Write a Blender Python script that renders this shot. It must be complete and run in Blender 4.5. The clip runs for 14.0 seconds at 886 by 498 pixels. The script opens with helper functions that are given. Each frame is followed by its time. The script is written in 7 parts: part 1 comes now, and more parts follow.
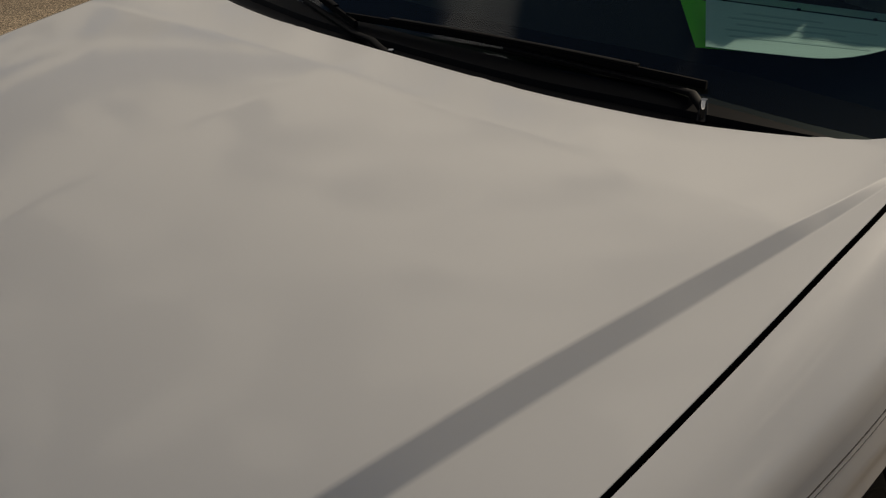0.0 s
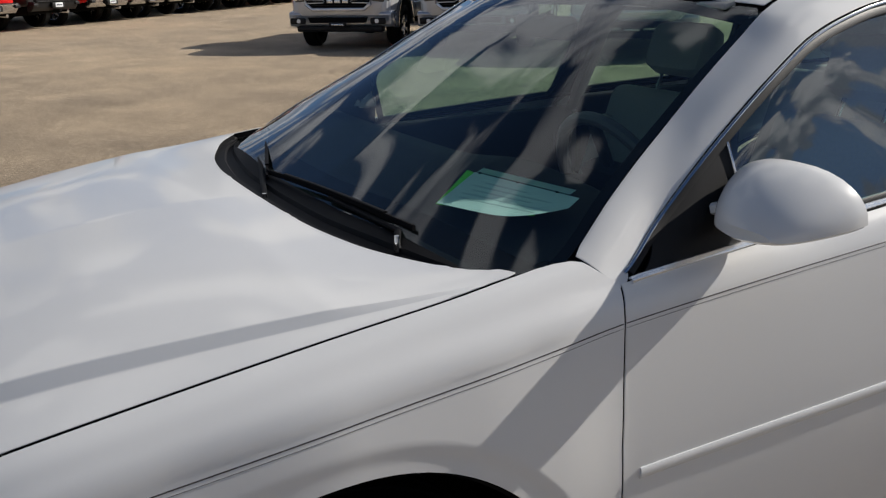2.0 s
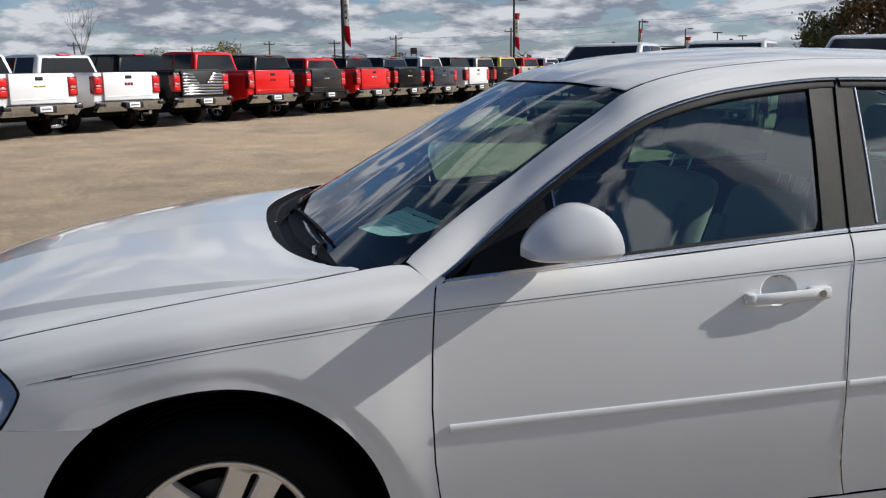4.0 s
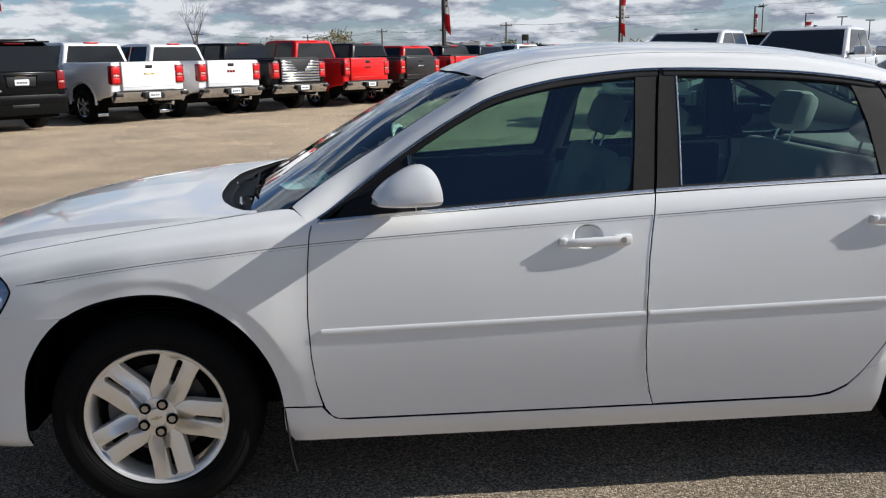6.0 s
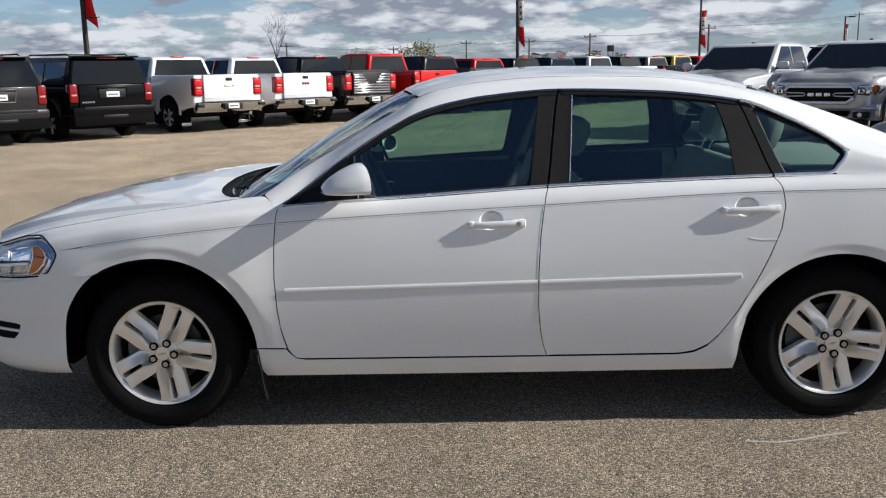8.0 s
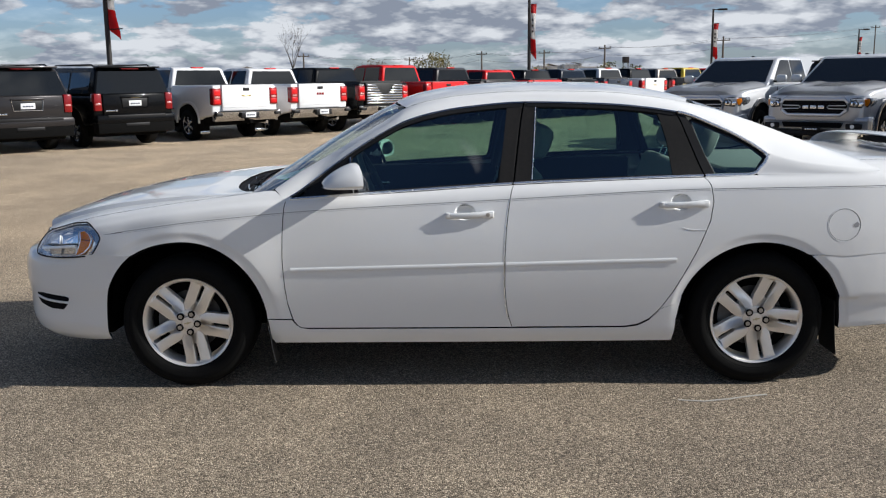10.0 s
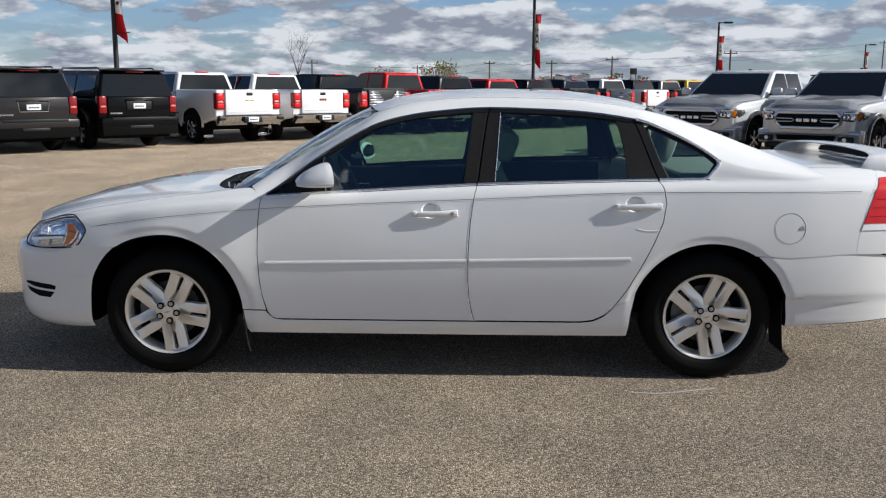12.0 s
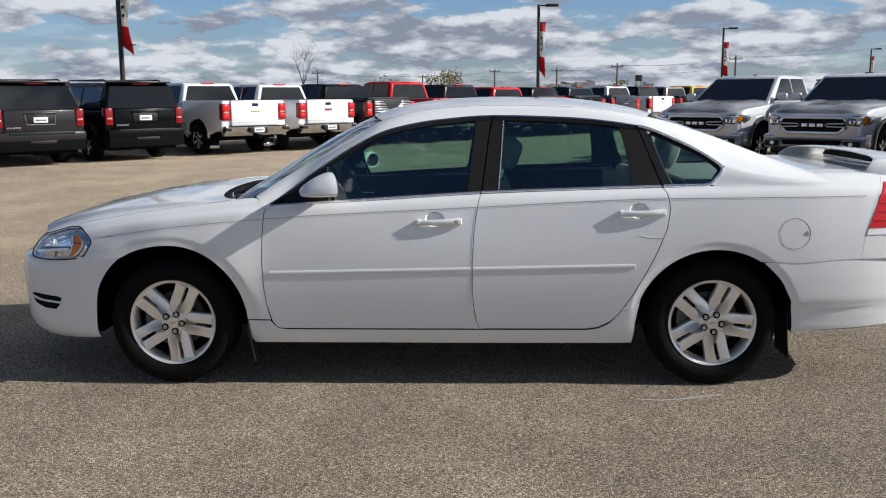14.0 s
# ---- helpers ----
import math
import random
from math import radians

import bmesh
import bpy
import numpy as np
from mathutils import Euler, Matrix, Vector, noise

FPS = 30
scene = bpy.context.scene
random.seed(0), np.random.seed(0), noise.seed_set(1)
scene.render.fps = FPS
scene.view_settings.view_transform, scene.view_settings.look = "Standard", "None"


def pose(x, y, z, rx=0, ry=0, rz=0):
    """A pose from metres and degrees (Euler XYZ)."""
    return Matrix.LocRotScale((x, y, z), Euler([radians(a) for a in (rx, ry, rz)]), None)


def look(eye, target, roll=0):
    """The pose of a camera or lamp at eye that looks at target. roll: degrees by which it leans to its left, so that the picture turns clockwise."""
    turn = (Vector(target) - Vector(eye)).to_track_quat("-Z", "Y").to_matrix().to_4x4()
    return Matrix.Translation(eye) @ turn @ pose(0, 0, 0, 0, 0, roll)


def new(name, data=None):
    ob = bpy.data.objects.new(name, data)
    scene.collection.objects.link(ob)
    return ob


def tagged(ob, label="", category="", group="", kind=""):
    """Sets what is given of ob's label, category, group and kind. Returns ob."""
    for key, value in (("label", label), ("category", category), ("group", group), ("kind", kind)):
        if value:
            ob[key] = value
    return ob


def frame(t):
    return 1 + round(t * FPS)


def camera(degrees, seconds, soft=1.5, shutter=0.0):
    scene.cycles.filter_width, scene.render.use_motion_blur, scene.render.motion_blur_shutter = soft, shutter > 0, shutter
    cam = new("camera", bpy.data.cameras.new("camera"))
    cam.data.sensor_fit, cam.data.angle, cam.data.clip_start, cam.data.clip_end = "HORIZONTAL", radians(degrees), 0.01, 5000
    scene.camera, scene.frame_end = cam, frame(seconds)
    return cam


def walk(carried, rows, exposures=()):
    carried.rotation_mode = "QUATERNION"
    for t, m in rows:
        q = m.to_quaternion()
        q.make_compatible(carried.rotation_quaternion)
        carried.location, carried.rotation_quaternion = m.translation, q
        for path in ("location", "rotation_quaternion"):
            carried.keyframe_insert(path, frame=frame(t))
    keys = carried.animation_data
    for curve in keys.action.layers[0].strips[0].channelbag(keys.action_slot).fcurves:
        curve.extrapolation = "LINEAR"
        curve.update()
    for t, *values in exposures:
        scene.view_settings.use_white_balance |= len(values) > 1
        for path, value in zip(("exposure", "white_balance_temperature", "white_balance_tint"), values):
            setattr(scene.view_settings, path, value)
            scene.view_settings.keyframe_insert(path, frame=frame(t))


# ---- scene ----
cam = camera(51.5, 14.0, soft=1.2)
PATH = [
    (0, (-2.255, -1.082, 1.429), (-0.993, 0.117, 0.444), -1.1),
    (0.5, (-2.206, -1.249, 1.489), (-1.0, 0.013, 0.514), -2.1),
    (0.8, (-2.097, -1.406, 1.453), (-0.948, -0.031, 0.565), -1.6),
    (1, (-2.056, -1.508, 1.457), (-0.936, -0.091, 0.598), -1.1),
    (1.5, (-1.952, -1.767, 1.436), (-0.925, -0.194, 0.75), -0.7),
    (2, (-1.847, -2.001, 1.457), (-0.935, -0.321, 0.87), -1.0),
    (2.2, (-1.795, -2.09, 1.446), (-0.933, -0.367, 0.909), -1.0),
    (2.5, (-1.696, -2.217, 1.438), (-0.934, -0.429, 0.964), -0.9),
    (3, (-1.56, -2.442, 1.441), (-0.939, -0.585, 1.034), -0.8),
    (5.5, (-0.901, -3.508, 1.427), (-0.68, -1.561, 1.027), -1.0),
    (6, (-0.737, -3.69, 1.447), (-0.561, -1.741, 1.034), -0.9),
    (6.5, (-0.529, -3.865, 1.458), (-0.405, -1.912, 1.045), -0.9),
    (7, (-0.378, -4.069, 1.483), (-0.314, -2.109, 1.089), -1.1),
    (7.5, (-0.279, -4.322, 1.488), (-0.259, -2.361, 1.097), -1.1),
    (10, (-0.046, -5.267, 1.514), (-0.084, -3.301, 1.148), -0.7),
    (10.5, (0.016, -5.379, 1.516), (-0.026, -3.414, 1.151), -0.7),
    (11, (0.111, -5.455, 1.509), (0.085, -3.49, 1.14), -0.3),
    (11.5, (0.148, -5.495, 1.497), (0.108, -3.529, 1.138), 0.3),
    (12, (0.16, -5.512, 1.499), (0.109, -3.543, 1.151), 0.2),
    (12.5, (0.157, -5.528, 1.51), (0.098, -3.558, 1.172), -0.4),
    (13, (0.166, -5.515, 1.499), (0.105, -3.543, 1.17), -0.4),
    (14, (0.174, -5.514, 1.499), (0.108, -3.542, 1.169), -0.4),
]
walk(cam, [(t, look(eye, to, lean)) for t, eye, to, lean in PATH],
     exposures=[(0.0, -0.99, 7960, 10), (0.5, -0.86, 7560, 10), (1.0, -0.57, 7020, 10), (1.5, -0.31, 6770, 10), (2.0, -0.16, 6560, 10), (2.5, -0.15, 6500, 10), (3.0, -0.14, 6420, 10), (5.5, 0.23, 6270, 9), (14.0, 0.15, 6210, 9)])

# ---------------------------------------------------------------- light
SUN_AZ, SUN_EL = -0.080, radians(28.7)
SUN_DIR = Vector((math.cos(SUN_EL) * math.cos(SUN_AZ), math.cos(SUN_EL) * math.sin(SUN_AZ), math.sin(SUN_EL)))

world = bpy.data.worlds.new("sky")
scene.world = world
world.use_nodes = True
WN, WL = world.node_tree.nodes, world.node_tree.links


def wmath(op, a, b=None, clamp=False):
    n = WN.new("ShaderNodeMath")
    n.operation, n.use_clamp = op, clamp
    for i, v in enumerate((a, b)):
        if v is None:
            continue
        if isinstance(v, (int, float)):
            n.inputs[i].default_value = v
        else:
            WL.new(v, n.inputs[i])
    return n.outputs[0]


sky = WN.new("ShaderNodeTexSky")
sky.sky_type, sky.sun_disc = "NISHITA", False
sky.sun_elevation, sky.sun_rotation = SUN_EL, math.pi / 2 - SUN_AZ
sky.altitude, sky.air_density, sky.dust_density, sky.ozone_density = 200, 1.0, 0.6, 1.2
# rows of flat-based cumulus, lying flatter and closer together towards the horizon
geo = WN.new("ShaderNodeTexCoord")
sep = WN.new("ShaderNodeSeparateXYZ")
WL.new(geo.outputs["Generated"], sep.inputs[0])
up = wmath("MAXIMUM", sep.outputs[2], 0.0)
wide = wmath("DIVIDE", 1.0, wmath("ADD", wmath("MULTIPLY", up, 2.2), 1.0))
tall = wmath("MULTIPLY", wmath("LOGARITHM", wmath("ADD", wmath("DIVIDE", up, 0.13), 1.0), math.e), 0.40)


def cloud_noise(lift, scale, detail):
    v = WN.new("ShaderNodeCombineXYZ")
    WL.new(wmath("MULTIPLY", sep.outputs[0], wide), v.inputs[0])
    WL.new(wmath("MULTIPLY", sep.outputs[1], wide), v.inputs[1])
    WL.new(wmath("ADD", tall, 5.2 + lift), v.inputs[2])
    t = WN.new("ShaderNodeTexNoise")
    t.inputs["Scale"].default_value, t.inputs["Detail"].default_value = scale, detail
    t.inputs["Distortion"].default_value = 0.0
    WL.new(wmath("SUBTRACT", 0.57, wmath("MULTIPLY", up, 0.26)), t.inputs["Roughness"])    # softer overhead
    WL.new(v.outputs[0], t.inputs["Vector"])
    return t.outputs["Fac"]


here, above = cloud_noise(0.0, 13.0, 7.0), cloud_noise(0.028, 13.0, 4.0)
# broad banks gather the single clouds
bank = cloud_noise(0.9, 1.6, 2.0)
cover = WN.new("ShaderNodeMapRange")
cover.interpolation_type = "SMOOTHSTEP"
cover.inputs[1].default_value, cover.inputs[2].default_value = 0.415, 0.485
# the higher the view, the wider the gaps between the clouds
mass = wmath("ADD", here, wmath("MULTIPLY", wmath("SUBTRACT", bank, 0.5), 0.12))
thin = wmath("MULTIPLY", up, wmath("ADD", wmath("MULTIPLY", up, 0.28), 0.12))
# a bank stands high over the north, clear sky high over the south
north = wmath("ADD", sep.outputs[1], wmath("MULTIPLY", sep.outputs[0], 0.8))
bank_up = wmath("MULTIPLY", wmath("MULTIPLY", wmath("MAXIMUM", wmath("SUBTRACT", up, 0.35), 0.0), wmath("MAXIMUM", north, wmath("MULTIPLY", north, 0.45))), 0.5)
sunward = wmath("MULTIPLY", wmath("MULTIPLY", wmath("MAXIMUM", sep.outputs[0], 0.0), up), 0.26)
WL.new(wmath("SUBTRACT", wmath("ADD", wmath("ADD", mass, sunward), bank_up), thin), cover.inputs[0])
haze = WN.new("ShaderNodeMapRange")
haze.inputs[1].default_value, haze.inputs[2].default_value = 0.0, 0.10
haze.inputs[3].default_value, haze.inputs[4].default_value = 0.55, 0.0
WL.new(up, haze.inputs[0])
dens = wmath("MAXIMUM", cover.outputs[0], haze.outputs[0], True)
# tops catch the sun, flat bases lie in shade
lit = wmath("ADD", wmath("MULTIPLY", wmath("SUBTRACT", here, above), 4.6), 0.46, True)
tone = WN.new("ShaderNodeValToRGB")
tone.color_ramp.elements[0].position, tone.color_ramp.elements[0].color = 0.15, (3.1, 3.45, 4.2, 1)
tone.color_ramp.elements[1].position, tone.color_ramp.elements[1].color = 0.88, (8.5, 8.65, 8.95, 1)
WL.new(lit, tone.inputs[0])
mix = WN.new("ShaderNodeMix")
mix.data_type = "RGBA"
WL.new(dens, mix.inputs["Factor"])
# the blue between the clouds keeps its depth down to the haze
blue = WN.new("ShaderNodeMix")
blue.data_type, blue.blend_type = "RGBA", "MULTIPLY"
blue.inputs["Factor"].default_value = 1.0
hue = WN.new("ShaderNodeMix")
hue.data_type = "RGBA"
hue.inputs["A"].default_value, hue.inputs["B"].default_value = (0.72, 0.90, 1.24, 1), (0.45, 0.56, 0.70, 1)
height = WN.new("ShaderNodeMapRange")
height.inputs[1].default_value, height.inputs[2].default_value = 0.10, 0.45
WL.new(up, height.inputs[0])
WL.new(height.outputs[0], hue.inputs["Factor"])
WL.new(hue.outputs["Result"], blue.inputs["B"])
WL.new(sky.outputs[0], blue.inputs["A"])
WL.new(blue.outputs["Result"], mix.inputs["A"])
# clouds near the sun are brighter
facing = WN.new("ShaderNodeVectorMath")
facing.operation = "DOT_PRODUCT"
facing.inputs[1].default_value = SUN_DIR
WL.new(geo.outputs["Generated"], facing.inputs[0])
gain = wmath("ADD", wmath("MULTIPLY", wmath("POWER", wmath("MAXIMUM", facing.outputs["Value"], 0.0), 3.0), 0.8), 1.0)
shine = WN.new("ShaderNodeVectorMath")
shine.operation = "SCALE"
WL.new(tone.outputs[0], shine.inputs[0])
WL.new(gain, shine.inputs["Scale"])
WL.new(shine.outputs[0], mix.inputs["B"])
WL.new(mix.outputs["Result"], WN["Background"].inputs[0])
WN["Background"].inputs[1].default_value = 0.075

sun = new("sun", bpy.data.lights.new("sun", "SUN"))
sun.data.energy, sun.data.angle, sun.data.color = 5.0, radians(0.53), (1.0, 0.95, 0.88)
sun.matrix_world = look(SUN_DIR * 50, (0, 0, 0))
# ---------------------------------------------------------------- materials
def mat(name, color, rough=0.5, metal=0.0, coat=0.0, var=0.0, scale=20.0, bump=0.0, bscale=200.0, spec=0.5, rvar=0.0):
    """A surface with two scales of variation: var tints it by a broad noise, bump and rvar give it fine relief."""
    m = bpy.data.materials.new(name)
    m.use_nodes = True
    n, l = m.node_tree.nodes, m.node_tree.links
    b = n["Principled BSDF"]
    c = (*color, 1.0)
    b.inputs["Base Color"].default_value, b.inputs["Roughness"].default_value = c, rough
    b.inputs["Metallic"].default_value, b.inputs["Coat Weight"].default_value = metal, coat
    b.inputs["Coat Roughness"].default_value, b.inputs["Specular IOR Level"].default_value = 0.03, spec
    if var or bump or rvar:
        tc = n.new("ShaderNodeTexCoord")
    if var or rvar:
        t = n.new("ShaderNodeTexNoise")
        t.inputs["Scale"].default_value, t.inputs["Detail"].default_value = scale, 8
        t.inputs["Roughness"].default_value = 0.65
        l.new(tc.outputs["Object"], t.inputs["Vector"])
    if var:
        mx = n.new("ShaderNodeMix")
        mx.data_type = "RGBA"
        mx.inputs["A"].default_value = tuple(v * (1 - var) for v in color) + (1,)
        mx.inputs["B"].default_value = tuple(min(1, v * (1 + var)) for v in color) + (1,)
        l.new(t.outputs["Fac"], mx.inputs["Factor"])
        l.new(mx.outputs["Result"], b.inputs["Base Color"])
    if rvar:
        r = n.new("ShaderNodeMapRange")
        r.inputs[3].default_value, r.inputs[4].default_value = max(0, rough - rvar), min(1, rough + rvar)
        l.new(t.outputs["Fac"], r.inputs[0])
        l.new(r.outputs[0], b.inputs["Roughness"])
    if bump:
        t2 = n.new("ShaderNodeTexNoise")
        t2.inputs["Scale"].default_value, t2.inputs["Detail"].default_value = bscale, 3
        l.new(tc.outputs["Object"], t2.inputs["Vector"])
        bp = n.new("ShaderNodeBump")
        bp.inputs["Strength"].default_value, bp.inputs["Distance"].default_value = bump, 0.002
        l.new(t2.outputs["Fac"], bp.inputs["Height"])
        l.new(bp.outputs["Normal"], b.inputs["Normal"])
    return m


def glass(name, tint, mirror=0.08):
    """A thin tinted pane: light passes straight through but for the share that its two faces mirror, more at a slant."""
    m = bpy.data.materials.new(name)
    m.use_nodes = True
    n, l = m.node_tree.nodes, m.node_tree.links
    n.remove(n["Principled BSDF"])
    tr, gl, mx, lw = (n.new("ShaderNode" + k) for k in ("BsdfTransparent", "BsdfGlossy", "MixShader", "LayerWeight"))
    tr.inputs["Color"].default_value = (*tint, 1)
    gl.inputs["Roughness"].default_value = 0.0
    gl.inputs["Color"].default_value = (0.93, 0.95, 1.0, 1)
    lw.inputs["Blend"].default_value = 0.5
    slant, share = n.new("ShaderNodeMath"), n.new("ShaderNodeMath")
    slant.operation, slant.inputs[1].default_value = "POWER", 4.5
    share.operation, share.inputs[1].default_value, share.inputs[2].default_value = "MULTIPLY_ADD", 1 - mirror, mirror
    l.new(lw.outputs["Facing"], slant.inputs[0])
    l.new(slant.outputs[0], share.inputs[0])
    l.new(share.outputs[0], mx.inputs[0])
    l.new(tr.outputs[0], mx.inputs[1])
    l.new(gl.outputs[0], mx.inputs[2])
    l.new(mx.outputs[0], n["Material Output"].inputs["Surface"])
    return m


PAINT = mat("white_paint", (0.80, 0.80, 0.79), 0.38, coat=1.0, var=0.012, scale=3, rvar=0.05, spec=0.06)
PAINT.node_tree.nodes["Principled BSDF"].inputs["Coat Roughness"].default_value = 0.065
# black of rubber parts, also painted into panel gaps as their shade
DARK = mat("black_gap_shade_and_rubber", (0.004, 0.004, 0.005), 0.9, spec=0.15)
BLACK_TRIM = mat("satin_black_trim", (0.009, 0.009, 0.010), 0.5, bump=0.15, bscale=500, spec=0.25)
COWL_BLACK = mat("dull_black_cowl_plastic", (0.005, 0.005, 0.006), 0.6, var=0.3, scale=60, spec=0.12)
APPLIQUE = mat("grained_black_pillar_cover", (0.013, 0.0118, 0.0105), 0.48, var=0.6, scale=70, bump=0.4, bscale=350, spec=0.26, rvar=0.15)
CHROME = mat("chrome", (0.62, 0.63, 0.65), 0.08, metal=1.0, rvar=0.04, scale=30)
BOWL = mat("bright_lamp_bowl", (0.95, 0.955, 0.96), 0.25, metal=0.2)
LAMP_BOWL = mat("chromed_lamp_bowl", (0.90, 0.91, 0.93), 0.16, metal=0.9, bump=0.5, bscale=26)
LAMP_CHROME = mat("bright_lamp_reflector", (0.95, 0.955, 0.96), 0.08, metal=1.0)
ALLOY = mat("silver_painted_alloy", (0.92, 0.87, 0.80), 0.33, metal=0.55, coat=0.6, var=0.05, scale=18)
ALLOY_DARK = mat("shadowed_cast_alloy", (0.16, 0.16, 0.16), 0.5, metal=0.6, var=0.2, scale=30)
TYRE = mat("tyre_rubber", (0.006, 0.006, 0.006), 0.75, var=0.35, scale=25, bump=0.4, bscale=260, spec=0.10)
LUG_STEEL = mat("steel_lug_nut", (0.50, 0.48, 0.46), 0.35, metal=1.0)
BRAKE = mat("brake_disc_steel", (0.09, 0.085, 0.08), 0.5, metal=0.8, var=0.25, scale=40)
LINER = mat("wheel_well_liner", (0.004, 0.004, 0.004), 0.95, bump=0.4, bscale=120, spec=0.1)
SCREEN = glass("windscreen_glass", (0.70, 0.86, 0.80), 0.07)
SIDE_GLASS = glass("green_tinted_glass", (0.45, 0.65, 0.57), 0.13)
DARK_GLASS = mat("privacy_glass", (0.006, 0.007, 0.008), 0.03, spec=0.42, bump=0.12, bscale=3.0)
TRUCK_SCREEN = mat("truck_windscreen", (0.014, 0.016, 0.018), 0.03, spec=0.75, bump=0.12, bscale=3.0)
CLEAR = glass("clear_lamp_lens", (0.98, 0.98, 0.98), 0.05)
AMBER = mat("amber_lens", (0.62, 0.17, 0.004), 0.35, coat=0.15, var=0.45, scale=55, spec=0.1)
TRIM_CHROME = mat("bright_polished_trim", (0.88, 0.885, 0.89), 0.26, metal=0.85, rvar=0.05, scale=30)
RIB_RED = mat("deep_red_lens_rib", (0.40, 0.006, 0.008), 0.3, coat=0.5, spec=0.2)
RED_LENS = mat("red_lamp_lens", (0.62, 0.010, 0.012), 0.3, coat=0.5, var=0.12, scale=40, spec=0.2)
TRUCK_RED = mat("dark_red_truck_lens", (0.20, 0.004, 0.006), 0.25, coat=0.6, var=0.25, scale=30, spec=0.2)
STRIPE = mat("charcoal_pinstripe", (0.06, 0.055, 0.055), 0.45, coat=0.5)
MIRROR = mat("mirror_glass", (0.85, 0.86, 0.87), 0.02, metal=1.0)
CLOTH = mat("grey_cloth_seat", (0.30, 0.31, 0.295), 0.9, var=0.15, scale=90, bump=0.4, bscale=700)
DASH = mat("dark_dashboard_plastic", (0.012, 0.014, 0.017), 0.75, var=0.2, scale=40, bump=0.3, bscale=500, spec=0.25)
LINING = mat("pale_headliner_cloth", (0.42, 0.42, 0.40), 0.95, var=0.06, scale=60)
PAPER = mat("pale_blue_paper", (0.56, 0.80, 0.77), 0.7, var=0.08, scale=25)
GREEN_PAPER = mat("bright_green_paper", (0.10, 0.85, 0.03), 0.65, var=0.06, scale=30)
PAPER_INK = mat("grey_paper_print", (0.42, 0.62, 0.61), 0.7)


# ---------------------------------------------------------------- mesh helpers
def mesh_of(name, verts, faces, mats=(), index=None, smooth=True, normals=None):
    me = bpy.data.meshes.new(name)
    me.from_pydata([tuple(v) for v in verts], [], [tuple(f) for f in faces])
    for m in mats:
        me.materials.append(m)
    if index is not None:
        me.polygons.foreach_set("material_index", index)
    me.polygons.foreach_set("use_smooth", [smooth] * len(me.polygons))
    if normals is not None:
        me.normals_split_custom_set(normals)
    me.update()
    return me


def put(name, me, parent=None, label="", **tags):
    ob = new(name, me)
    if parent is not None:
        ob.parent = parent
    if label or tags:
        tagged(ob, label, **tags)
    return ob


def from_bm(name, bm, material, smooth=True, angle=35):
    me = bpy.data.meshes.new(name)
    bm.normal_update()
    if smooth:
        for e in bm.edges:
            e.smooth = not (len(e.link_faces) == 2 and e.calc_face_angle(0) > radians(angle))
        for f in bm.faces:
            f.smooth = True
    bm.to_mesh(me)
    bm.free()
    for m in (material if isinstance(material, (list, tuple)) else [material]):
        me.materials.append(m)
    return me


def part(name, bm, material, parent=None, label="", smooth=True):
    return put(name, from_bm(name, bm, material, smooth), parent, label)


def add_box(bm, x0, x1, y0, y1, z0, z1, bevel=0.0, m=None, segments=2):
    r = bmesh.ops.create_cube(bm, size=1.0)
    vs = r["verts"]
    bmesh.ops.scale(bm, vec=(x1 - x0, y1 - y0, z1 - z0), verts=vs)
    bmesh.ops.translate(bm, vec=((x0 + x1) / 2, (y0 + y1) / 2, (z0 + z1) / 2), verts=vs)
    if bevel:
        es = list({e for v in vs for e in v.link_edges})
        r = bmesh.ops.bevel(bm, geom=es, offset=bevel, segments=segments, affect="EDGES", profile=0.5)
        vs = list({v for f in r["faces"] for v in f.verts} | {v for v in vs if v.is_valid})
    if m is not None:
        bmesh.ops.transform(bm, matrix=m, verts=vs)
    return vs


def boxed(x0, x1, y0, y1, z0, z1, bevel=0.0, m=None):
    bm = bmesh.new()
    add_box(bm, x0, x1, y0, y1, z0, z1, bevel, m)
    return bm


def add_cyl(bm, a, b, r, seg=16, r2=None, caps=True):
    a, b = Vector(a), Vector(b)
    q = (b - a).to_track_quat("Z", "Y").to_matrix().to_4x4()
    r = bmesh.ops.create_cone(bm, cap_ends=caps, segments=seg, radius1=r, radius2=r if r2 is None else r2,
                              depth=(b - a).length, matrix=Matrix.Translation((a + b) / 2) @ q)
    return r["verts"]


def cyl(a, b, r, seg=16, r2=None):
    bm = bmesh.new()
    add_cyl(bm, a, b, r, seg, r2)
    return bm


def lathe(profile, seg=64, axis="y"):
    """Turns a profile of (radius, along) about the y axis."""
    bm = bmesh.new()
    rings = []
    for r, a in profile:
        rings.append([bm.verts.new((r * math.cos(t), a, r * math.sin(t))) for t in np.linspace(0, 2 * math.pi, seg, endpoint=False)])
    for p, q in zip(rings[:-1], rings[1:]):
        for i in range(seg):
            j = (i + 1) % seg
            bm.faces.new((p[i], p[j], q[j], q[i]))
    bmesh.ops.recalc_face_normals(bm, faces=bm.faces)
    return bm


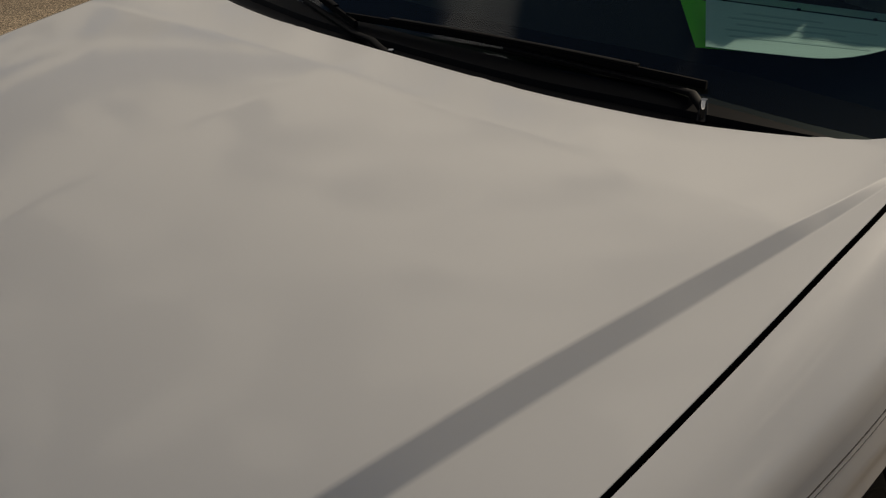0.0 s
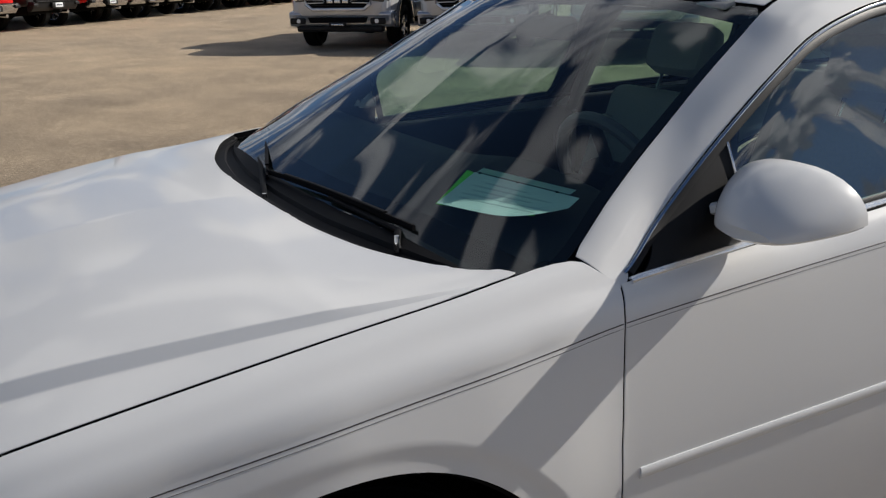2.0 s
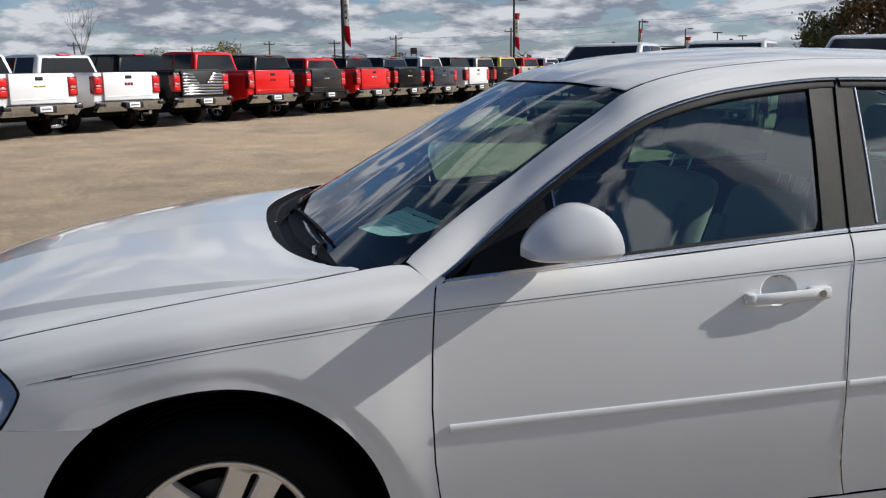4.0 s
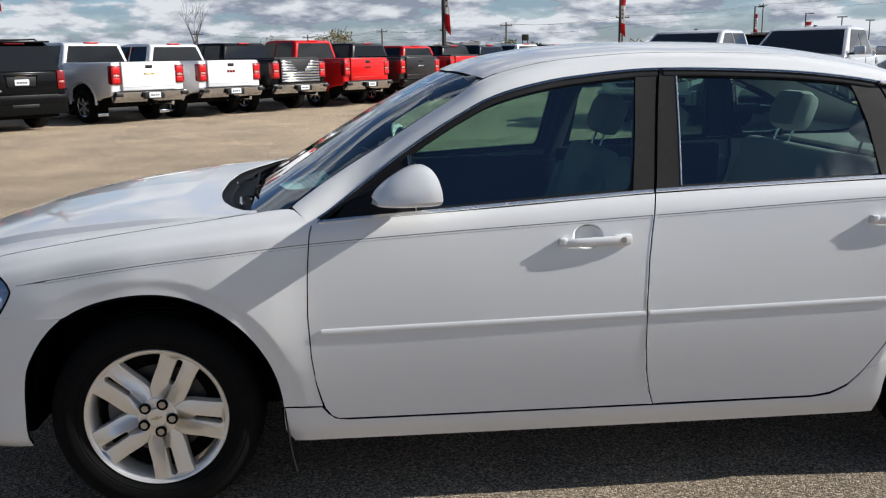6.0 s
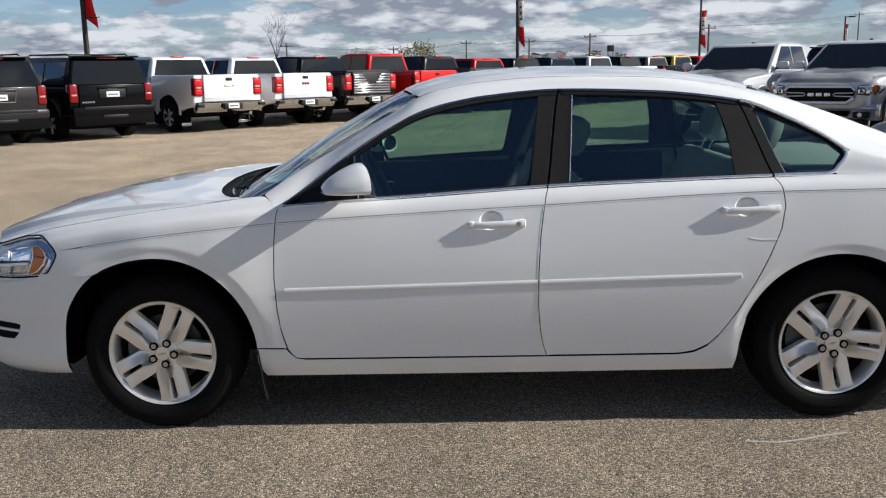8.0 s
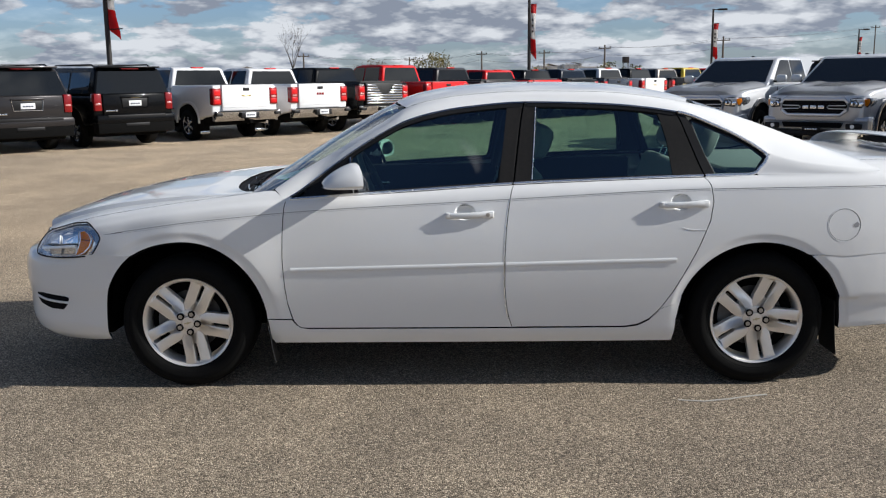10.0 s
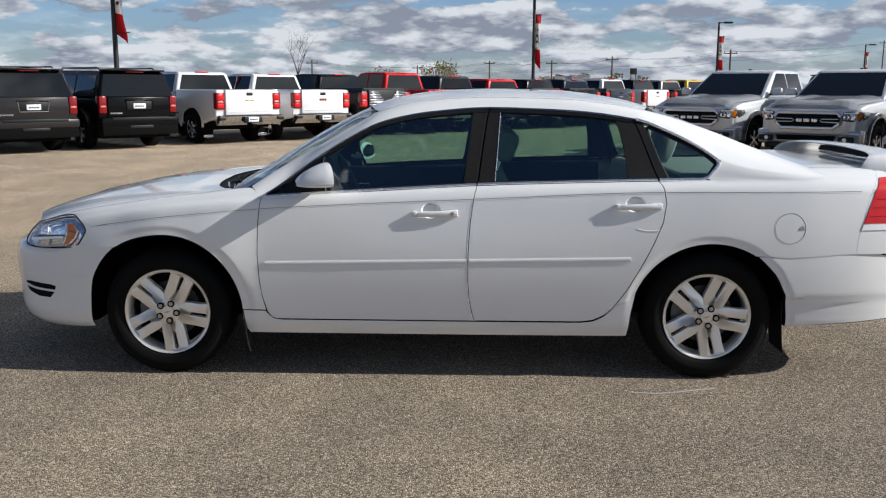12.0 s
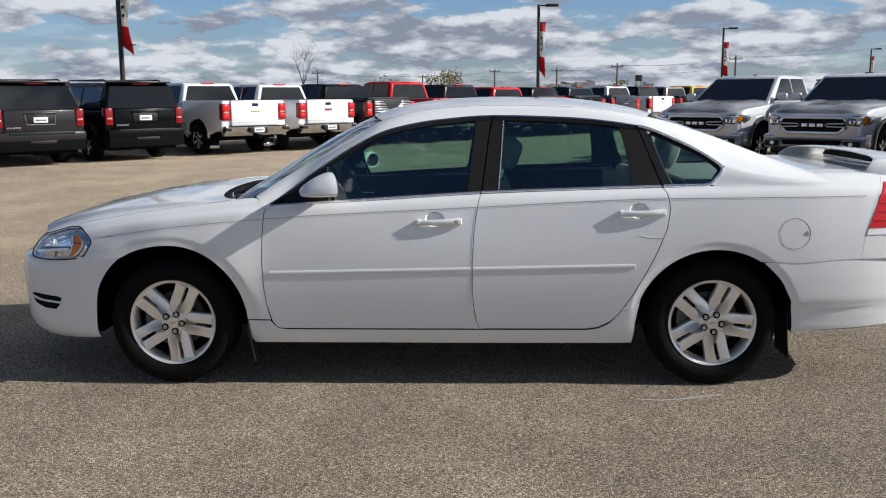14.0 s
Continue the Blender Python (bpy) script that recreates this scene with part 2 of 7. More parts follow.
def prism(poly, d0, d1, plane="xz", bevel=0.0, segments=2):
    """A flat outline given in a plane, pushed from depth d0 to d1 along the third axis."""
    put3 = {"xz": lambda p, d: (p[0], d, p[1]), "xy": lambda p, d: (p[0], p[1], d), "yz": lambda p, d: (d, p[0], p[1])}[plane]
    bm = bmesh.new()
    f = bm.faces.new([bm.verts.new(put3(p, d0)) for p in poly])
    r = bmesh.ops.extrude_face_region(bm, geom=[f])
    off = Vector(put3((0, 0), d1)) - Vector(put3((0, 0), d0))
    bmesh.ops.translate(bm, vec=off, verts=[g for g in r["geom"] if isinstance(g, bmesh.types.BMVert)])
    bmesh.ops.recalc_face_normals(bm, faces=bm.faces)
    if bevel:
        bmesh.ops.bevel(bm, geom=list(bm.edges), offset=bevel, segments=segments, affect="EDGES", profile=0.5)
    return bm


def tube(points, r, seg=8, closed=False, square=None):
    """A bar along points; square=(w, h) gives it a flat section."""
    pts = [Vector(p) for p in points]
    bm = bmesh.new()
    rings = []
    for i, p in enumerate(pts):
        d = (pts[min(i + 1, len(pts) - 1)] - pts[max(i - 1, 0)]).normalized()
        side = d.cross(Vector((0, 0, 1)))
        side = side.normalized() if side.length > 1e-4 else Vector((1, 0, 0))
        top = side.cross(d).normalized()
        if square:
            w, h = square
            ring = [p + side * a * w + top * b * h for a, b in ((-.5, -.3), (-.3, -.5), (.3, -.5), (.5, -.3), (.5, .3), (.3, .5), (-.3, .5), (-.5, .3))]
        else:
            rr = r[i] if isinstance(r, (list, tuple)) else r
            ring = [p + (side * math.cos(t) + top * math.sin(t)) * rr for t in np.linspace(0, 2 * math.pi, seg, endpoint=False)]
        rings.append([bm.verts.new(v) for v in ring])
    k = len(rings[0])
    for a, b in zip(rings[:-1], rings[1:]):
        for i in range(k):
            bm.faces.new((a[i], a[(i + 1) % k], b[(i + 1) % k], b[i]))
    bm.faces.new(rings[0][::-1])
    bm.faces.new(rings[-1])
    bmesh.ops.recalc_face_normals(bm, faces=bm.faces)
    return bm


def smooth_path(points, n=40):
    """Cubic through points, spaced evenly by number."""
    p = np.array(points, float)
    d = np.r_[0, np.cumsum(np.sqrt((np.diff(p, axis=0) ** 2).sum(1)))]
    return np.stack([spline(d, p[:, k], np.linspace(0, d[-1], n)) for k in range(p.shape[1])], 1)


def spline(xs, ys, x):
    """Monotone cubic through (xs, ys), carried on straight past the ends."""
    xs, ys, x = np.asarray(xs, float), np.asarray(ys, float), np.asarray(x, float)
    h, d = np.diff(xs), np.diff(ys) / np.diff(xs)
    m = np.empty_like(ys)
    m[0], m[-1] = d[0], d[-1]
    for i in range(1, len(xs) - 1):
        m[i] = 0 if d[i - 1] * d[i] <= 0 else (h[i - 1] + h[i]) * 3 / ((2 * h[i] + h[i - 1]) / d[i - 1] + (h[i] + 2 * h[i - 1]) / d[i])
    i = np.clip(np.searchsorted(xs, x) - 1, 0, len(h) - 1)
    t = (x - xs[i]) / h[i]
    a = (1 + 2 * t) * (1 - t) ** 2 * ys[i] + t * (1 - t) ** 2 * h[i] * m[i] + t * t * (3 - 2 * t) * ys[i + 1] + t * t * (t - 1) * h[i] * m[i + 1]
    a = np.where(x < xs[0], ys[0] + m[0] * (x - xs[0]), a)
    return np.where(x > xs[-1], ys[-1] + m[-1] * (x - xs[-1]), a)


class Loft:
    """A skin through long curves; each is a table of (x, y, z). Its parameters are x and u, the number of the curve."""

    def __init__(self, curves, warp=None):
        self.curves, self.warp = [np.array(c, float) for c in curves], warp

    def raw(self, x, u):
        x, u = np.atleast_1d(np.asarray(x, float)), np.atleast_1d(np.asarray(u, float))
        k = len(self.curves)
        y = np.stack([spline(c[:, 0], c[:, 1], x) for c in self.curves])
        z = np.stack([spline(c[:, 0], c[:, 2], x) for c in self.curves])
        i = np.clip(np.floor(u).astype(int), 0, k - 2)
        t, n = u - i, np.arange(len(x))
        out = []
        for a in (y, z):
            p1, p2 = a[i, n], a[i + 1, n]
            p0 = np.where(i > 0, a[np.maximum(i - 1, 0), n], 2 * p1 - p2)
            p3 = np.where(i < k - 2, a[np.minimum(i + 2, k - 1), n], 2 * p2 - p1)
            m1, m2 = (p2 - p0) / 2, (p3 - p1) / 2
            lim = 1.6 * np.abs(p2 - p1) + 0.02
            m1, m2 = np.clip(m1, -lim, lim), np.clip(m2, -lim, lim)
            out.append((1 + 2 * t) * (1 - t) ** 2 * p1 + t * (1 - t) ** 2 * m1 + t * t * (3 - 2 * t) * p2 + t * t * (t - 1) * m2)
        p = np.stack([x, out[0], out[1]], 1)
        return self.warp(p) if self.warp else p

    def at(self, x, u, side=-1):
        p = self.raw(x, u)
        p[:, 1] *= side
        return p

    def normal(self, x, u, side=-1):
        e = 2e-3
        a = self.raw(np.asarray(x) + e, u) - self.raw(np.asarray(x) - e, u)
        b = self.raw(x, np.asarray(u) + e) - self.raw(x, np.asarray(u) - e)
        n = np.cross(b, a)
        n /= np.linalg.norm(n, axis=1)[:, None] + 1e-12
        n *= np.where((n[:, 1] + 0.6 * n[:, 2]) < 0, -1, 1)[:, None]
        n[:, 1] *= side
        return n

    def u_of(self, x, value, axis=2, lo=0.0, hi=None):
        """The u at which the section at x reaches a height (axis 2) or half-width (axis 1)."""
        hi = len(self.curves) - 1 if hi is None else hi
        us = np.linspace(lo, hi, 160)
        out = []
        for a, v in zip(np.atleast_1d(x), np.atleast_1d(value)):
            q = self.raw(np.full(len(us), a), us)[:, axis]
            out.append(us[np.argmin(np.abs(q - v))] if not ((q[:-1] - v) * (q[1:] - v) <= 0).any() else
                       (lambda i: us[i] + (us[1] - us[0]) * (v - q[i]) / ((q[i + 1] - q[i]) or 1e-9))(int(np.nonzero((q[:-1] - v) * (q[1:] - v) <= 0)[0][0])))
        return np.array(out)


def dense(poly, step=0.025, closed=True, us=0.25):
    out = []
    n = len(poly)
    for i in range(n if closed else n - 1):
        a, b = np.array(poly[i], float), np.array(poly[(i + 1) % n], float)
        k = max(1, int(math.hypot(b[0] - a[0], (b[1] - a[1]) * us) / step))
        out += [a + (b - a) * t / k for t in range(k)]
    if not closed:
        out.append(np.array(poly[-1], float))
    return np.array(out)


def skin(name, loft, poly, side, materials, gap=0.002, depth=0.012, sink=0.0, grid=0.03, us=0.25, tuck=0.010, thin=False, finer=(), lean=0.0):
    """A panel: the part of a loft inside an outline of (x, u), its edge turned in, with a return under the gap coloured
    black for the shade there.
    """
    from mathutils.geometry import delaunay_2d_cdt
    edge = dense(poly, grid * 0.8, us=us)
    lo, hi = edge.min(0), edge.max(0)
    gx, gu = np.meshgrid(np.arange(lo[0] + grid / 2, hi[0], grid), np.arange(lo[1] + grid / us / 2, hi[1], grid / us))
    inner = np.stack([gx.ravel(), gu.ravel()], 1)
    # keep grid points that lie inside and not close to the edge
    ex, eu = edge[:, 0], edge[:, 1] * us
    keep = []
    if len(finer):
        fine = np.array(finer, float)
        inner = np.array([p for p in inner if np.min((fine[:, 0] - p[0]) ** 2 + ((fine[:, 1] - p[1]) * us) ** 2) > 0.009 ** 2])
        inner = np.vstack([inner, fine])
    nx, nu = np.roll(ex, -1), np.roll(eu, -1)
    for p in inner:
        px, pu = p[0], p[1] * us
        cross = ((eu > pu) != (nu > pu)) & (px < (nx - ex) * (pu - eu) / np.where(nu == eu, 1e-12, nu - eu) + ex)
        if cross.sum() % 2 and np.min((ex - px) ** 2 + (eu - pu) ** 2) > (grid * (0.18 if len(finer) else 0.45)) ** 2:
            keep.append(p)
    pts = np.vstack([edge, np.array(keep)]) if keep else edge
    n = len(edge)
    flat = [Vector((p[0], p[1] * us)) for p in pts]
    v2, _, f2, _, _, _ = delaunay_2d_cdt(flat, [(i, (i + 1) % n) for i in range(n)], [], 1, 1e-6)
    q = np.array([(v[0], v[1] / us) for v in v2])
    pos, nor = loft.at(q[:, 0], q[:, 1], side), loft.normal(q[:, 0], q[:, 1], side)
    if lean:
        nor = nor + np.array([0, 0, lean])
        nor /= np.linalg.norm(nor, axis=1)[:, None]
    # boundary loop in order
    count = {}
    for f in f2:
        for a, b in zip(f, f[1:] + f[:1]):
            count[(a, b)] = 1
    nxt = {a: b for a, b in count if (b, a) not in count}
    pos = pos - nor * sink
    if nxt:
        start = next(iter(nxt))
        loop = [start]
        while nxt.get(loop[-1], start) != start and len(loop) < len(nxt):
            loop.append(nxt[loop[-1]])
        k = len(loop)
        lp, ln = pos[loop], nor[loop]
        tan = np.roll(lp, -1, 0) - np.roll(lp, 1, 0)
        tan /= np.linalg.norm(tan, axis=1)[:, None] + 1e-12
        out = np.cross(tan, ln)
        mid = pos.mean(0)
        if ((lp - mid) * out).sum() < 0:
            out = -out
        lp = lp - out * gap
        pos[loop] = lp
        rings = [lp - ln * 0.0022 + out * 0.0008, lp - ln * depth + out * 0.0008]
        if not thin:
            rings.append(lp - ln * depth + out * tuck)
        base = len(pos)
        allpos = np.vstack([pos] + rings)
        alln = np.vstack([nor, ln * 0.35 + out * 0.94, out, ln][:2 + len(rings)])
    faces, index, loops = [], [], []
    for f in f2:
        f = list(f)
        a, b, c = (pos[i] for i in f[:3])
        if np.dot(np.cross(b - a, c - a), nor[f[0]]) < 0:
            f.reverse()
        faces.append(f)
        index.append(0)
        loops += [tuple(nor[i]) for i in f]
    if nxt:
        prev = loop
        for r in range(len(rings)):
            cur = [base + r * k + i for i in range(k)]
            for i in range(k):
                j = (i + 1) % k
                f = [prev[i], prev[j], cur[j], cur[i]]
                m = r if r < 2 else 2
                nn = (ln[i] * 0.35 + out[i] * 0.94) if m == 0 else (out[i] if m == 1 else ln[i])
                a, b, c = allpos[f[0]], allpos[f[1]], allpos[f[2]]
                if np.dot(np.cross(b - a, c - a), nn) < 0:
                    f.reverse()
                faces.append(f)
                index.append(0 if r == 0 else len(materials) - 1)
                loops += [tuple(nor[v] if v < base and r == 0 else nn) for v in f]
            prev = cur
        pos = allpos
    return mesh_of(name, pos, faces, materials, index, True, loops)
# ---------------------------------------------------------------- the white sedan: its skins
WB = 1.404                    # half the wheelbase
HUB_Z = 0.332
CUPS = ((-0.022, 0.878), (1.010, 0.918))
BODY = "white four-door sedan with five-spoke alloy wheels parked on the asphalt"


def wing_line(x):
    """Height of the pinstripe."""
    return spline((-1.78, -1.63, -1.42, -1.18, -0.90, 0.2, 1.15, 2.0), (0.790, 0.812, 0.842, 0.866, 0.889, 0.944, 0.985, 0.992), x)


def bulge(deg):
    """The front wheel opening is squarer towards the bumper."""
    return 1 + 0.085 * np.exp(-((deg - 134) / 24) ** 2)


def arch_warp(p):
    """The wheel openings have a flat lip, turned in a little."""
    p = p.copy()
    for cx, r in ((-1.388, 0.398), (1.405, 0.392)):
        d = np.hypot(p[:, 0] - cx, (p[:, 2] - HUB_Z) * (0.97 if cx < 0 else 1.02))
        amp = 1.0
        if cx < 0:      # the lip thins out towards the bumper
            deg = np.degrees(np.arctan2(p[:, 2] - HUB_Z, p[:, 0] - cx))
            d = d / bulge(deg)
            amp = 1 - 0.8 * np.clip((np.where(deg < -90, 180, deg) - 110) / 30, 0, 1)
        t = np.clip((r + 0.052 - d) / 0.03, 0, 1)
        t2 = np.clip((r + 0.050 - d) / 0.05, 0, 1)
        p[:, 1] -= amp * (0.004 * t * t * (3 - 2 * t) + 0.003 * t2)
    # a ledge along the pinstripe of the front wing
    dz = p[:, 2] - wing_line(p[:, 0])
    amt = 0.0055 * np.clip((-0.93 - p[:, 0]) / 0.16, 0, 1) * np.clip((p[:, 0] + 1.86) / 0.2, 0, 1)
    p[:, 1] -= np.clip((p[:, 1] - 0.80) / 0.025, 0, 1) * amt * np.exp(-np.maximum(dz, 0) / 0.030) * np.clip((dz + 0.003) / 0.006, 0, 1)
    # finger cups behind the door handles
    for cx, cz in CUPS:
        d = np.hypot(p[:, 0] - cx, 1.25 * (p[:, 2] - cz)) / 0.048
        p[:, 1] -= np.where((p[:, 1] > 0.8) & (d < 1), 0.026 * (1 - d ** 4), 0)
    return p


XS = (-2.30, -2.05, -1.85, -1.65, -1.40, -1.20, -1.05, -0.89, -0.30, 0.21, 0.80, 1.20, 1.45, 1.80, 2.10, 2.40, 2.60)


def curve(ys, zs):
    return list(zip(XS, ys, zs))


class Flank(Loft):
    """The body below the waist; under the rear pillar its shoulder turns upright, so that pillar and flank flow together."""

    def normal(self, x, u, side=-1):
        n = super().normal(x, u, side)
        a, b = np.broadcast_arrays(np.atleast_1d(np.asarray(x, float)), np.atleast_1d(np.asarray(u, float)))
        w = np.clip((a - 1.30) / 0.15, 0, 1) * np.clip((2.02 - a) / 0.17, 0, 1) * np.clip((3.95 - b) / 0.9, 0, 1) * (b > 2.6)
        n = n + (w * w * (3 - 2 * w))[:, None] * (np.array([0.03, side * 0.90, 0.42]) - n)
        return n / np.linalg.norm(n, axis=1)[:, None]


low = Flank([
    curve((0,) * 17, (.765, .850, .897, .930, .955, .966, .972, .985, .985, 1.01, 1.03, 1.05, 1.07, 1.09, 1.10, 1.10, 1.09)),
    curve((.38, .43, .45, .46, .47, .475, .475, .475, .5, .5, .5, .5, .48, .42, .40, .38, .30),
          (.752, .838, .886, .921, .947, .960, .967, .985, .985, 1.01, 1.03, 1.05, 1.07, 1.092, 1.10, 1.10, 1.09)),
    curve((.57, .736, .786, .799, .808, .812, .806, .803, .80, .79, .79, .79, .79, .70, .68, .62, .50),
          (.725, .804, .858, .893, .930, .955, .974, .990, .985, 1.012, 1.033, 1.046, 1.062, 1.090, 1.095, 1.093, 1.08)),
    curve((.62, .785, .838, .856, .869, .871, .868, .860, .846, .830, .826, .825, .828, .815, .785, .725, .595),
          (.700, .772, .828, .866, .902, .922, .935, .944, .973, 1.001, 1.021, 1.031, 1.040, 1.050, 1.055, 1.050, 1.03)),
    curve((.66, .815, .866, .888, .908, .908, .902, .890, .884, .879, .882, .886, .888, .882, .858, .800, .660),
          (.650, .720, .782, .812, .846, .868, .880, .889, .918, .943, .969, .988, .997, 1.000, .995, .975, .955)),
    curve((.68, .828, .880, .912, .934, .934, .926, .913, .920, .9245, .926, .926, .925, .920, .897, .835, .690),
          (.600, .600, .600, .600, .601, .602, .603, .604, .612, .621, .634, .645, .648, .650, .650, .640, .63)),
    curve((.67, .795, .842, .864, .876, .880, .884, .888, .894, .897, .897, .890, .880, .872, .848, .785, .645),
          (.330, .318, .310, .305, .305, .305, .305, .305, .305, .306, .308, .310, .318, .330, .340, .360, .38)),
    curve((.64, .765, .815, .832, .840, .844, .850, .854, .858, .860, .860, .856, .850, .838, .800, .730, .585),
          (.250, .225, .220, .220, .220, .220, .221, .222, .222, .222, .223, .225, .232, .250, .265, .29, .31)),
], arch_warp)

# roof, pillars and side windows: centre, quarter, edge of the glass or roof ditch, top of the side windows, waist
UXS = (-1.16, -1.05, -0.944, -0.866, -0.765, -0.657, -0.543, -0.419, -0.31, -0.20, -0.03, 0.28, 0.64, 1.03, 1.22, 1.365, 1.44, 1.60, 1.80, 2.00)


def ucurve(ys, zs):
    return list(zip(UXS, ys, zs))


high = Loft([
    ucurve((0,) * 20, (.955, 1.018, 1.083, 1.131, 1.192, 1.256, 1.320, 1.382, 1.424, 1.450, 1.474, 1.489, 1.483, 1.438, 1.385, 1.332, 1.303, 1.238, 1.158, 1.082)),
    ucurve((.46, .45, .43, .41, .39, .37, .36, .35, .34, .335, .33, .325, .32, .315, .31, .30, .30, .30, .30, .30),
           (.950, 1.010, 1.073, 1.121, 1.181, 1.244, 1.306, 1.367, 1.412, 1.440, 1.463, 1.478, 1.471, 1.426, 1.375, 1.322, 1.294, 1.230, 1.152, 1.078)),
    ucurve((.87, .838, .806, .772, .732, .694, .661, .627, .602, .585, .566, .552, .548, .553, .560, .572, .580, .602, .635, .670),
           (.900, .945, .997, 1.048, 1.108, 1.168, 1.238, 1.308, 1.370, 1.402, 1.428, 1.445, 1.438, 1.393, 1.350, 1.303, 1.277, 1.215, 1.140, 1.075)),
    ucurve((.90, .885, .872, .846, .806, .783, .762, .738, .714, .692, .660, .630, .640, .676, .710, .752, .785, .810, .815, .80),
           (.865, .885, .920, .958, 1.025, 1.105, 1.183, 1.258, 1.311, 1.343, 1.372, 1.394, 1.383, 1.338, 1.266, 1.190, 1.140, 1.095, 1.070, 1.055)),
    ucurve((.91, .895, .880, .862, .858, .854, .850, .847, .843, .840, .836, .828, .826, .825, .825, .827, .829, .832, .838, .82),
           (.80, .86, .900, .945, .951, .956, .961, .967, .972, .978, .987, 1.003, 1.015, 1.028, 1.033, 1.037, 1.040, 1.038, 1.028, 1.02)),
])


def zline(loft, pts, lo, hi):
    """(x, z) points of a side seam as (x, u)."""
    p = np.array(pts, float)
    return [(a, b) for a, b in zip(p[:, 0], loft.u_of(p[:, 0], p[:, 1], 2, lo, hi))]


def arc(cx, cz, r, a0, a1, n=26, sx=1.0, sz=1.0):
    return [(cx + sx * r * math.cos(radians(a)), cz + sz * r * math.sin(radians(a))) for a in np.linspace(a0, a1, n)]


FRONT_ARCH = [(-1.388 + (x + 1.388) * float(bulge(math.degrees(math.atan2(z - HUB_Z, x + 1.388)))), HUB_Z + (z - HUB_Z) * float(bulge(math.degrees(math.atan2(z - HUB_Z, x + 1.388))))) for x, z in arc(-1.388, HUB_Z, 0.398, 176, -4.8, 46, 0.97, 1.04)]
REAR_ARCH = arc(1.405, HUB_Z, 0.395, 196, 0, 40, 1.02, 0.985)
DOOR_F = [(-0.889, 0.944), (-0.900, 0.88), (-0.908, 0.78), (-0.912, 0.66), (-0.906, 0.52), (-0.894, 0.43), (-0.872, 0.35), (-0.850, 0.318), (-0.830, 0.308)]
DOOR_M = [(0.213, 1.001), (0.196, 0.94), (0.176, 0.80), (0.168, 0.66), (0.168, 0.52), (0.176, 0.42), (0.190, 0.35), (0.204, 0.307)]
DOOR_R = [(1.135, 1.029), (1.158, 0.975), (1.165, 0.92), (1.150, 0.83), (1.105, 0.72), (1.050, 0.61), (0.985, 0.49), (0.920, 0.395), (0.870, 0.345), (0.815, 0.318), (0.76, 0.309)]


def line_u(xs, u):
    return [(x, u) for x in xs]


# the edge that the front wing shares with the headlamp: from the bonnet seam round the rear tip
LAMP_EDGE = [(-1.962, 2.06), (-1.916, 2.30), (-1.884, 2.50)] + zline(low, [(-1.833, 0.803), (-1.810, 0.775), (-1.805, 0.762), (-1.815, 0.738), (-1.835, 0.706), (-1.853, 0.682)], 2.6, 5.5)


def side_panels(side):
    """Outlines of the pressed panels of one flank as (x, u)."""
    steps = lambda a, b, n=12: list(np.linspace(a, b, n))
    fender = (line_u(steps(-1.055, -1.955, 24), 2.0)
              + LAMP_EDGE + zline(low, [(-1.80, 0.680), (-1.70, 0.677)], 4, 6)
              + zline(low, [(-1.662, 0.6765)] + [p for p in FRONT_ARCH if (p[1] > 0.679 or p[0] > -1.5) and p[1] > 0.358], 3.2, 6.6)
              + zline(low, [(-1.003, 0.353), (-0.94, 0.354), (-0.876, 0.354)], 5.2, 6.8)
              + zline(low, DOOR_F[::-1][3:], 3, 6.4)
              + [(-0.925, 2.5), (-0.943, 2.20), (-0.962, 2.09), (-0.990, 2.025), (-1.025, 1.995)])
    door_f = (zline(low, DOOR_F, 3, 6.4) + zline(low, [(x, 0.307) for x in steps(-0.8, 0.18, 10)], 5.6, 6.4)
              + zline(low, DOOR_M[::-1], 3, 6.4) + line_u(steps(0.15, -0.85, 20), 3.0))
    door_r = (zline(low, DOOR_M, 3, 6.4) + zline(low, [(x, 0.308) for x in steps(0.23, 0.74, 8)], 5.6, 6.4)
              + zline(low, DOOR_R[::-1], 3, 6.5) + line_u(steps(1.09, 0.25, 16), 3.0))
    sill = (zline(low, [(-1.001, 0.262), (-1.004, 0.30), (-1.003, 0.3505), (-0.94, 0.3512), (-0.880, 0.3512), (-0.858, 0.3245), (-0.838, 0.309), (-0.80, 0.303)] + [(x, 0.303) for x in steps(-0.6, 0.75, 12)], 5.6, 6.9)
            + zline(low, [(0.815, 0.312), (0.870, 0.339), (0.922, 0.392), (0.937, 0.403)], 5, 6.6)
            + zline(low, [(1.020, 0.433), (1.005, 0.34)], 5, 6.8) + [(0.995, 7.0)] + line_u(steps(0.95, -0.975, 22), 7.0))
    quarter = (zline(low, DOOR_R[:9], 3, 6.5) + zline(low, [(0.935, 0.40), (1.022, 0.43)], 5, 6.6)
               + zline(low, [p for p in REAR_ARCH if p[1] > 0.43 and not (p[0] > 1.5 and p[1] < 0.655)] + [(1.624, 0.6595), (1.66, 0.6575)], 3.2, 6.5)
               + zline(low, [(1.80, 0.652), (2.05, 0.668), (2.13, 0.672)], 4, 5.6)
               + zline(low, [(2.14, 0.76), (2.17, 0.88), (2.22, 1.0)], 3, 5.3) + [(2.25, 3.2), (2.27, 2.5)]
               + line_u(steps(2.22, 1.86, 9), 2.0) + [(1.80, 2.6)] + line_u(steps(1.72, 1.17, 12), 3.0))
    return (("front_fender", fender), ("front_door", door_f), ("rear_door", door_r), ("sill", sill), ("quarter_panel", quarter))


sedan = put("sedan", None, label=BODY, category="car")
W3 = [PAINT, DARK]
NEAR, FAR = -1, 1
flank = {}


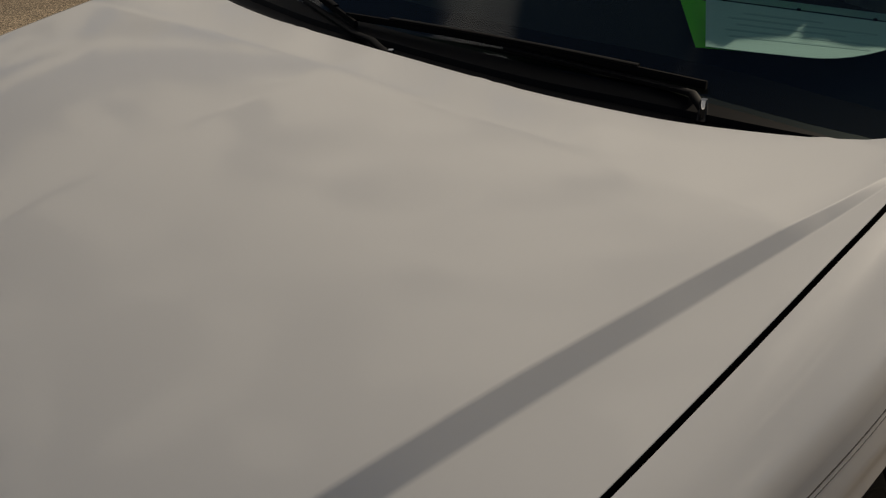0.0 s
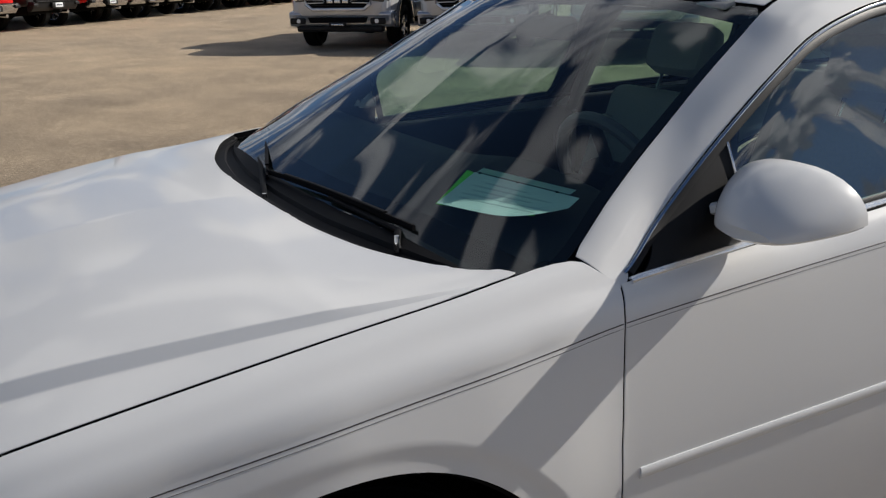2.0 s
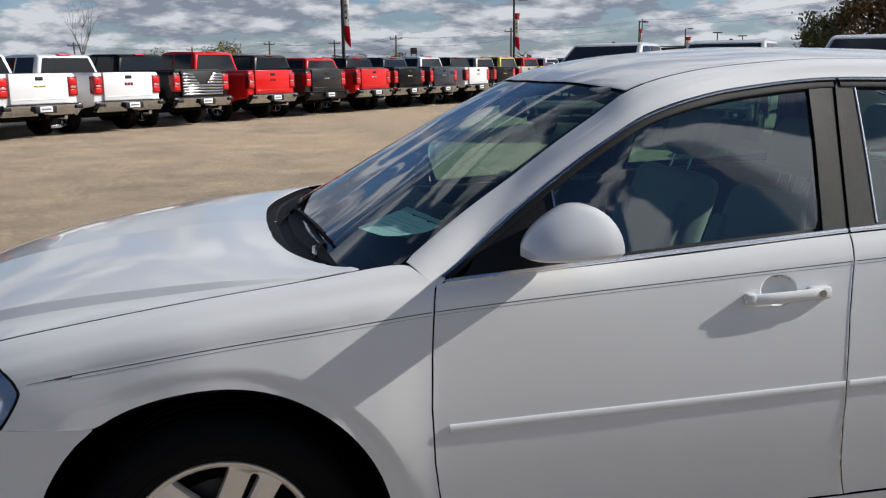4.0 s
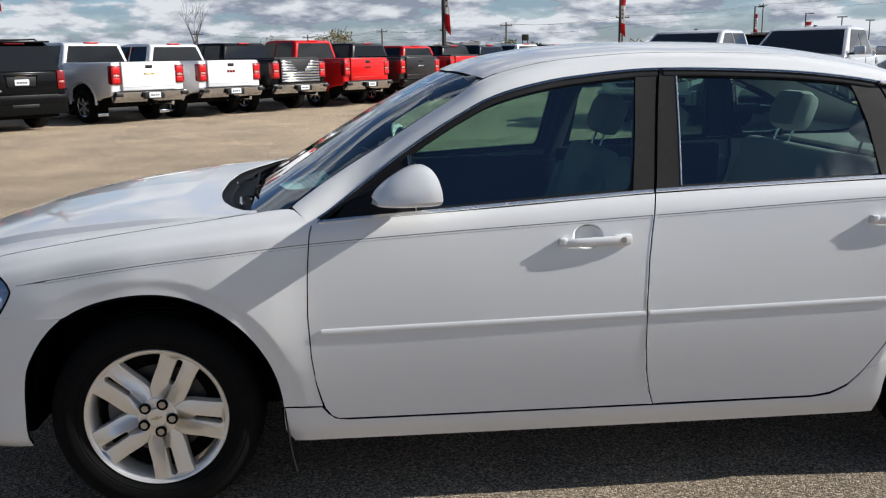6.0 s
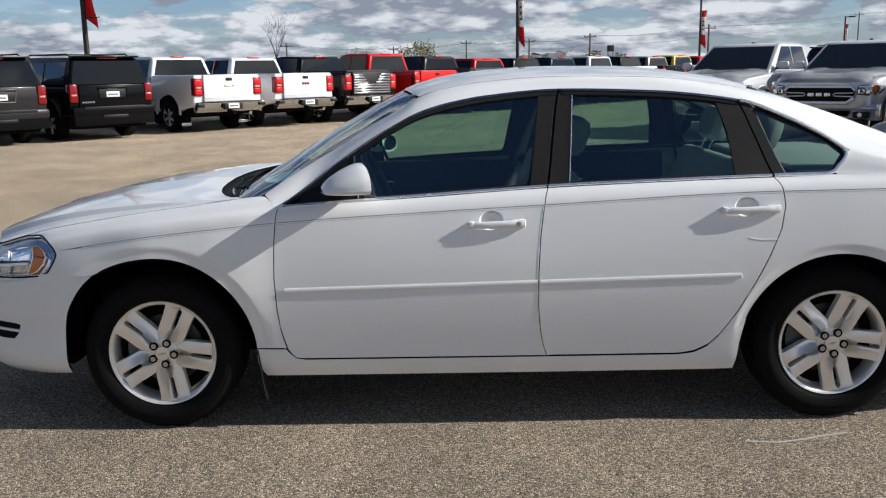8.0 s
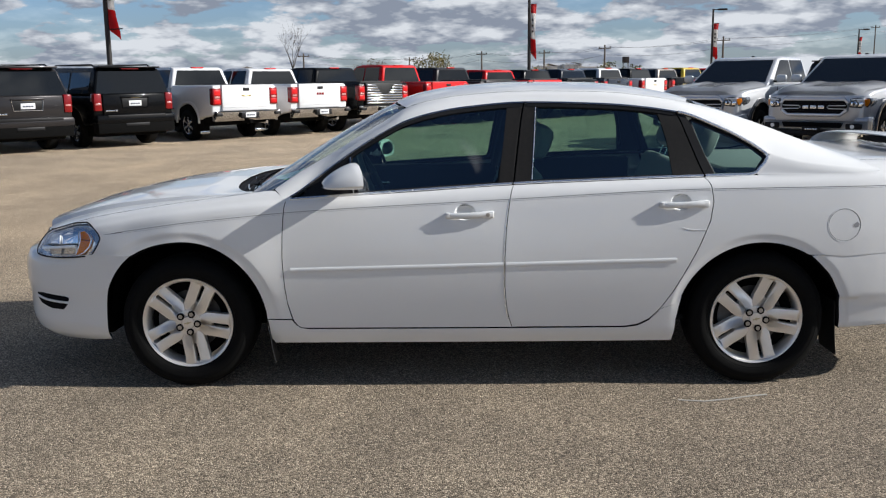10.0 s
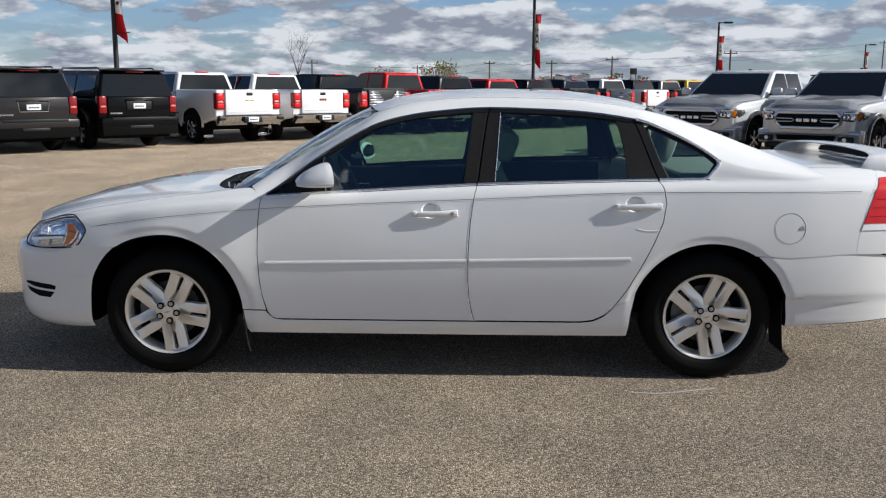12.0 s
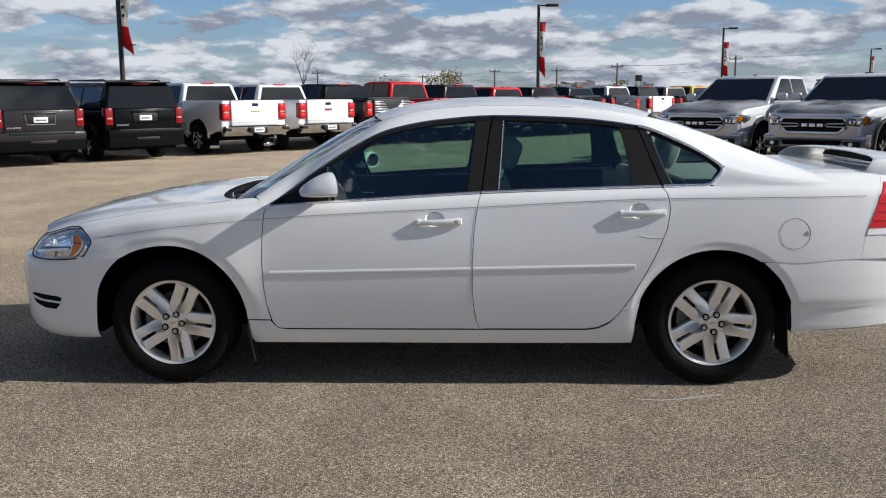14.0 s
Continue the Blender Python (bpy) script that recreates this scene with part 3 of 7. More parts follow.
def cup_points(cx, cz):
    pts = [(cx + r * math.cos(a), cz + 0.8 * r * math.sin(a)) for r in (0, 0.015, 0.028, 0.038, 0.043, 0.0465, 0.0485, 0.052) for a in np.linspace(0, 2 * math.pi, 28, endpoint=False)]
    return zline(low, sorted(set(pts)), 3.2, 5)


def lip_points(cx, sx, sz, r):
    pts = [p for q in (0.008, 0.016, 0.024, 0.032, 0.040, 0.048, 0.056) for p in arc(cx, HUB_Z, r + q, 200, -20, 90, sx, sz)]
    if cx < 0:
        pts = [(cx + (x - cx) * k, HUB_Z + (z - HUB_Z) * k) for x, z, k in ((x, z, float(bulge(math.degrees(math.atan2(z - HUB_Z, x - cx))))) for x, z in pts)]
    return zline(low, [p for p in pts if p[1] > 0.3], 3.2, 6.6)


FINER = {"front_door": cup_points(*CUPS[0]), "rear_door": cup_points(*CUPS[1]),
         "front_fender": lip_points(-1.388, 0.985, 1.035, 0.398) + zline(low, [(x, float(wing_line(x)) + d) for x in np.linspace(-1.84, -0.93, 60) for d in (-0.006, -0.0035, 0.0035, 0.008, 0.016, 0.026, 0.040)], 3, 5), "quarter_panel": lip_points(1.405, 1.01, 0.99, 0.393)}
for side in (NEAR, FAR):
    for nm, poly in side_panels(side):
        flank[nm, side] = put(nm, skin(nm, low, poly, side, W3, gap=0.0026, depth=0.018, finer=FINER.get(nm, ())), sedan)

# bonnet: two halves of one skin
def bonnet_outline():
    seam = line_u(np.linspace(-2.10, -1.075, 28), 2.0)
    rear = [tuple(p) for p in smooth_path([(-1.056, 1.972), (-1.060, 1.90), (-1.105, 1.70), (-1.160, 1.35), (-1.205, 1.0), (-1.238, 0.5), (-1.246, 0.0)], 22)]
    front = [(-2.235, 0.0), (-2.23, 0.5), (-2.215, 1.0), (-2.185, 1.5), (-2.145, 1.85)]
    return seam, rear, front


class Bonnet(Loft):
    """The bonnet rises in the middle behind a soft crease that runs forward from its rear corners."""

    def raw(self, x, u):
        p = super().raw(x, u)
        y0, w = crease(p[:, 0])
        t = (y0 - p[:, 1]) / w
        p[:, 2] += np.clip(t, 0, 1) * w * 0.98 * np.clip((-1.11 - p[:, 0]) / 0.26, 0, 1) + 0.0015
        return p


def crease(x):
    """The outer edge of the bonnet crease and its width."""
    return (spline((-2.3, -2.05, -1.90, -1.73, -1.52, -1.36, -1.25, -1.1), (0.52, 0.606, 0.648, 0.687, 0.733, 0.766, 0.787, 0.812), x),
            spline((-2.3, -2.0, -1.8, -1.5, -1.3, -1.1), (0.026, 0.024, 0.022, 0.018, 0.013, 0.008), x))


class Mirrored(Loft):
    """A skin over both halves: u runs from -k to k about the centre line."""

    def __init__(self, base):
        self.base, self.curves, self.warp = base, base.curves, None

    def raw(self, x, u):
        u = np.atleast_1d(np.asarray(u, float))
        p = self.base.raw(x, np.abs(u))
        p[:, 1] *= np.where(u < 0, -1, 1)
        return p

    def normal(self, x, u, side=1):
        n = super().normal(x, u, 1)
        return n * np.where(n[:, 2] < 0, -1, 1)[:, None]


bonnet_skin, roof_skin = Mirrored(Bonnet(low.curves)), Mirrored(high)
seam, rear, front = bonnet_outline()
half = seam + rear[:-1]
outline = half + [rear[-1]] + [(x, -u) for x, u in half[::-1]] + [(x, -u) for x, u in front[::-1]] + front[1:]
fine = []
for x in np.linspace(-2.19, -1.08, 72):
    y0, w = crease(np.array([x]))
    for t in (-0.7, -0.12, 0.12, 0.5, 0.88, 1.12, 1.7):
        u = float(low.u_of(x, float(y0[0] - t * w[0]), 1, 0, 2.05)[0])
        fine += [(x, u), (x, -u)]
put("bonnet", skin("bonnet", bonnet_skin, outline, 1, W3, gap=0.0048, depth=0.02, us=0.42, grid=0.028, finer=fine), sedan)

# roof panel between its two ditches, and the boot lid
RX = np.linspace(-0.315, 1.10, 30)
out = [(-0.345, 1.5), (-0.372, 1.0), (-0.392, 0.5), (-0.398, 0.0), (-0.392, -0.5), (-0.372, -1.0), (-0.345, -1.5)]
outline = line_u(RX[::-1], 1.96) + out + line_u(RX, -1.96) + [(1.13, -1.5), (1.16, -1.0), (1.185, 0.0), (1.16, 1.0), (1.13, 1.5)]
put("roof_panel", skin("roof_panel", roof_skin, outline, 1, W3, gap=0.003, us=0.3, grid=0.04), sedan)
deck = Mirrored(low)
outline = ([(1.87, 1.9)] + line_u(np.linspace(1.9, 2.5, 12), 1.95) + [(2.52, 1.0), (2.53, 0.0), (2.52, -1.0)]
           + line_u(np.linspace(2.5, 1.9, 12), -1.95) + [(1.87, -1.9), (1.93, -1.0), (1.95, 0.0), (1.93, 1.0)])
put("boot_lid", skin("boot_lid", deck, outline, 1, W3, gap=0.003, us=0.42, grid=0.05), sedan)
# glass fore and aft
WS = [(-0.325, 1.90), (-0.353, 1.5), (-0.380, 1.0), (-0.400, 0.5), (-0.406, 0.0)]
base = [(-1.055, 1.99), (-1.075, 1.90), (-1.095, 1.5), (-1.12, 1.0), (-1.14, 0.5), (-1.145, 0.0)]
edge = line_u(np.linspace(-0.34, -1.04, 26), 1.985)
one = WS[::-1] + edge + base[:-1]
outline = one + [base[-1]] + [(x, -u) for x, u in one[:0:-1]]
wind = put("windscreen", skin("windscreen", roof_skin, outline, 1, [SCREEN, DARK], gap=0.001, depth=0.005, sink=0.004, us=0.35, grid=0.04, thin=True), sedan, "raked tinted windscreen mirroring clouds")
wind.visible_shadow = False
outline = (line_u(np.linspace(1.15, 1.92, 20), 1.93) + [(1.955, 1.5), (1.965, 0.0), (1.955, -1.5)]
           + line_u(np.linspace(1.92, 1.15, 20), -1.93) + [(1.17, -1.0), (1.195, 0.0), (1.17, 1.0)])
ob = put("rear_window", skin("rear_window", roof_skin, outline, 1, [SCREEN, DARK], gap=0.001, depth=0.005, sink=0.004, us=0.35, grid=0.05, thin=True), sedan)
ob.visible_shadow = False

# the pillar and roof-rail pressing that frames the side windows
def rail_outline():
    top = [(-0.951, 2.05)] + line_u(np.linspace(-0.935, 1.90, 72), 2.0) + [(1.93, 2.05), (1.98, 2.5), (1.98, 3.4)]
    back = [(1.95, 3.985)] + line_u(np.linspace(1.90, 1.39, 12), 3.985)
    low_edge = [(1.378, 3.96), (1.385, 3.88), (1.400, 3.73), (1.440, 3.3), (1.452, 3.02)] + line_u(np.linspace(1.43, -0.86, 70), 2.985)
    return top + back + low_edge + [(-0.868, 3.4), (-0.876, 3.95), (-0.893, 3.6), (-0.905, 2.8), (-0.93, 2.4)]


for side in (NEAR, FAR):
    put("roof_rail", skin("roof_rail", high, rail_outline(), side, W3, gap=0.0022, us=0.2, grid=0.025), sedan,
        "white pillar and roof rail framing the side windows")


def lane(loft, pts, side, lift=0.0):
    p = np.array(pts, float)
    return loft.at(p[:, 0], p[:, 1], side) + loft.normal(p[:, 0], p[:, 1], side) * lift


def ribbon(name, loft, pts, side, w, h, material, parent, label="", lift=0.0, sink=0.004, n=None):
    """A raised strip along (x, u) points: w wide across the skin and h proud of it, with rounded shoulders."""
    p = np.array(pts, float)
    if n:
        p = smooth_path(p, n)
    c, nn = loft.at(p[:, 0], p[:, 1], side), loft.normal(p[:, 0], p[:, 1], side)
    t = np.gradient(c, axis=0)
    t /= np.linalg.norm(t, axis=1)[:, None]
    s = np.cross(nn, t)
    prof = ((-.5, -sink), (-.5, h * .45), (-.36, h * .9), (0, h), (.36, h * .9), (.5, h * .45), (.5, -sink))
    v = np.concatenate([c + s * (a * w) + nn * (b + lift) for a, b in prof])
    m, k = len(c), len(prof)
    f = [(i + j * m, i + 1 + j * m, i + 1 + (j + 1) * m, i + (j + 1) * m) for j in range(k - 1) for i in range(m - 1)]
    f += [tuple(j * m for j in range(k)), tuple(m - 1 + j * m for j in range(k))[::-1]]
    bm = bmesh.new()
    vs = [bm.verts.new(q) for q in v]
    for q in f:
        bm.faces.new([vs[i] for i in q])
    bmesh.ops.recalc_face_normals(bm, faces=bm.faces)
    return part(name, bm, material, parent, label)


belt_u = 3.96
GLASS_F = [(-0.54, 3.955)] + line_u(np.linspace(-0.50, 0.130, 21), belt_u) + [(0.147, 3.9), (0.200, 3.16), (0.196, 3.09)] + line_u(np.linspace(0.168, -0.56, 27), 3.07) + [(-0.60, 3.08), (-0.59, 3.3)]
GLASS_R = [(0.294, belt_u)] + line_u(np.linspace(0.32, 0.98, 19), belt_u) + [(1.005, 3.9), (0.95, 3.16), (0.93, 3.09)] + line_u(np.linspace(0.90, 0.350, 17), 3.07) + [(0.323, 3.12), (0.315, 3.3)]
GLASS_Q = [(1.185, belt_u), (1.25, belt_u), (1.35, belt_u), (1.385, 3.9), (1.40, 3.7), (1.425, 3.3), (1.428, 3.15), (1.40, 3.08)] + line_u(np.linspace(1.38, 1.10, 9), 3.07) + [(1.085, 3.12), (1.10, 3.3), (1.14, 3.65)]
for side in (NEAR, FAR):
    d1, d2 = flank["front_door", side], flank["rear_door", side]
    q = flank["quarter_panel", side]
    for nm, poly, own in (("front_window", GLASS_F, d1), ("rear_window_pane", GLASS_R, d2), ("quarter_window", GLASS_Q, q)):
        g = put(nm, skin(nm, high, poly, side, [SIDE_GLASS, DARK], gap=-0.004, depth=0.003, sink=0.013, us=0.25, grid=0.04, thin=True), own, "green-tinted side window mirroring the cloudy sky")
        g.visible_shadow = False
    # black covers on the pillars between the windows and the sail at the mirror
    for nm, own, poly, m, sk in (
            ("pillar_cover", d1, [(0.139, 3.99), (0.172, 3.5), (0.190, 3.12), (0.198, 2.99), (0.272, 2.99), (0.240, 3.5), (0.209, 3.99)], APPLIQUE, 0.004),
            ("pillar_cover", d2, [(0.218, 3.99), (0.249, 3.5), (0.281, 2.99), (0.340, 2.99), (0.333, 3.12), (0.321, 3.5), (0.303, 3.99)], APPLIQUE, 0.004),
            ("pillar_cover", d2, [(0.985, 3.99), (0.965, 3.5), (0.930, 3.12), (0.925, 2.99), (1.015, 2.99), (1.06, 3.4), (1.135, 3.99)], APPLIQUE, 0.005),
            ("window_surround", q, [(1.142, 3.99), (1.066, 3.4), (1.021, 2.99), (1.06, 2.99), (1.10, 3.3), (1.19, 3.99)], BLACK_TRIM, 0.004),
            ("mirror_sail", d1, [(-0.845, 3.98), (-0.80, 3.4), (-0.78, 3.02), (-0.57, 3.02), (-0.575, 3.3), (-0.56, 3.99), (-0.7, 3.985)], BLACK_TRIM, 0.005)):
        put(nm, skin(nm, high, poly, side, [m, DARK], gap=0.001, depth=0.008, sink=sk, us=0.25, grid=0.03, thin=True), own,
            "grained black pillar cover" if nm == "pillar_cover" else "black trim beside the window")
    ribbon("pillar_seal", high, [(1.139, 3.98), (1.10, 3.68), (1.063, 3.4), (1.018, 3.0)], side, 0.030, 0.003, DARK, q, "black seal between door and quarter window", lift=-0.016, n=20)
    ribbon("pillar_seal", high, [(0.2135, 3.98), (0.2445, 3.5), (0.2765, 3.0)], side, 0.030, 0.003, DARK, d1, "black seal between the doors", lift=-0.015, n=20)
    ribbon("window_divider", high, [(-0.562, 3.95), (-0.578, 3.5), (-0.582, 3.12)], side, 0.006, 0.003, CHROME, d1, "thin bright strip at the front of the window", lift=-0.004, n=12)
    ribbon("window_divider", high, [(0.303, 3.95), (0.321, 3.5), (0.333, 3.10)], side, 0.005, 0.002, TRIM_CHROME, d2, "thin bright strip at the front of the window", lift=-0.004, n=12)
    # dark inner frames round the panes
    for own, poly in ((d1, GLASS_F), (d2, GLASS_R), (q, GLASS_Q)):
        pp = np.array(poly + poly[:1])
        ribbon("window_seal", high, pp, side, 0.020, 0.004, BLACK_TRIM, own, "black rubber window seal", lift=-0.016)
    # bright trim round the side windows
    ribbon("waist_trim", high, line_u(np.linspace(-0.868, 0.207, 40), 3.98), side, 0.012, 0.005, TRIM_CHROME, d1, "bright chrome waist trim")
    ribbon("waist_trim", high, line_u(np.linspace(0.215, 1.130, 34), 3.98), side, 0.012, 0.005, TRIM_CHROME, d2, "bright chrome waist trim")
    ribbon("window_trim", high, [(1.140, 3.98), (1.25, 3.98), (1.34, 3.98), (1.378, 3.93), (1.400, 3.76), (1.432, 3.35), (1.440, 3.13), (1.425, 3.02)] + line_u(np.linspace(1.40, 1.03, 14), 3.01), side, 0.015, 0.006, TRIM_CHROME, q, "bright chrome window trim", n=70)
    ribbon("seam_filler", high, line_u(np.linspace(1.392, 1.93, 24), 3.985), side, 0.009, 0.0007, PAINT, q, lift=0.0, sink=0.003)
    ribbon("window_trim", high, line_u(np.linspace(-0.872, 0.276, 60), 3.02), side, 0.007, 0.004, CHROME, d1, "bright chrome window trim")
    ribbon("window_trim", high, line_u(np.linspace(0.285, 1.020, 40), 3.02), side, 0.007, 0.004, CHROME, d2, "bright chrome window trim")
    for own, x0, x1 in ((d1, -0.862, 0.27), (d2, 0.29, 1.01)):
        ribbon("window_channel", high, line_u(np.linspace(x0, x1, 50), 3.055), side, 0.024, 0.003, BLACK_TRIM, own, "black window channel", lift=-0.004)
    # body-side mouldings and the twin pinstripe
    mz = lambda x: 0.604 + (x + 0.872) * 0.0205
    for own, x0, x1 in ((d1, -0.872, 0.160), (d2, 0.174, 0.990)):
        xs = np.linspace(x0, x1, 30)
        ribbon("side_moulding", low, list(zip(xs, low.u_of(xs, mz(xs), 2, 4, 6))), side, 0.021, 0.0048, PAINT, own, "white body-side moulding")
    sz = lambda x: wing_line(x) - 0.006
    for own, x0, x1 in ((flank["front_fender", side], -1.70, -0.905), (d1, -0.897, 0.193), (d2, 0.203, 1.152), (q, 1.166, 2.15)):
        xs = np.linspace(x0, x1, 44)
        for dz, w in ((0.0, 0.0021), (-0.0075, 0.0007)):
            ribbon("pinstripe", low, list(zip(xs, low.u_of(xs, sz(xs) + dz, 2, 3, 5.2))), side, w, 0.0006, STRIPE, own, "thin charcoal pinstripe", sink=0.0002)

# the stripe runs out forward in a fine point
for side in (NEAR, FAR):
    for x0, x1, w in ((-1.728, -1.694, 0.0046), (-1.755, -1.726, 0.0024), (-1.785, -1.753, 0.0012)):
        xs = np.linspace(x0, x1, 8)
        ribbon("pinstripe", low, list(zip(xs, low.u_of(xs, wing_line(xs) - 0.0075, 2, 3, 5.2))), side, w, 0.0006, STRIPE, flank["front_fender", side], "pointed end of the pinstripe", sink=0.0002)

# bright guard along the rear edge of the front door
for side in (NEAR, FAR):
    ribbon("edge_guard", low, zline(low, [(x - 0.004, z) for x, z in DOOR_M[1:-1]], 3, 6.4), side, 0.0032, 0.001, TRIM_CHROME, flank["front_door", side], "thin bright door edge guard", sink=0.0004, n=50)

# a shallow crease knocked into the rear door
xs = np.linspace(1.02, 1.138, 20)
ribbon("door_ding", low, list(zip(xs, low.u_of(xs, 0.795 - 0.11 * (xs - 1.02) + 0.004 * np.sin(40 * xs), 2, 3, 5.4))), NEAR, 0.007, 0.0014, PAINT, flank["rear_door", NEAR], "shallow dent catching the light", sink=0.0002)
# ---------------------------------------------------------------- the white sedan: bumpers and lamps
class Wrap(Loft):
    """A bumper: a plan line from the middle of the car round to the wheel opening, set in by a profile of (z, inset)."""

    def __init__(self, plan, profile, centre, flush=0.0):
        self.flush = flush
        p = np.array(plan, float)
        self.s = np.r_[0, np.cumsum(np.hypot(*np.diff(p, axis=0).T))]
        self.plan, self.prof, self.centre = p, np.array(profile, float), centre
        self.curves = [0] * len(profile)

    def raw(self, s, u):
        s, u = np.atleast_1d(np.asarray(s, float)), np.atleast_1d(np.asarray(u, float))
        sg = np.where(s < 0, -1, 1)
        s = np.abs(s)
        f = lambda q: np.stack([spline(self.s, self.plan[:, 0], q), spline(self.s, self.plan[:, 1], q)], 1)
        a, t = f(s), f(s + 1e-3) - f(np.maximum(s - 1e-3, 0))
        t /= np.linalg.norm(t, axis=1)[:, None]
        nrm = np.stack([t[:, 1], -t[:, 0]], 1)
        nrm *= np.where((nrm * (a - np.array(self.centre))).sum(1) < 0, -1, 1)[:, None]
        z = u
        inset = spline(self.prof[:, 0], self.prof[:, 1], u)
        if self.flush:      # beside the wing the top edge stays in its plane
            inset = np.where(u > 0.56, inset * np.clip((self.s[-1] - self.flush - s) / 0.28, 0, 1), inset)
        b = a - nrm * inset[:, None]
        p = np.stack([b[:, 0], b[:, 1], z], 1)
        p = arch_warp(p)
        p[:, 1] *= sg
        return p

    def normal(self, s, u, side=1):
        e = 2e-3
        p = self.raw(s, u)
        n = np.cross(self.raw(s, np.asarray(u) + e) - self.raw(s, np.asarray(u) - e), self.raw(np.asarray(s) + e, u) - self.raw(np.asarray(s) - e, u))
        n /= np.linalg.norm(n, axis=1)[:, None] + 1e-12
        c = np.array([self.centre[0], self.centre[1], 0.5])
        n *= np.where(((p - c) * n)[:, :2].sum(1) < 0, -1, 1)[:, None]
        n[:, 1] *= side
        return n


front_wrap = Wrap([(-2.425, 0), (-2.410, 0.25), (-2.362, 0.48), (-2.277, 0.65), (-2.165, 0.762), (-2.02, 0.832), (-1.86, 0.880), (-1.70, 0.906)],
                  [(0.20, 0.13), (0.22, 0.09), (0.242, 0.055), (0.275, 0.026), (0.335, 0.010), (0.40, 0.010), (0.47, 0.006), (0.52, 0.0), (0.58, 0.0), (0.635, 0.008), (0.655, 0.022), (0.668, 0.048), (0.678, 0.085), (0.73, 0.12), (0.78, 0.15)], (-1.5, 0), 0.20)
SE = front_wrap.s[-1]
s_arch = lambda z: float(np.interp(z, (0.22, 0.33, 0.43, 0.50, 0.55, 0.60, 0.64, 0.678), (SE - 0.114, SE - 0.106, SE - 0.101, SE - 0.088, SE - 0.067, SE - 0.037, SE - 0.004, SE + 0.040)))
right = [(s_arch(z), z) for z in np.linspace(0.247, 0.678, 14)]
top = [(SE - 0.02, 0.6788), (SE - 0.10, 0.6812), (SE - 0.16, 0.683), (SE - 0.22, 0.676), (SE - 0.34, 0.670), (SE - 0.50, 0.674), (SE - 0.58, 0.678), (0.55, 0.679)]
bottom = [(SE - 0.25, 0.233), (SE - 0.4, 0.224), (0.5, 0.220)]
half = right + top
outline = half + [(0, 0.675)] + [(-s, z) for s, z in half[::-1]] + [(-s, z) for s, z in bottom] + [(0, 0.220)] + bottom[::-1]
rim = [(sg * (s_arch(z) - d), z) for z in np.linspace(0.265, 0.67, 34) for d in (0.008, 0.016, 0.026, 0.038, 0.050, 0.064, 0.08) for sg in (-1, 1)]
bumper = put("front_bumper", skin("front_bumper", front_wrap, outline, 1, W3, gap=0.0018, us=1.0, grid=0.035, finer=rim), sedan)
outline = [(0.60, 0.676), (0.56, 0.775), (0.3, 0.785), (0, 0.79), (-0.3, 0.785), (-0.56, 0.775), (-0.60, 0.676), (0, 0.679)]
put("grille", skin("grille", front_wrap, outline, 1, [BLACK_TRIM, DARK], us=1.0, grid=0.04, sink=0.01), sedan, "black front grille")
ribbon("grille_bar", front_wrap, [(s, 0.725) for s in np.linspace(-0.55, 0.55, 30)], 1, 0.05, 0.012, CHROME, sedan, "chrome bar across the grille")
for sd in (-1, 1):
    slot = [(sd * s, z) for s, z in ((SE - 0.56, 0.462), (SE - 0.50, 0.468), (SE - 0.34, 0.462), (SE - 0.315, 0.456), (SE - 0.33, 0.420), (SE - 0.36, 0.392), (SE - 0.44, 0.392), (SE - 0.53, 0.412), (SE - 0.565, 0.440))]
    put("bumper_slot", skin("bumper_slot", front_wrap, slot, 1, [DARK, DARK], gap=0, us=1.0, grid=0.02, sink=-0.0012, depth=0.002, thin=True), bumper, "black slot in the bumper corner")
    ribbon("slot_bar", front_wrap, [(sd * s, z) for s, z in ((SE - 0.56, 0.447), (SE - 0.45, 0.434), (SE - 0.322, 0.430))], 1, 0.012, 0.007, PAINT, bumper, n=12)

rear_wrap = Wrap([(2.655, 0), (2.640, 0.30), (2.590, 0.55), (2.500, 0.72), (2.36, 0.83), (2.10, 0.897), (1.90, 0.916), (1.74, 0.922)],
                 [(0.26, 0.085), (0.29, 0.048), (0.36, 0.034), (0.432, 0.022), (0.450, 0.007), (0.50, 0.002), (0.58, 0.0), (0.63, 0.001), (0.68, 0.004)], (1.5, 0))
RE = rear_wrap.s[-1]
sr = lambda z: float(np.interp(z, (0.26, 0.33, 0.45, 0.56, 0.62, 0.655), (RE - 0.070, RE - 0.066, RE - 0.049, RE + 0.006, RE + 0.062, RE + 0.102)))
right = [(sr(z), z) for z in np.linspace(0.285, 0.656, 14)]
top = [(RE + 0.07, 0.6585), (RE + 0.03, 0.6575), (RE - 0.06, 0.6568), (RE - 0.30, 0.670), (RE - 0.42, 0.676), (0.6, 0.676)]
bottom = [(RE - 0.30, 0.300), (RE - 0.6, 0.315), (0.5, 0.32)]
half = right + top
outline = half + [(0, 0.676)] + [(-s, z) for s, z in half[::-1]] + [(-s, z) for s, z in bottom] + [(0, 0.32)] + bottom[::-1]
rim = [(sg * (sr(z) - d), z) for z in np.linspace(0.30, 0.645, 30) for d in (0.008, 0.016, 0.026, 0.038, 0.050, 0.064, 0.08) for sg in (-1, 1)]
put("rear_bumper", skin("rear_bumper", rear_wrap, outline, 1, W3, gap=0.0018, us=1.0, grid=0.03, finer=rim), sedan)

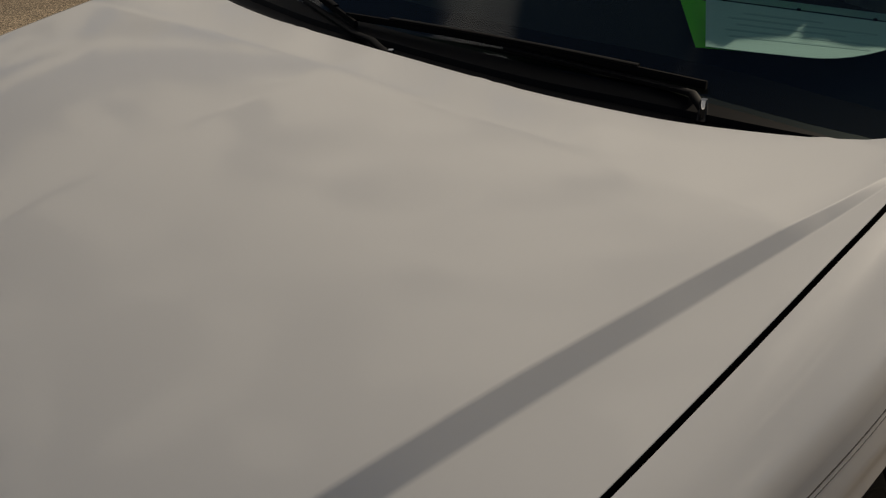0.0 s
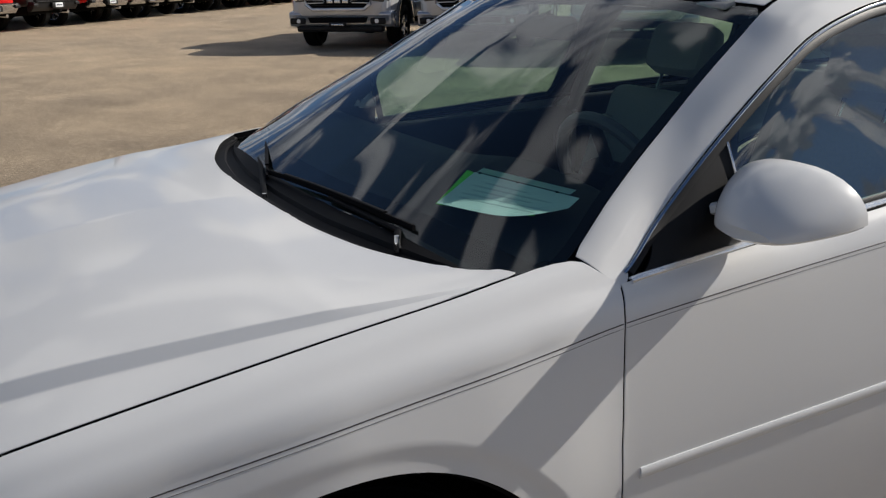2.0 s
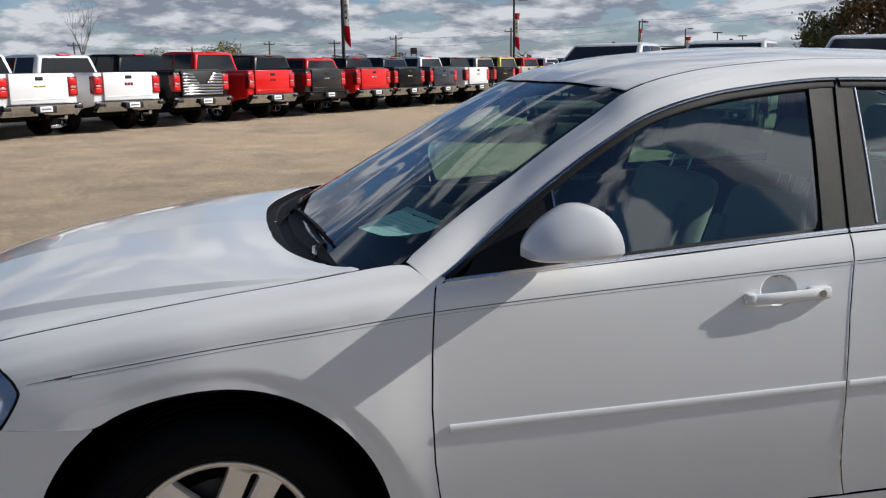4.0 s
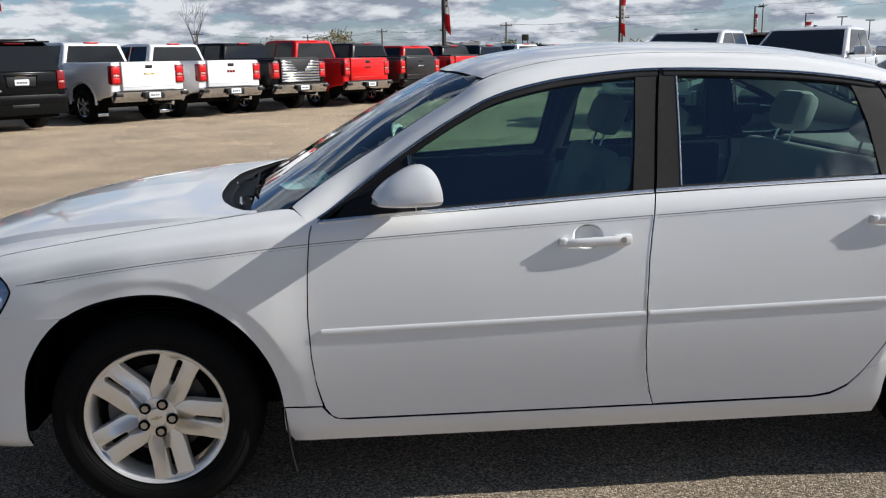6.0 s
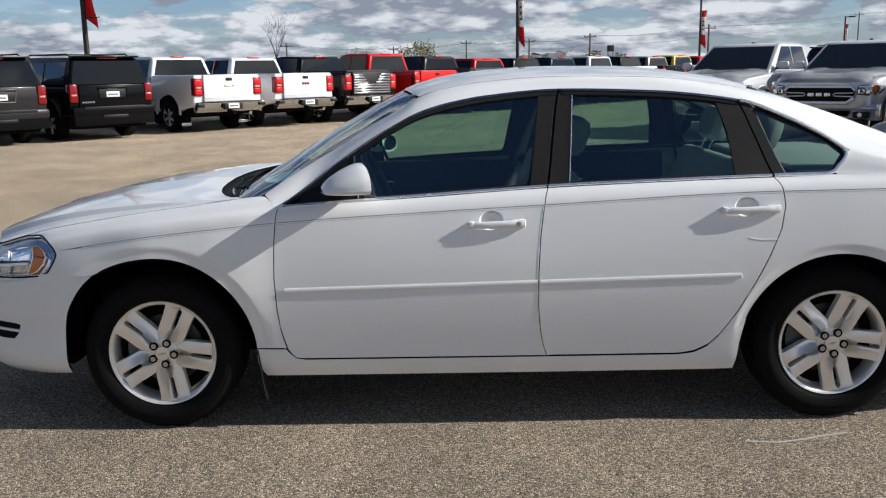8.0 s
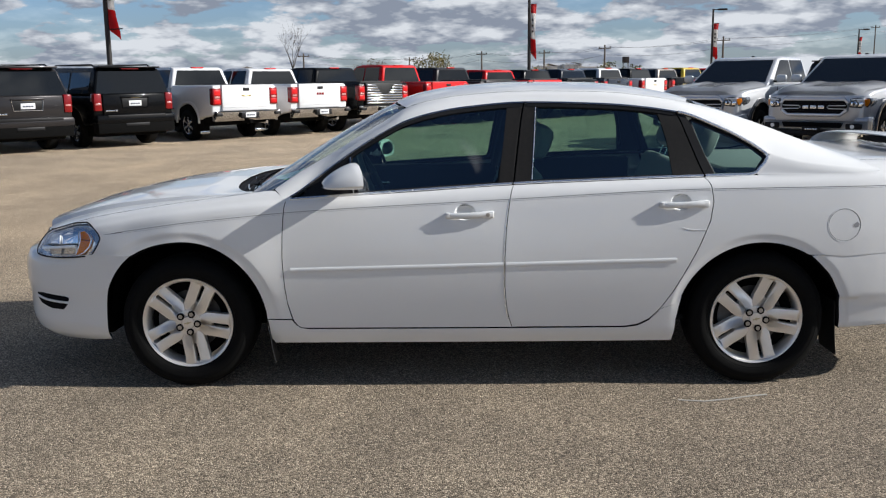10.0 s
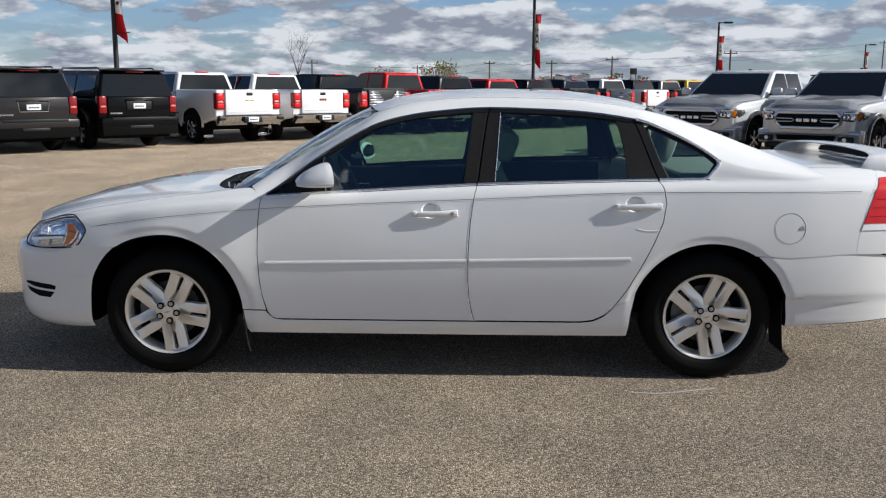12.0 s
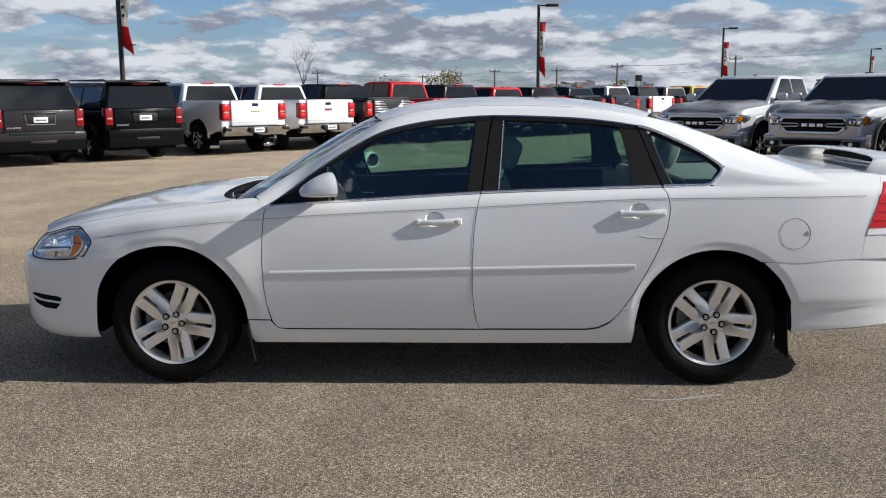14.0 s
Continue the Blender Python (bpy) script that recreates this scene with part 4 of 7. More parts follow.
for side in (NEAR, FAR):
    # headlamp: clear lens over a bright bowl, amber corner
    lens = LAMP_EDGE + zline(low, [(-1.90, 0.672), (-1.99, 0.664), (-2.10, 0.660), (-2.175, 0.664), (-2.188, 0.690), (-2.165, 0.732)], 2.2, 5.2) + line_u((-2.125, -2.07, -2.01), 2.03)
    r = np.array(lens + lens[:1])
    r[:, 1] *= 0.12
    lens = [(x, u / 0.12) for x, u in (lambda c: [((1 - f) * a[0] + f * b[0], (1 - f) * a[1] + f * b[1]) for a, b in zip(c[:-1], c[1:]) for f in (0.25, 0.75)])(r)]
    bowl = put("headlamp", skin("headlamp", low, lens, side, [LAMP_BOWL, BOWL], gap=0.002, depth=0.03, sink=0.013, us=0.12, grid=0.03, thin=True, lean=0.6), sedan, "clear headlamp with an amber corner")
    g = put("lens", skin("lens", low, lens, side, [CLEAR, CLEAR], gap=0.001, depth=0.036, sink=0.001, us=0.12, grid=0.03, thin=True), bowl, "clear plastic lens")
    g.visible_shadow = False
    amb = zline(low, [(-1.915, 0.792), (-1.890, 0.798), (-1.864, 0.782), (-1.852, 0.755), (-1.866, 0.722), (-1.900, 0.690), (-1.940, 0.676), (-1.922, 0.715), (-1.912, 0.75)], 2.0, 5.2)
    put("indicator", skin("indicator", low, amb, side, [AMBER, AMBER], gap=0.001, depth=0.006, sink=0.005, us=0.12, grid=0.02, thin=True), bowl, "amber turn indicator")
    upper = zline(low, [(-2.10, 0.728), (-2.05, 0.765), (-1.985, 0.790), (-1.930, 0.797), (-1.930, 0.738), (-2.01, 0.730)], 2.1, 5.2)
    put("upper_reflector", skin("upper_reflector", low, upper, side, [LAMP_CHROME, BOWL], gap=0.001, depth=0.006, sink=0.007, us=0.12, grid=0.02, thin=True, lean=0.06), bowl, "bright upper reflector")
    lower = zline(low, [(-2.10, 0.706), (-2.02, 0.712), (-1.945, 0.718), (-1.945, 0.680), (-2.02, 0.674), (-2.10, 0.672)], 2.1, 5.2)
    put("lower_reflector", skin("lower_reflector", low, lower, side, [LAMP_CHROME, BOWL], gap=0.001, depth=0.006, sink=0.007, us=0.12, grid=0.02, thin=True, lean=-0.55), bowl, "bright lower reflector")
    ribbon("lamp_divider", low, zline(low, [(-2.15, 0.700), (-2.05, 0.712), (-1.94, 0.722)], 2.2, 5.2), side, 0.015, 0.008, BOWL, bowl, "bright bar across the lamp", lift=-0.010, n=14)
    for dz, w in ((0.012, 0.003),):
        ribbon("lamp_rib", low, zline(low, [(-2.13, 0.704 + dz), (-2.04, 0.714 + dz), (-1.94, 0.722 + dz)], 2.2, 5.2), side, w, 0.003, ALLOY_DARK, bowl, "dark line across the reflector", lift=-0.004, n=14)
    ribbon("lamp_rib", low, zline(low, [(-2.035, 0.768), (-2.03, 0.745), (-2.03, 0.730)], 2.1, 5.2), side, 0.004, 0.004, BOWL, bowl, "bright upright rib", lift=-0.002, n=8)
    ribbon("indicator_rim", low, amb + amb[:1], side, 0.0045, 0.004, LAMP_CHROME, bowl, "bright edge round the amber lens", lift=-0.003)
    ribbon("lamp_rib", low, zline(low, [(-1.905, 0.757), (-1.880, 0.752), (-1.857, 0.750)], 2.0, 5.2), side, 0.004, 0.003, DARK, bowl, "dark line across the amber lens", lift=-0.004, n=8)
    ribbon("lamp_rib", low, zline(low, [(-2.115, 0.722), (-2.05, 0.726), (-1.935, 0.731)], 2.1, 5.2), side, 0.006, 0.003, DARK, bowl, "dark gap under the upper reflector", lift=-0.006, n=12)
    ribbon("lamp_rib", low, zline(low, [(-2.02, 0.706), (-2.02, 0.690), (-2.025, 0.676)], 2.1, 5.2), side, 0.005, 0.003, ALLOY_DARK, bowl, "dark upright in the lower reflector", lift=-0.004, n=8)
    ribbon("lamp_bezel", low, lens + lens[:1], side, 0.009, 0.004, CHROME, bowl, "bright bezel round the lamp", lift=-0.005)
    ribbon("lamp_seal", low, lens + lens[:1], side, 0.0062, 0.0012, DARK, bowl, "black seal round the lamp", lift=0.0005)
    # tail: body corner, red lamp, clear strip
    tail = zline(low, [(2.132, 0.674), (2.142, 0.76), (2.172, 0.88), (2.222, 1.0)], 3, 5.4) + [(2.252, 3.2), (2.272, 2.5), (2.28, 2.05), (2.50, 2.05), (2.575, 2.6), (2.585, 3.5)] + zline(low, [(2.59, 0.85), (2.59, 0.68), (2.4, 0.674)], 3, 5.4)
    put("rear_corner", skin("rear_corner", low, tail, side, W3, gap=-0.0024, us=0.12, grid=0.03), sedan)
    red = zline(low, [(2.160, 0.826), (2.180, 0.88), (2.205, 0.94), (2.236, 1.005)], 3, 5.4) + [(2.265, 3.1), (2.40, 2.9), (2.50, 3.1)] + zline(low, [(2.53, 0.93), (2.52, 0.826), (2.35, 0.826)], 3, 5.4)
    lamp = put("tail_lamp", skin("tail_lamp", low, red, side, [RED_LENS, RED_LENS], gap=0.001, depth=0.01, sink=-0.004, us=0.12, grid=0.03, thin=True), sedan, "large red wrap-round tail lamp")
    for z in (0.862, 0.905, 0.948):
        ribbon("lens_rib", low, zline(low, [(2.185 + (z - 0.86) * 0.45, z), (2.30, z + 0.002), (2.42, z + 0.002)], 3, 5.4), side, 0.0045, 0.003, RIB_RED, lamp, "dark line moulded in the red lens", lift=0.003, n=10)
    clear = zline(low, [(2.148, 0.792), (2.158, 0.822), (2.35, 0.822), (2.52, 0.822), (2.52, 0.792), (2.35, 0.790)], 3, 5.4)
    put("reversing_lens", skin("reversing_lens", low, clear, side, [BOWL, RED_LENS], gap=0.001, depth=0.01, sink=-0.004, us=0.12, grid=0.03, thin=True), lamp, "clear ribbed strip under the lamp")
    # rear flank below the tank flap: filler flap ring and notch
    if side == NEAR:
        q = flank["quarter_panel", side]
        xs = [(1.785 + 0.076 * math.cos(a), 0.803 + 0.076 * math.sin(a)) for a in np.linspace(0, 2 * math.pi, 49)]
        flap = zline(low, xs, 3, 5.6)
        ribbon("filler_flap", low, flap, side, 0.0017, 0.0005, STRIPE, q, "round fuel filler flap in the flank", sink=0.0002)
        ribbon("filler_rim", low, zline(low, [(1.785 + (x - 1.785) * 1.045, 0.803 + (z - 0.803) * 1.045) for x, z in xs], 3, 5.6), side, 0.003, 0.0008, PAINT, q, sink=0.0002)
        nub = zline(low, [(1.828, 0.803), (1.846, 0.818), (1.856, 0.806), (1.852, 0.794), (1.832, 0.793)], 3, 5.6)
        put("flap_notch", skin("flap_notch", low, nub, side, [mat("grey_flap_notch", (0.30, 0.30, 0.31), 0.5), DARK], gap=0, depth=0.002, sink=-0.0012, us=0.2, grid=0.01, thin=True), q, "grey finger notch")

# spoiler: an arched blade whose ends curl down to the boot lid, its middle slot filled black
bm = bmesh.new()
rings = []
arch = smooth_path([(-0.700, 1.050, 2.340, 0.150), (-0.694, 1.098, 2.350, 0.145), (-0.665, 1.132, 2.370, 0.132), (-0.60, 1.148, 2.392, 0.118), (-0.40, 1.157, 2.415, 0.106), (0.0, 1.162, 2.428, 0.100),
                    (0.40, 1.157, 2.415, 0.106), (0.60, 1.148, 2.392, 0.118), (0.665, 1.132, 2.370, 0.132), (0.694, 1.098, 2.350, 0.145), (0.700, 1.050, 2.340, 0.150)], 61)
for i, (y, z, xc, ch) in enumerate(arch):
    d = Vector((0, *(np.array(arch[min(60, i + 1)])[:2] - np.array(arch[max(0, i - 1)])[:2]))).normalized()
    up_ = Vector((0, -d.z, d.y))
    ring = []
    for a in np.linspace(0, 2 * math.pi, 16, endpoint=False):
        c, w = math.cos(a), math.sin(a)
        ring.append(bm.verts.new(Vector((xc + ch * c, y, z - 0.006 * c)) + up_ * (0.019 * w * (0.75 + 0.25 * c))))
    rings.append(ring)
for a, b in zip(rings[:-1], rings[1:]):
    for i in range(16):
        bm.faces.new((a[i], a[(i + 1) % 16], b[(i + 1) % 16], b[i]))
bm.faces.new(rings[0])
bm.faces.new(rings[-1][::-1])
bmesh.ops.recalc_face_normals(bm, faces=bm.faces)
spoiler = part("spoiler", bm, PAINT, sedan, "white arched boot spoiler")
# added black block stands in for the darkness in the slot
part("slot_filler", prism([(-0.42, 1.122), (-0.34, 1.149), (0.26, 1.152), (0.42, 1.122)], 2.385, 2.45, "yz", 0.003), COWL_BLACK, spoiler, "black filler added for the dark slot under the spoiler blade")
ledge = prism([(2.20, 1.070), (2.20, 1.084), (2.27, 1.104), (2.37, 1.133), (2.46, 1.134), (2.46, 1.070)], -0.62, 0.62, "xz", 0.008, 2)
for v in ledge.verts:      # the ledge fades out towards its ends
    v.co.z -= 0.030 * (abs(v.co.y) / 0.62) ** 4
part("spoiler_base", ledge, PAINT, spoiler, "white ledge below the blade")

# ---------------------------------------------------------------- mirrors, handles
for side in (NEAR, FAR):
    d1, d2 = flank["front_door", side], flank["rear_door", side]
    bm = bmesh.new()
    rings = []
    for k, t in enumerate(np.linspace(0.0, 1.0, 18)):
        x = -0.705 + 0.212 * t
        s = max(0.0, 1 - (1 - t) ** 1.6) ** 0.66 * (1.0 - 0.04 * max(0, t - 0.85) / 0.15) + 0.02 + 0.15 * (1 - t) ** 2
        ring = []
        for a in np.linspace(0, 2 * math.pi, 30, endpoint=False):
            c, sn = math.cos(a), math.sin(a)
            yy = math.copysign(abs(c) ** 0.85, c) * 0.112 * (0.45 + 0.55 * s)
            zz = abs(sn) ** 0.9 * 0.074 * s if sn > 0 else -(abs(sn) ** 0.5) * 0.043 * s
            tilt = 0.020 * (c if sn > 0 else 0) * s
            ring.append(bm.verts.new((x + 0.02 * abs(c) * (1 - t) - 0.34 * (yy + 0.112) * t, side * (0.915 + 0.012 * (1 - t) - yy), 1.044 - 0.026 * (1 - t) ** 1.5 + zz + tilt)))
        rings.append(ring)
    for a, b in zip(rings[:-1], rings[1:]):
        for i in range(30):
            bm.faces.new((a[i], a[(i + 1) % 30], b[(i + 1) % 30], b[i]))
    bm.faces.new(rings[0])
    c = [bm.verts.new(v.co + (Vector((-0.531, side * 0.915, 1.05)) - v.co) * 0.10 + Vector((0.002, 0, 0))) for v in rings[-1]]
    for i in range(30):
        bm.faces.new((rings[-1][i], rings[-1][(i + 1) % 30], c[(i + 1) % 30], c[i]))
    bm.faces.new(c)
    bmesh.ops.recalc_face_normals(bm, faces=bm.faces)
    part("door_mirror", bm, PAINT, d1, "white body-coloured door mirror")
    pane = bmesh.new()
    vs = [pane.verts.new((-0.5275 - 0.34 * 0.092 * math.cos(a), side * (0.915 - 0.092 * math.cos(a)), 1.05 + (0.052 if math.sin(a) > 0 else 0.036) * math.sin(a))) for a in np.linspace(0, 2 * math.pi, 28, endpoint=False)]
    pane.faces.new(vs)
    bmesh.ops.solidify(pane, geom=list(pane.faces), thickness=0.003)
    bmesh.ops.recalc_face_normals(pane, faces=pane.faces)
    put("mirror_glass", from_bm("mirror_glass", pane, MIRROR, False), d1, "mirror glass in a white shell")
    arm = tube([(-0.640, side * 0.818, 1.030), (-0.636, side * 0.838, 1.036), (-0.628, side * 0.856, 1.041), (-0.612, side * 0.880, 1.046)], 0, square=(0.034, 0.022))
    part("mirror_arm", arm, PAINT, d1, "white mirror arm")
    for own, x0, x1, z0, u, lock in ((d1, -0.118, 0.117, 0.865, 4, True), (d2, 0.905, 1.143, 0.908, 4, False)):
        xs = np.linspace(x0, x1, 26)
        t = np.linspace(-1, 1, 26)
        zs = z0 + 0.004 * t
        us_ = low.u_of(xs, zs, 2, 3.2, 5)
        yy = np.interp(xs, (x0, x1), low.raw(np.array([x0, x1]), us_[[0, -1]])[:, 1])
        bow = 0.007 + 0.014 * np.clip(1 - np.abs(t) ** 3.2, 0, 1)
        bm = bmesh.new()
        rings = []
        for x, y, z, b, tt in zip(xs, yy, zs, bow, t):
            h = 0.0145 - 0.004 * abs(tt) ** 6 + (0.001 if tt > 0.5 else 0)
            rings.append([bm.verts.new((x, side * (y + b + 0.010 * math.cos(a) - 0.004), z + h * math.sin(a))) for a in np.linspace(0, 2 * math.pi, 14, endpoint=False)])
        for a, b in zip(rings[:-1], rings[1:]):
            for i in range(14):
                bm.faces.new((a[i], a[(i + 1) % 14], b[(i + 1) % 14], b[i]))
        bm.faces.new(rings[0]); bm.faces.new(rings[-1])
        bmesh.ops.recalc_face_normals(bm, faces=bm.faces)
        h = part("door_handle", bm, PAINT, own, "white pull handle over a finger cup")
        for xa, w in ((x0 + 0.014, 0.022), (x1 - 0.030, 0.056)):
            ya = float(np.interp(xa, xs, yy))
            part("handle_foot", boxed(xa - w / 2, xa + w / 2, min(side * (ya - 0.012), side * (ya + 0.020)), max(side * (ya - 0.012), side * (ya + 0.020)), z0 - 0.010, z0 + 0.012, 0.004), PAINT, own)
        xe, ye = x1 - 0.030, float(np.interp(x1 - 0.030, xs, yy))
        part("handle_end", boxed(xe - 0.028, xe + 0.030, min(side * (ye - 0.01), side * (ye + 0.0185)), max(side * (ye - 0.01), side * (ye + 0.0185)), z0 - 0.0145, z0 + 0.0185, 0.007), PAINT, h)
        if lock:
            part("key_lock", cyl((x1 - 0.030, side * (yy[-1] + 0.012), z0 + 0.003), (x1 - 0.030, side * (yy[-1] + 0.0245), z0 + 0.003), 0.0095, 20), LUG_STEEL, own, "round steel key lock")

# ---------------------------------------------------------------- wheels
def spoke_mesh():
    bar = [(0.045, 0.0), (0.112, 0.0), (0.117, 0.0082), (0.198, 0.0100), (0.204, 0.004), (0.2115, 0.0), (0.2135, 0.030), (0.209, 0.070), (0.194, 0.063), (0.150, 0.0600), (0.105, 0.0595), (0.078, 0.0566), (0.050, 0.036)]
    bm = bmesh.new()
    for sg in (1, -1):
        pts = bar if sg > 0 else [(a, -b) for a, b in bar[::-1]]
        f = bm.faces.new([bm.verts.new((a, -0.0, b)) for a, b in pts])
        r = bmesh.ops.extrude_face_region(bm, geom=[f])
        bmesh.ops.translate(bm, vec=(0, 0.035, 0), verts=[g for g in r["geom"] if isinstance(g, bmesh.types.BMVert)])
    bmesh.ops.remove_doubles(bm, verts=bm.verts, dist=1e-5)
    bmesh.ops.recalc_face_normals(bm, faces=bm.faces)
    bmesh.ops.bevel(bm, geom=[e for e in bm.edges if max(v.co.y for v in e.verts) < 0.001], offset=0.003, segments=2, affect="EDGES", profile=0.5)
    for v in bm.verts:      # the face is dished: deepest half way out, high at the rim
        r = math.hypot(v.co.x, v.co.z)
        v.co.y += 0.010 * math.sin(min(1, max(0, (r - 0.03) / 0.17)) * math.pi) + 0.010 * (1 - min(1, r / 0.2)) * 0.3
    return from_bm("spoke", bm, ALLOY, True, 40)


RIM_ME = from_bm("wheel", lathe([(0.203, 0.190), (0.207, 0.10), (0.203, 0.055), (0.2045, 0.028), (0.208, 0.014), (0.213, 0.006), (0.2195, 0.0015), (0.2245, 0.000), (0.2265, 0.003), (0.2255, 0.010), (0.222, 0.014), (0.212, 0.10), (0.21, 0.19)], 96), ALLOY)
SPOKE_ME = spoke_mesh()
TYRE_ME = from_bm("tyre", lathe([(0.214, 0.012), (0.2235, 0.007), (0.230, 0.002), (0.2385, -0.0045), (0.246, -0.0085), (0.2485, -0.0075), (0.2505, -0.0100), (0.268, -0.0150), (0.284, -0.0150), (0.2865, -0.0135), (0.289, -0.0145), (0.302, -0.009), (0.315, 0.001), (0.3245, 0.013), (0.3305, 0.026),
                                 (0.3325, 0.040), (0.3335, 0.058), (0.326, 0.060), (0.326, 0.067), (0.3338, 0.069), (0.3345, 0.098), (0.327, 0.100), (0.327, 0.110), (0.3345, 0.112), (0.3338, 0.141), (0.326, 0.143), (0.326, 0.150), (0.3335, 0.152), (0.3305, 0.184), (0.315, 0.209), (0.268, 0.225), (0.214, 0.198)], 112), TYRE)
bm = lathe([(0.0001, -0.004), (0.020, -0.0036), (0.030, -0.002), (0.0335, 0.003), (0.034, 0.02)], 40)
CAP_ME = from_bm("hub_cap", bm, ALLOY)
HUB_ME = from_bm("hub", lathe([(0.0335, 0.004), (0.050, 0.0035), (0.062, 0.006), (0.064, 0.04)], 48), ALLOY)
bm = cyl((0, 0, 0), (0, 0.02, 0), 0.0115, 6)
LUG_ME = from_bm("lug_nut", bm, LUG_STEEL, False)
SEAT_ME = from_bm("lug_seat", lathe([(0.0105, 0.0), (0.0172, -0.0005), (0.0182, 0.001), (0.0172, 0.008)], 24), DARK)
DISC_ME = from_bm("brake_disc", lathe([(0.075, 0.085), (0.150, 0.085), (0.150, 0.11), (0.075, 0.11)], 64), BRAKE)
# added black disc, in place of the shade behind the spokes
BACKING_ME = from_bm("dark_backing", lathe([(0.03, 0.112), (0.197, 0.078), (0.197, 0.084), (0.03, 0.118)], 48), LINER)
bm = bmesh.new()
for a in np.linspace(-35, 35, 8)[:-1]:
    t0, t1 = radians(a), radians(a + 10)
    v = [bm.verts.new((r * math.cos(t), y, r * math.sin(t))) for r in (0.10, 0.168) for t in (t0, t1) for y in (0.072, 0.125)]
    for q in ((0, 1, 3, 2), (4, 6, 7, 5), (0, 4, 5, 1), (2, 3, 7, 6), (0, 2, 6, 4), (1, 5, 7, 3)):
        bm.faces.new([v[i] for i in q])
bmesh.ops.remove_doubles(bm, verts=bm.verts, dist=1e-5)
bmesh.ops.recalc_face_normals(bm, faces=bm.faces)
CAL_ME = from_bm("brake_caliper", bm, ALLOY_DARK)
BOW_ME = from_bm("cap_emblem", prism([(-0.018, 0.003), (-0.005, 0.003), (-0.004, 0.006), (0.006, 0.006), (0.005, 0.003), (0.018, 0.003), (0.016, -0.003), (0.004, -0.003), (0.003, -0.006), (-0.006, -0.006), (-0.005, -0.003), (-0.018, -0.003)], -0.0052, -0.002, "xz"), mat("pale_gold_emblem", (0.62, 0.55, 0.38), 0.3, metal=0.7), False)
for cx in (-WB, WB):
    for side in (NEAR, FAR):
        m = Matrix.Translation((cx, side * 0.868, HUB_Z)) @ (Matrix.Rotation(math.pi, 4, "Z") if side > 0 else Matrix.Identity(4))
        if side < 0:
            m = m @ Matrix.Rotation(radians(-11.5), 4, "Y")
        w = put("wheel", RIM_ME, sedan, "five-spoke silver alloy wheel")
        w.matrix_local = m
        put("tyre", TYRE_ME, w, "black rubber tyre")
        put("brake_disc", DISC_ME, w, "steel brake disc")
        put("dark_backing", BACKING_ME, w, "black disc added behind the spokes to darken the wheel openings")
        c = put("brake_caliper", CAL_ME, w)
        c.matrix_local = Matrix.Rotation(radians(200), 4, "Y")
        for i in range(5):
            s = put("spoke", SPOKE_ME, w)
            s.matrix_local = Matrix.Translation((0, 0.006, 0)) @ Matrix.Rotation(radians(90 + 72 * i), 4, "Y")
            a = radians(-90 + 72 * i)
            for nm, me, dy in (("lug_nut", LUG_ME, 0.006), ("lug_seat", SEAT_ME, 0.0072)):
                g = put(nm, me, w)
                g.location = (0.0475 * math.cos(a), dy - 0.010, 0.0475 * math.sin(a))
        put("hub", HUB_ME, w).location = (0, 0.003, 0)
        put("hub_cap", CAP_ME, w).location = (0, 0.002, 0)
        put("cap_emblem", BOW_ME, w).location = (0, 0.002, 0)

# ---------------------------------------------------------------- floor pan, wheel wells, flaps
bm = bmesh.new()
add_box(bm, -0.93, 0.98, -0.80, 0.80, 0.215, 0.30, 0.01)
add_box(bm, -2.28, -0.93, -0.56, 0.56, 0.24, 0.62, 0.03)
add_box(bm, 0.98, 2.56, -0.56, 0.56, 0.30, 0.62, 0.03)
add_box(bm, -2.12, -1.83, -0.72, 0.72, 0.24, 0.60, 0.02)
add_box(bm, 1.86, 2.45, -0.78, 0.78, 0.34, 0.64, 0.02)
add_box(bm, 1.95, 2.25, -0.42, -0.12, 0.235, 0.31, 0.03)
part("floor_pan", bm, LINER, sedan, "black underbody")
for cx, r, sx, sz in ((-1.388, 0.412, 0.97, 1.04), (1.405, 0.41, 1.02, 0.985)):
    for side in (NEAR, FAR):
        bm = bmesh.new()
        pts = arc(cx, HUB_Z, r, 184, -8, 30, sx, sz)
        if cx < 0:
            pts = [(cx + (x - cx) * k, HUB_Z + (z - HUB_Z) * k) for x, z, k in ((x, z, float(bulge(math.degrees(math.atan2(z - HUB_Z, x - cx))))) for x, z in pts)]
        rows = [[bm.verts.new((x, side * y, z)) for x, z in pts] for y in (0.50, 0.70, 0.845)]
        for a, b in zip(rows[:-1], rows[1:]):
            for i in range(len(pts) - 1):
                bm.faces.new((a[i], a[i + 1], b[i + 1], b[i]))
        bm.faces.new(rows[0])
        bmesh.ops.solidify(bm, geom=list(bm.faces), thickness=0.004)
        part("wheel_well_liner", bm, LINER, sedan, "black wheel well liner")
for side in (NEAR, FAR):
    for line, y0, y1 in (([(-1.006, 0.450), (-1.001, 0.342), (-0.987, 0.199), (-0.973, 0.125)], 0.79, 0.886), ([(1.780, 0.420), (1.786, 0.27), (1.799, 0.145)], 0.66, 0.868)):
        c = smooth_path(line, 10)
        bm = prism([(x, z) for x, z in c] + [(x + 0.005, z) for x, z in c[::-1]], side * y0, side * y1, "xz", 0.0015, 1)
        part("mud_flap", bm, BLACK_TRIM, sedan, "black mud flap behind the wheel")

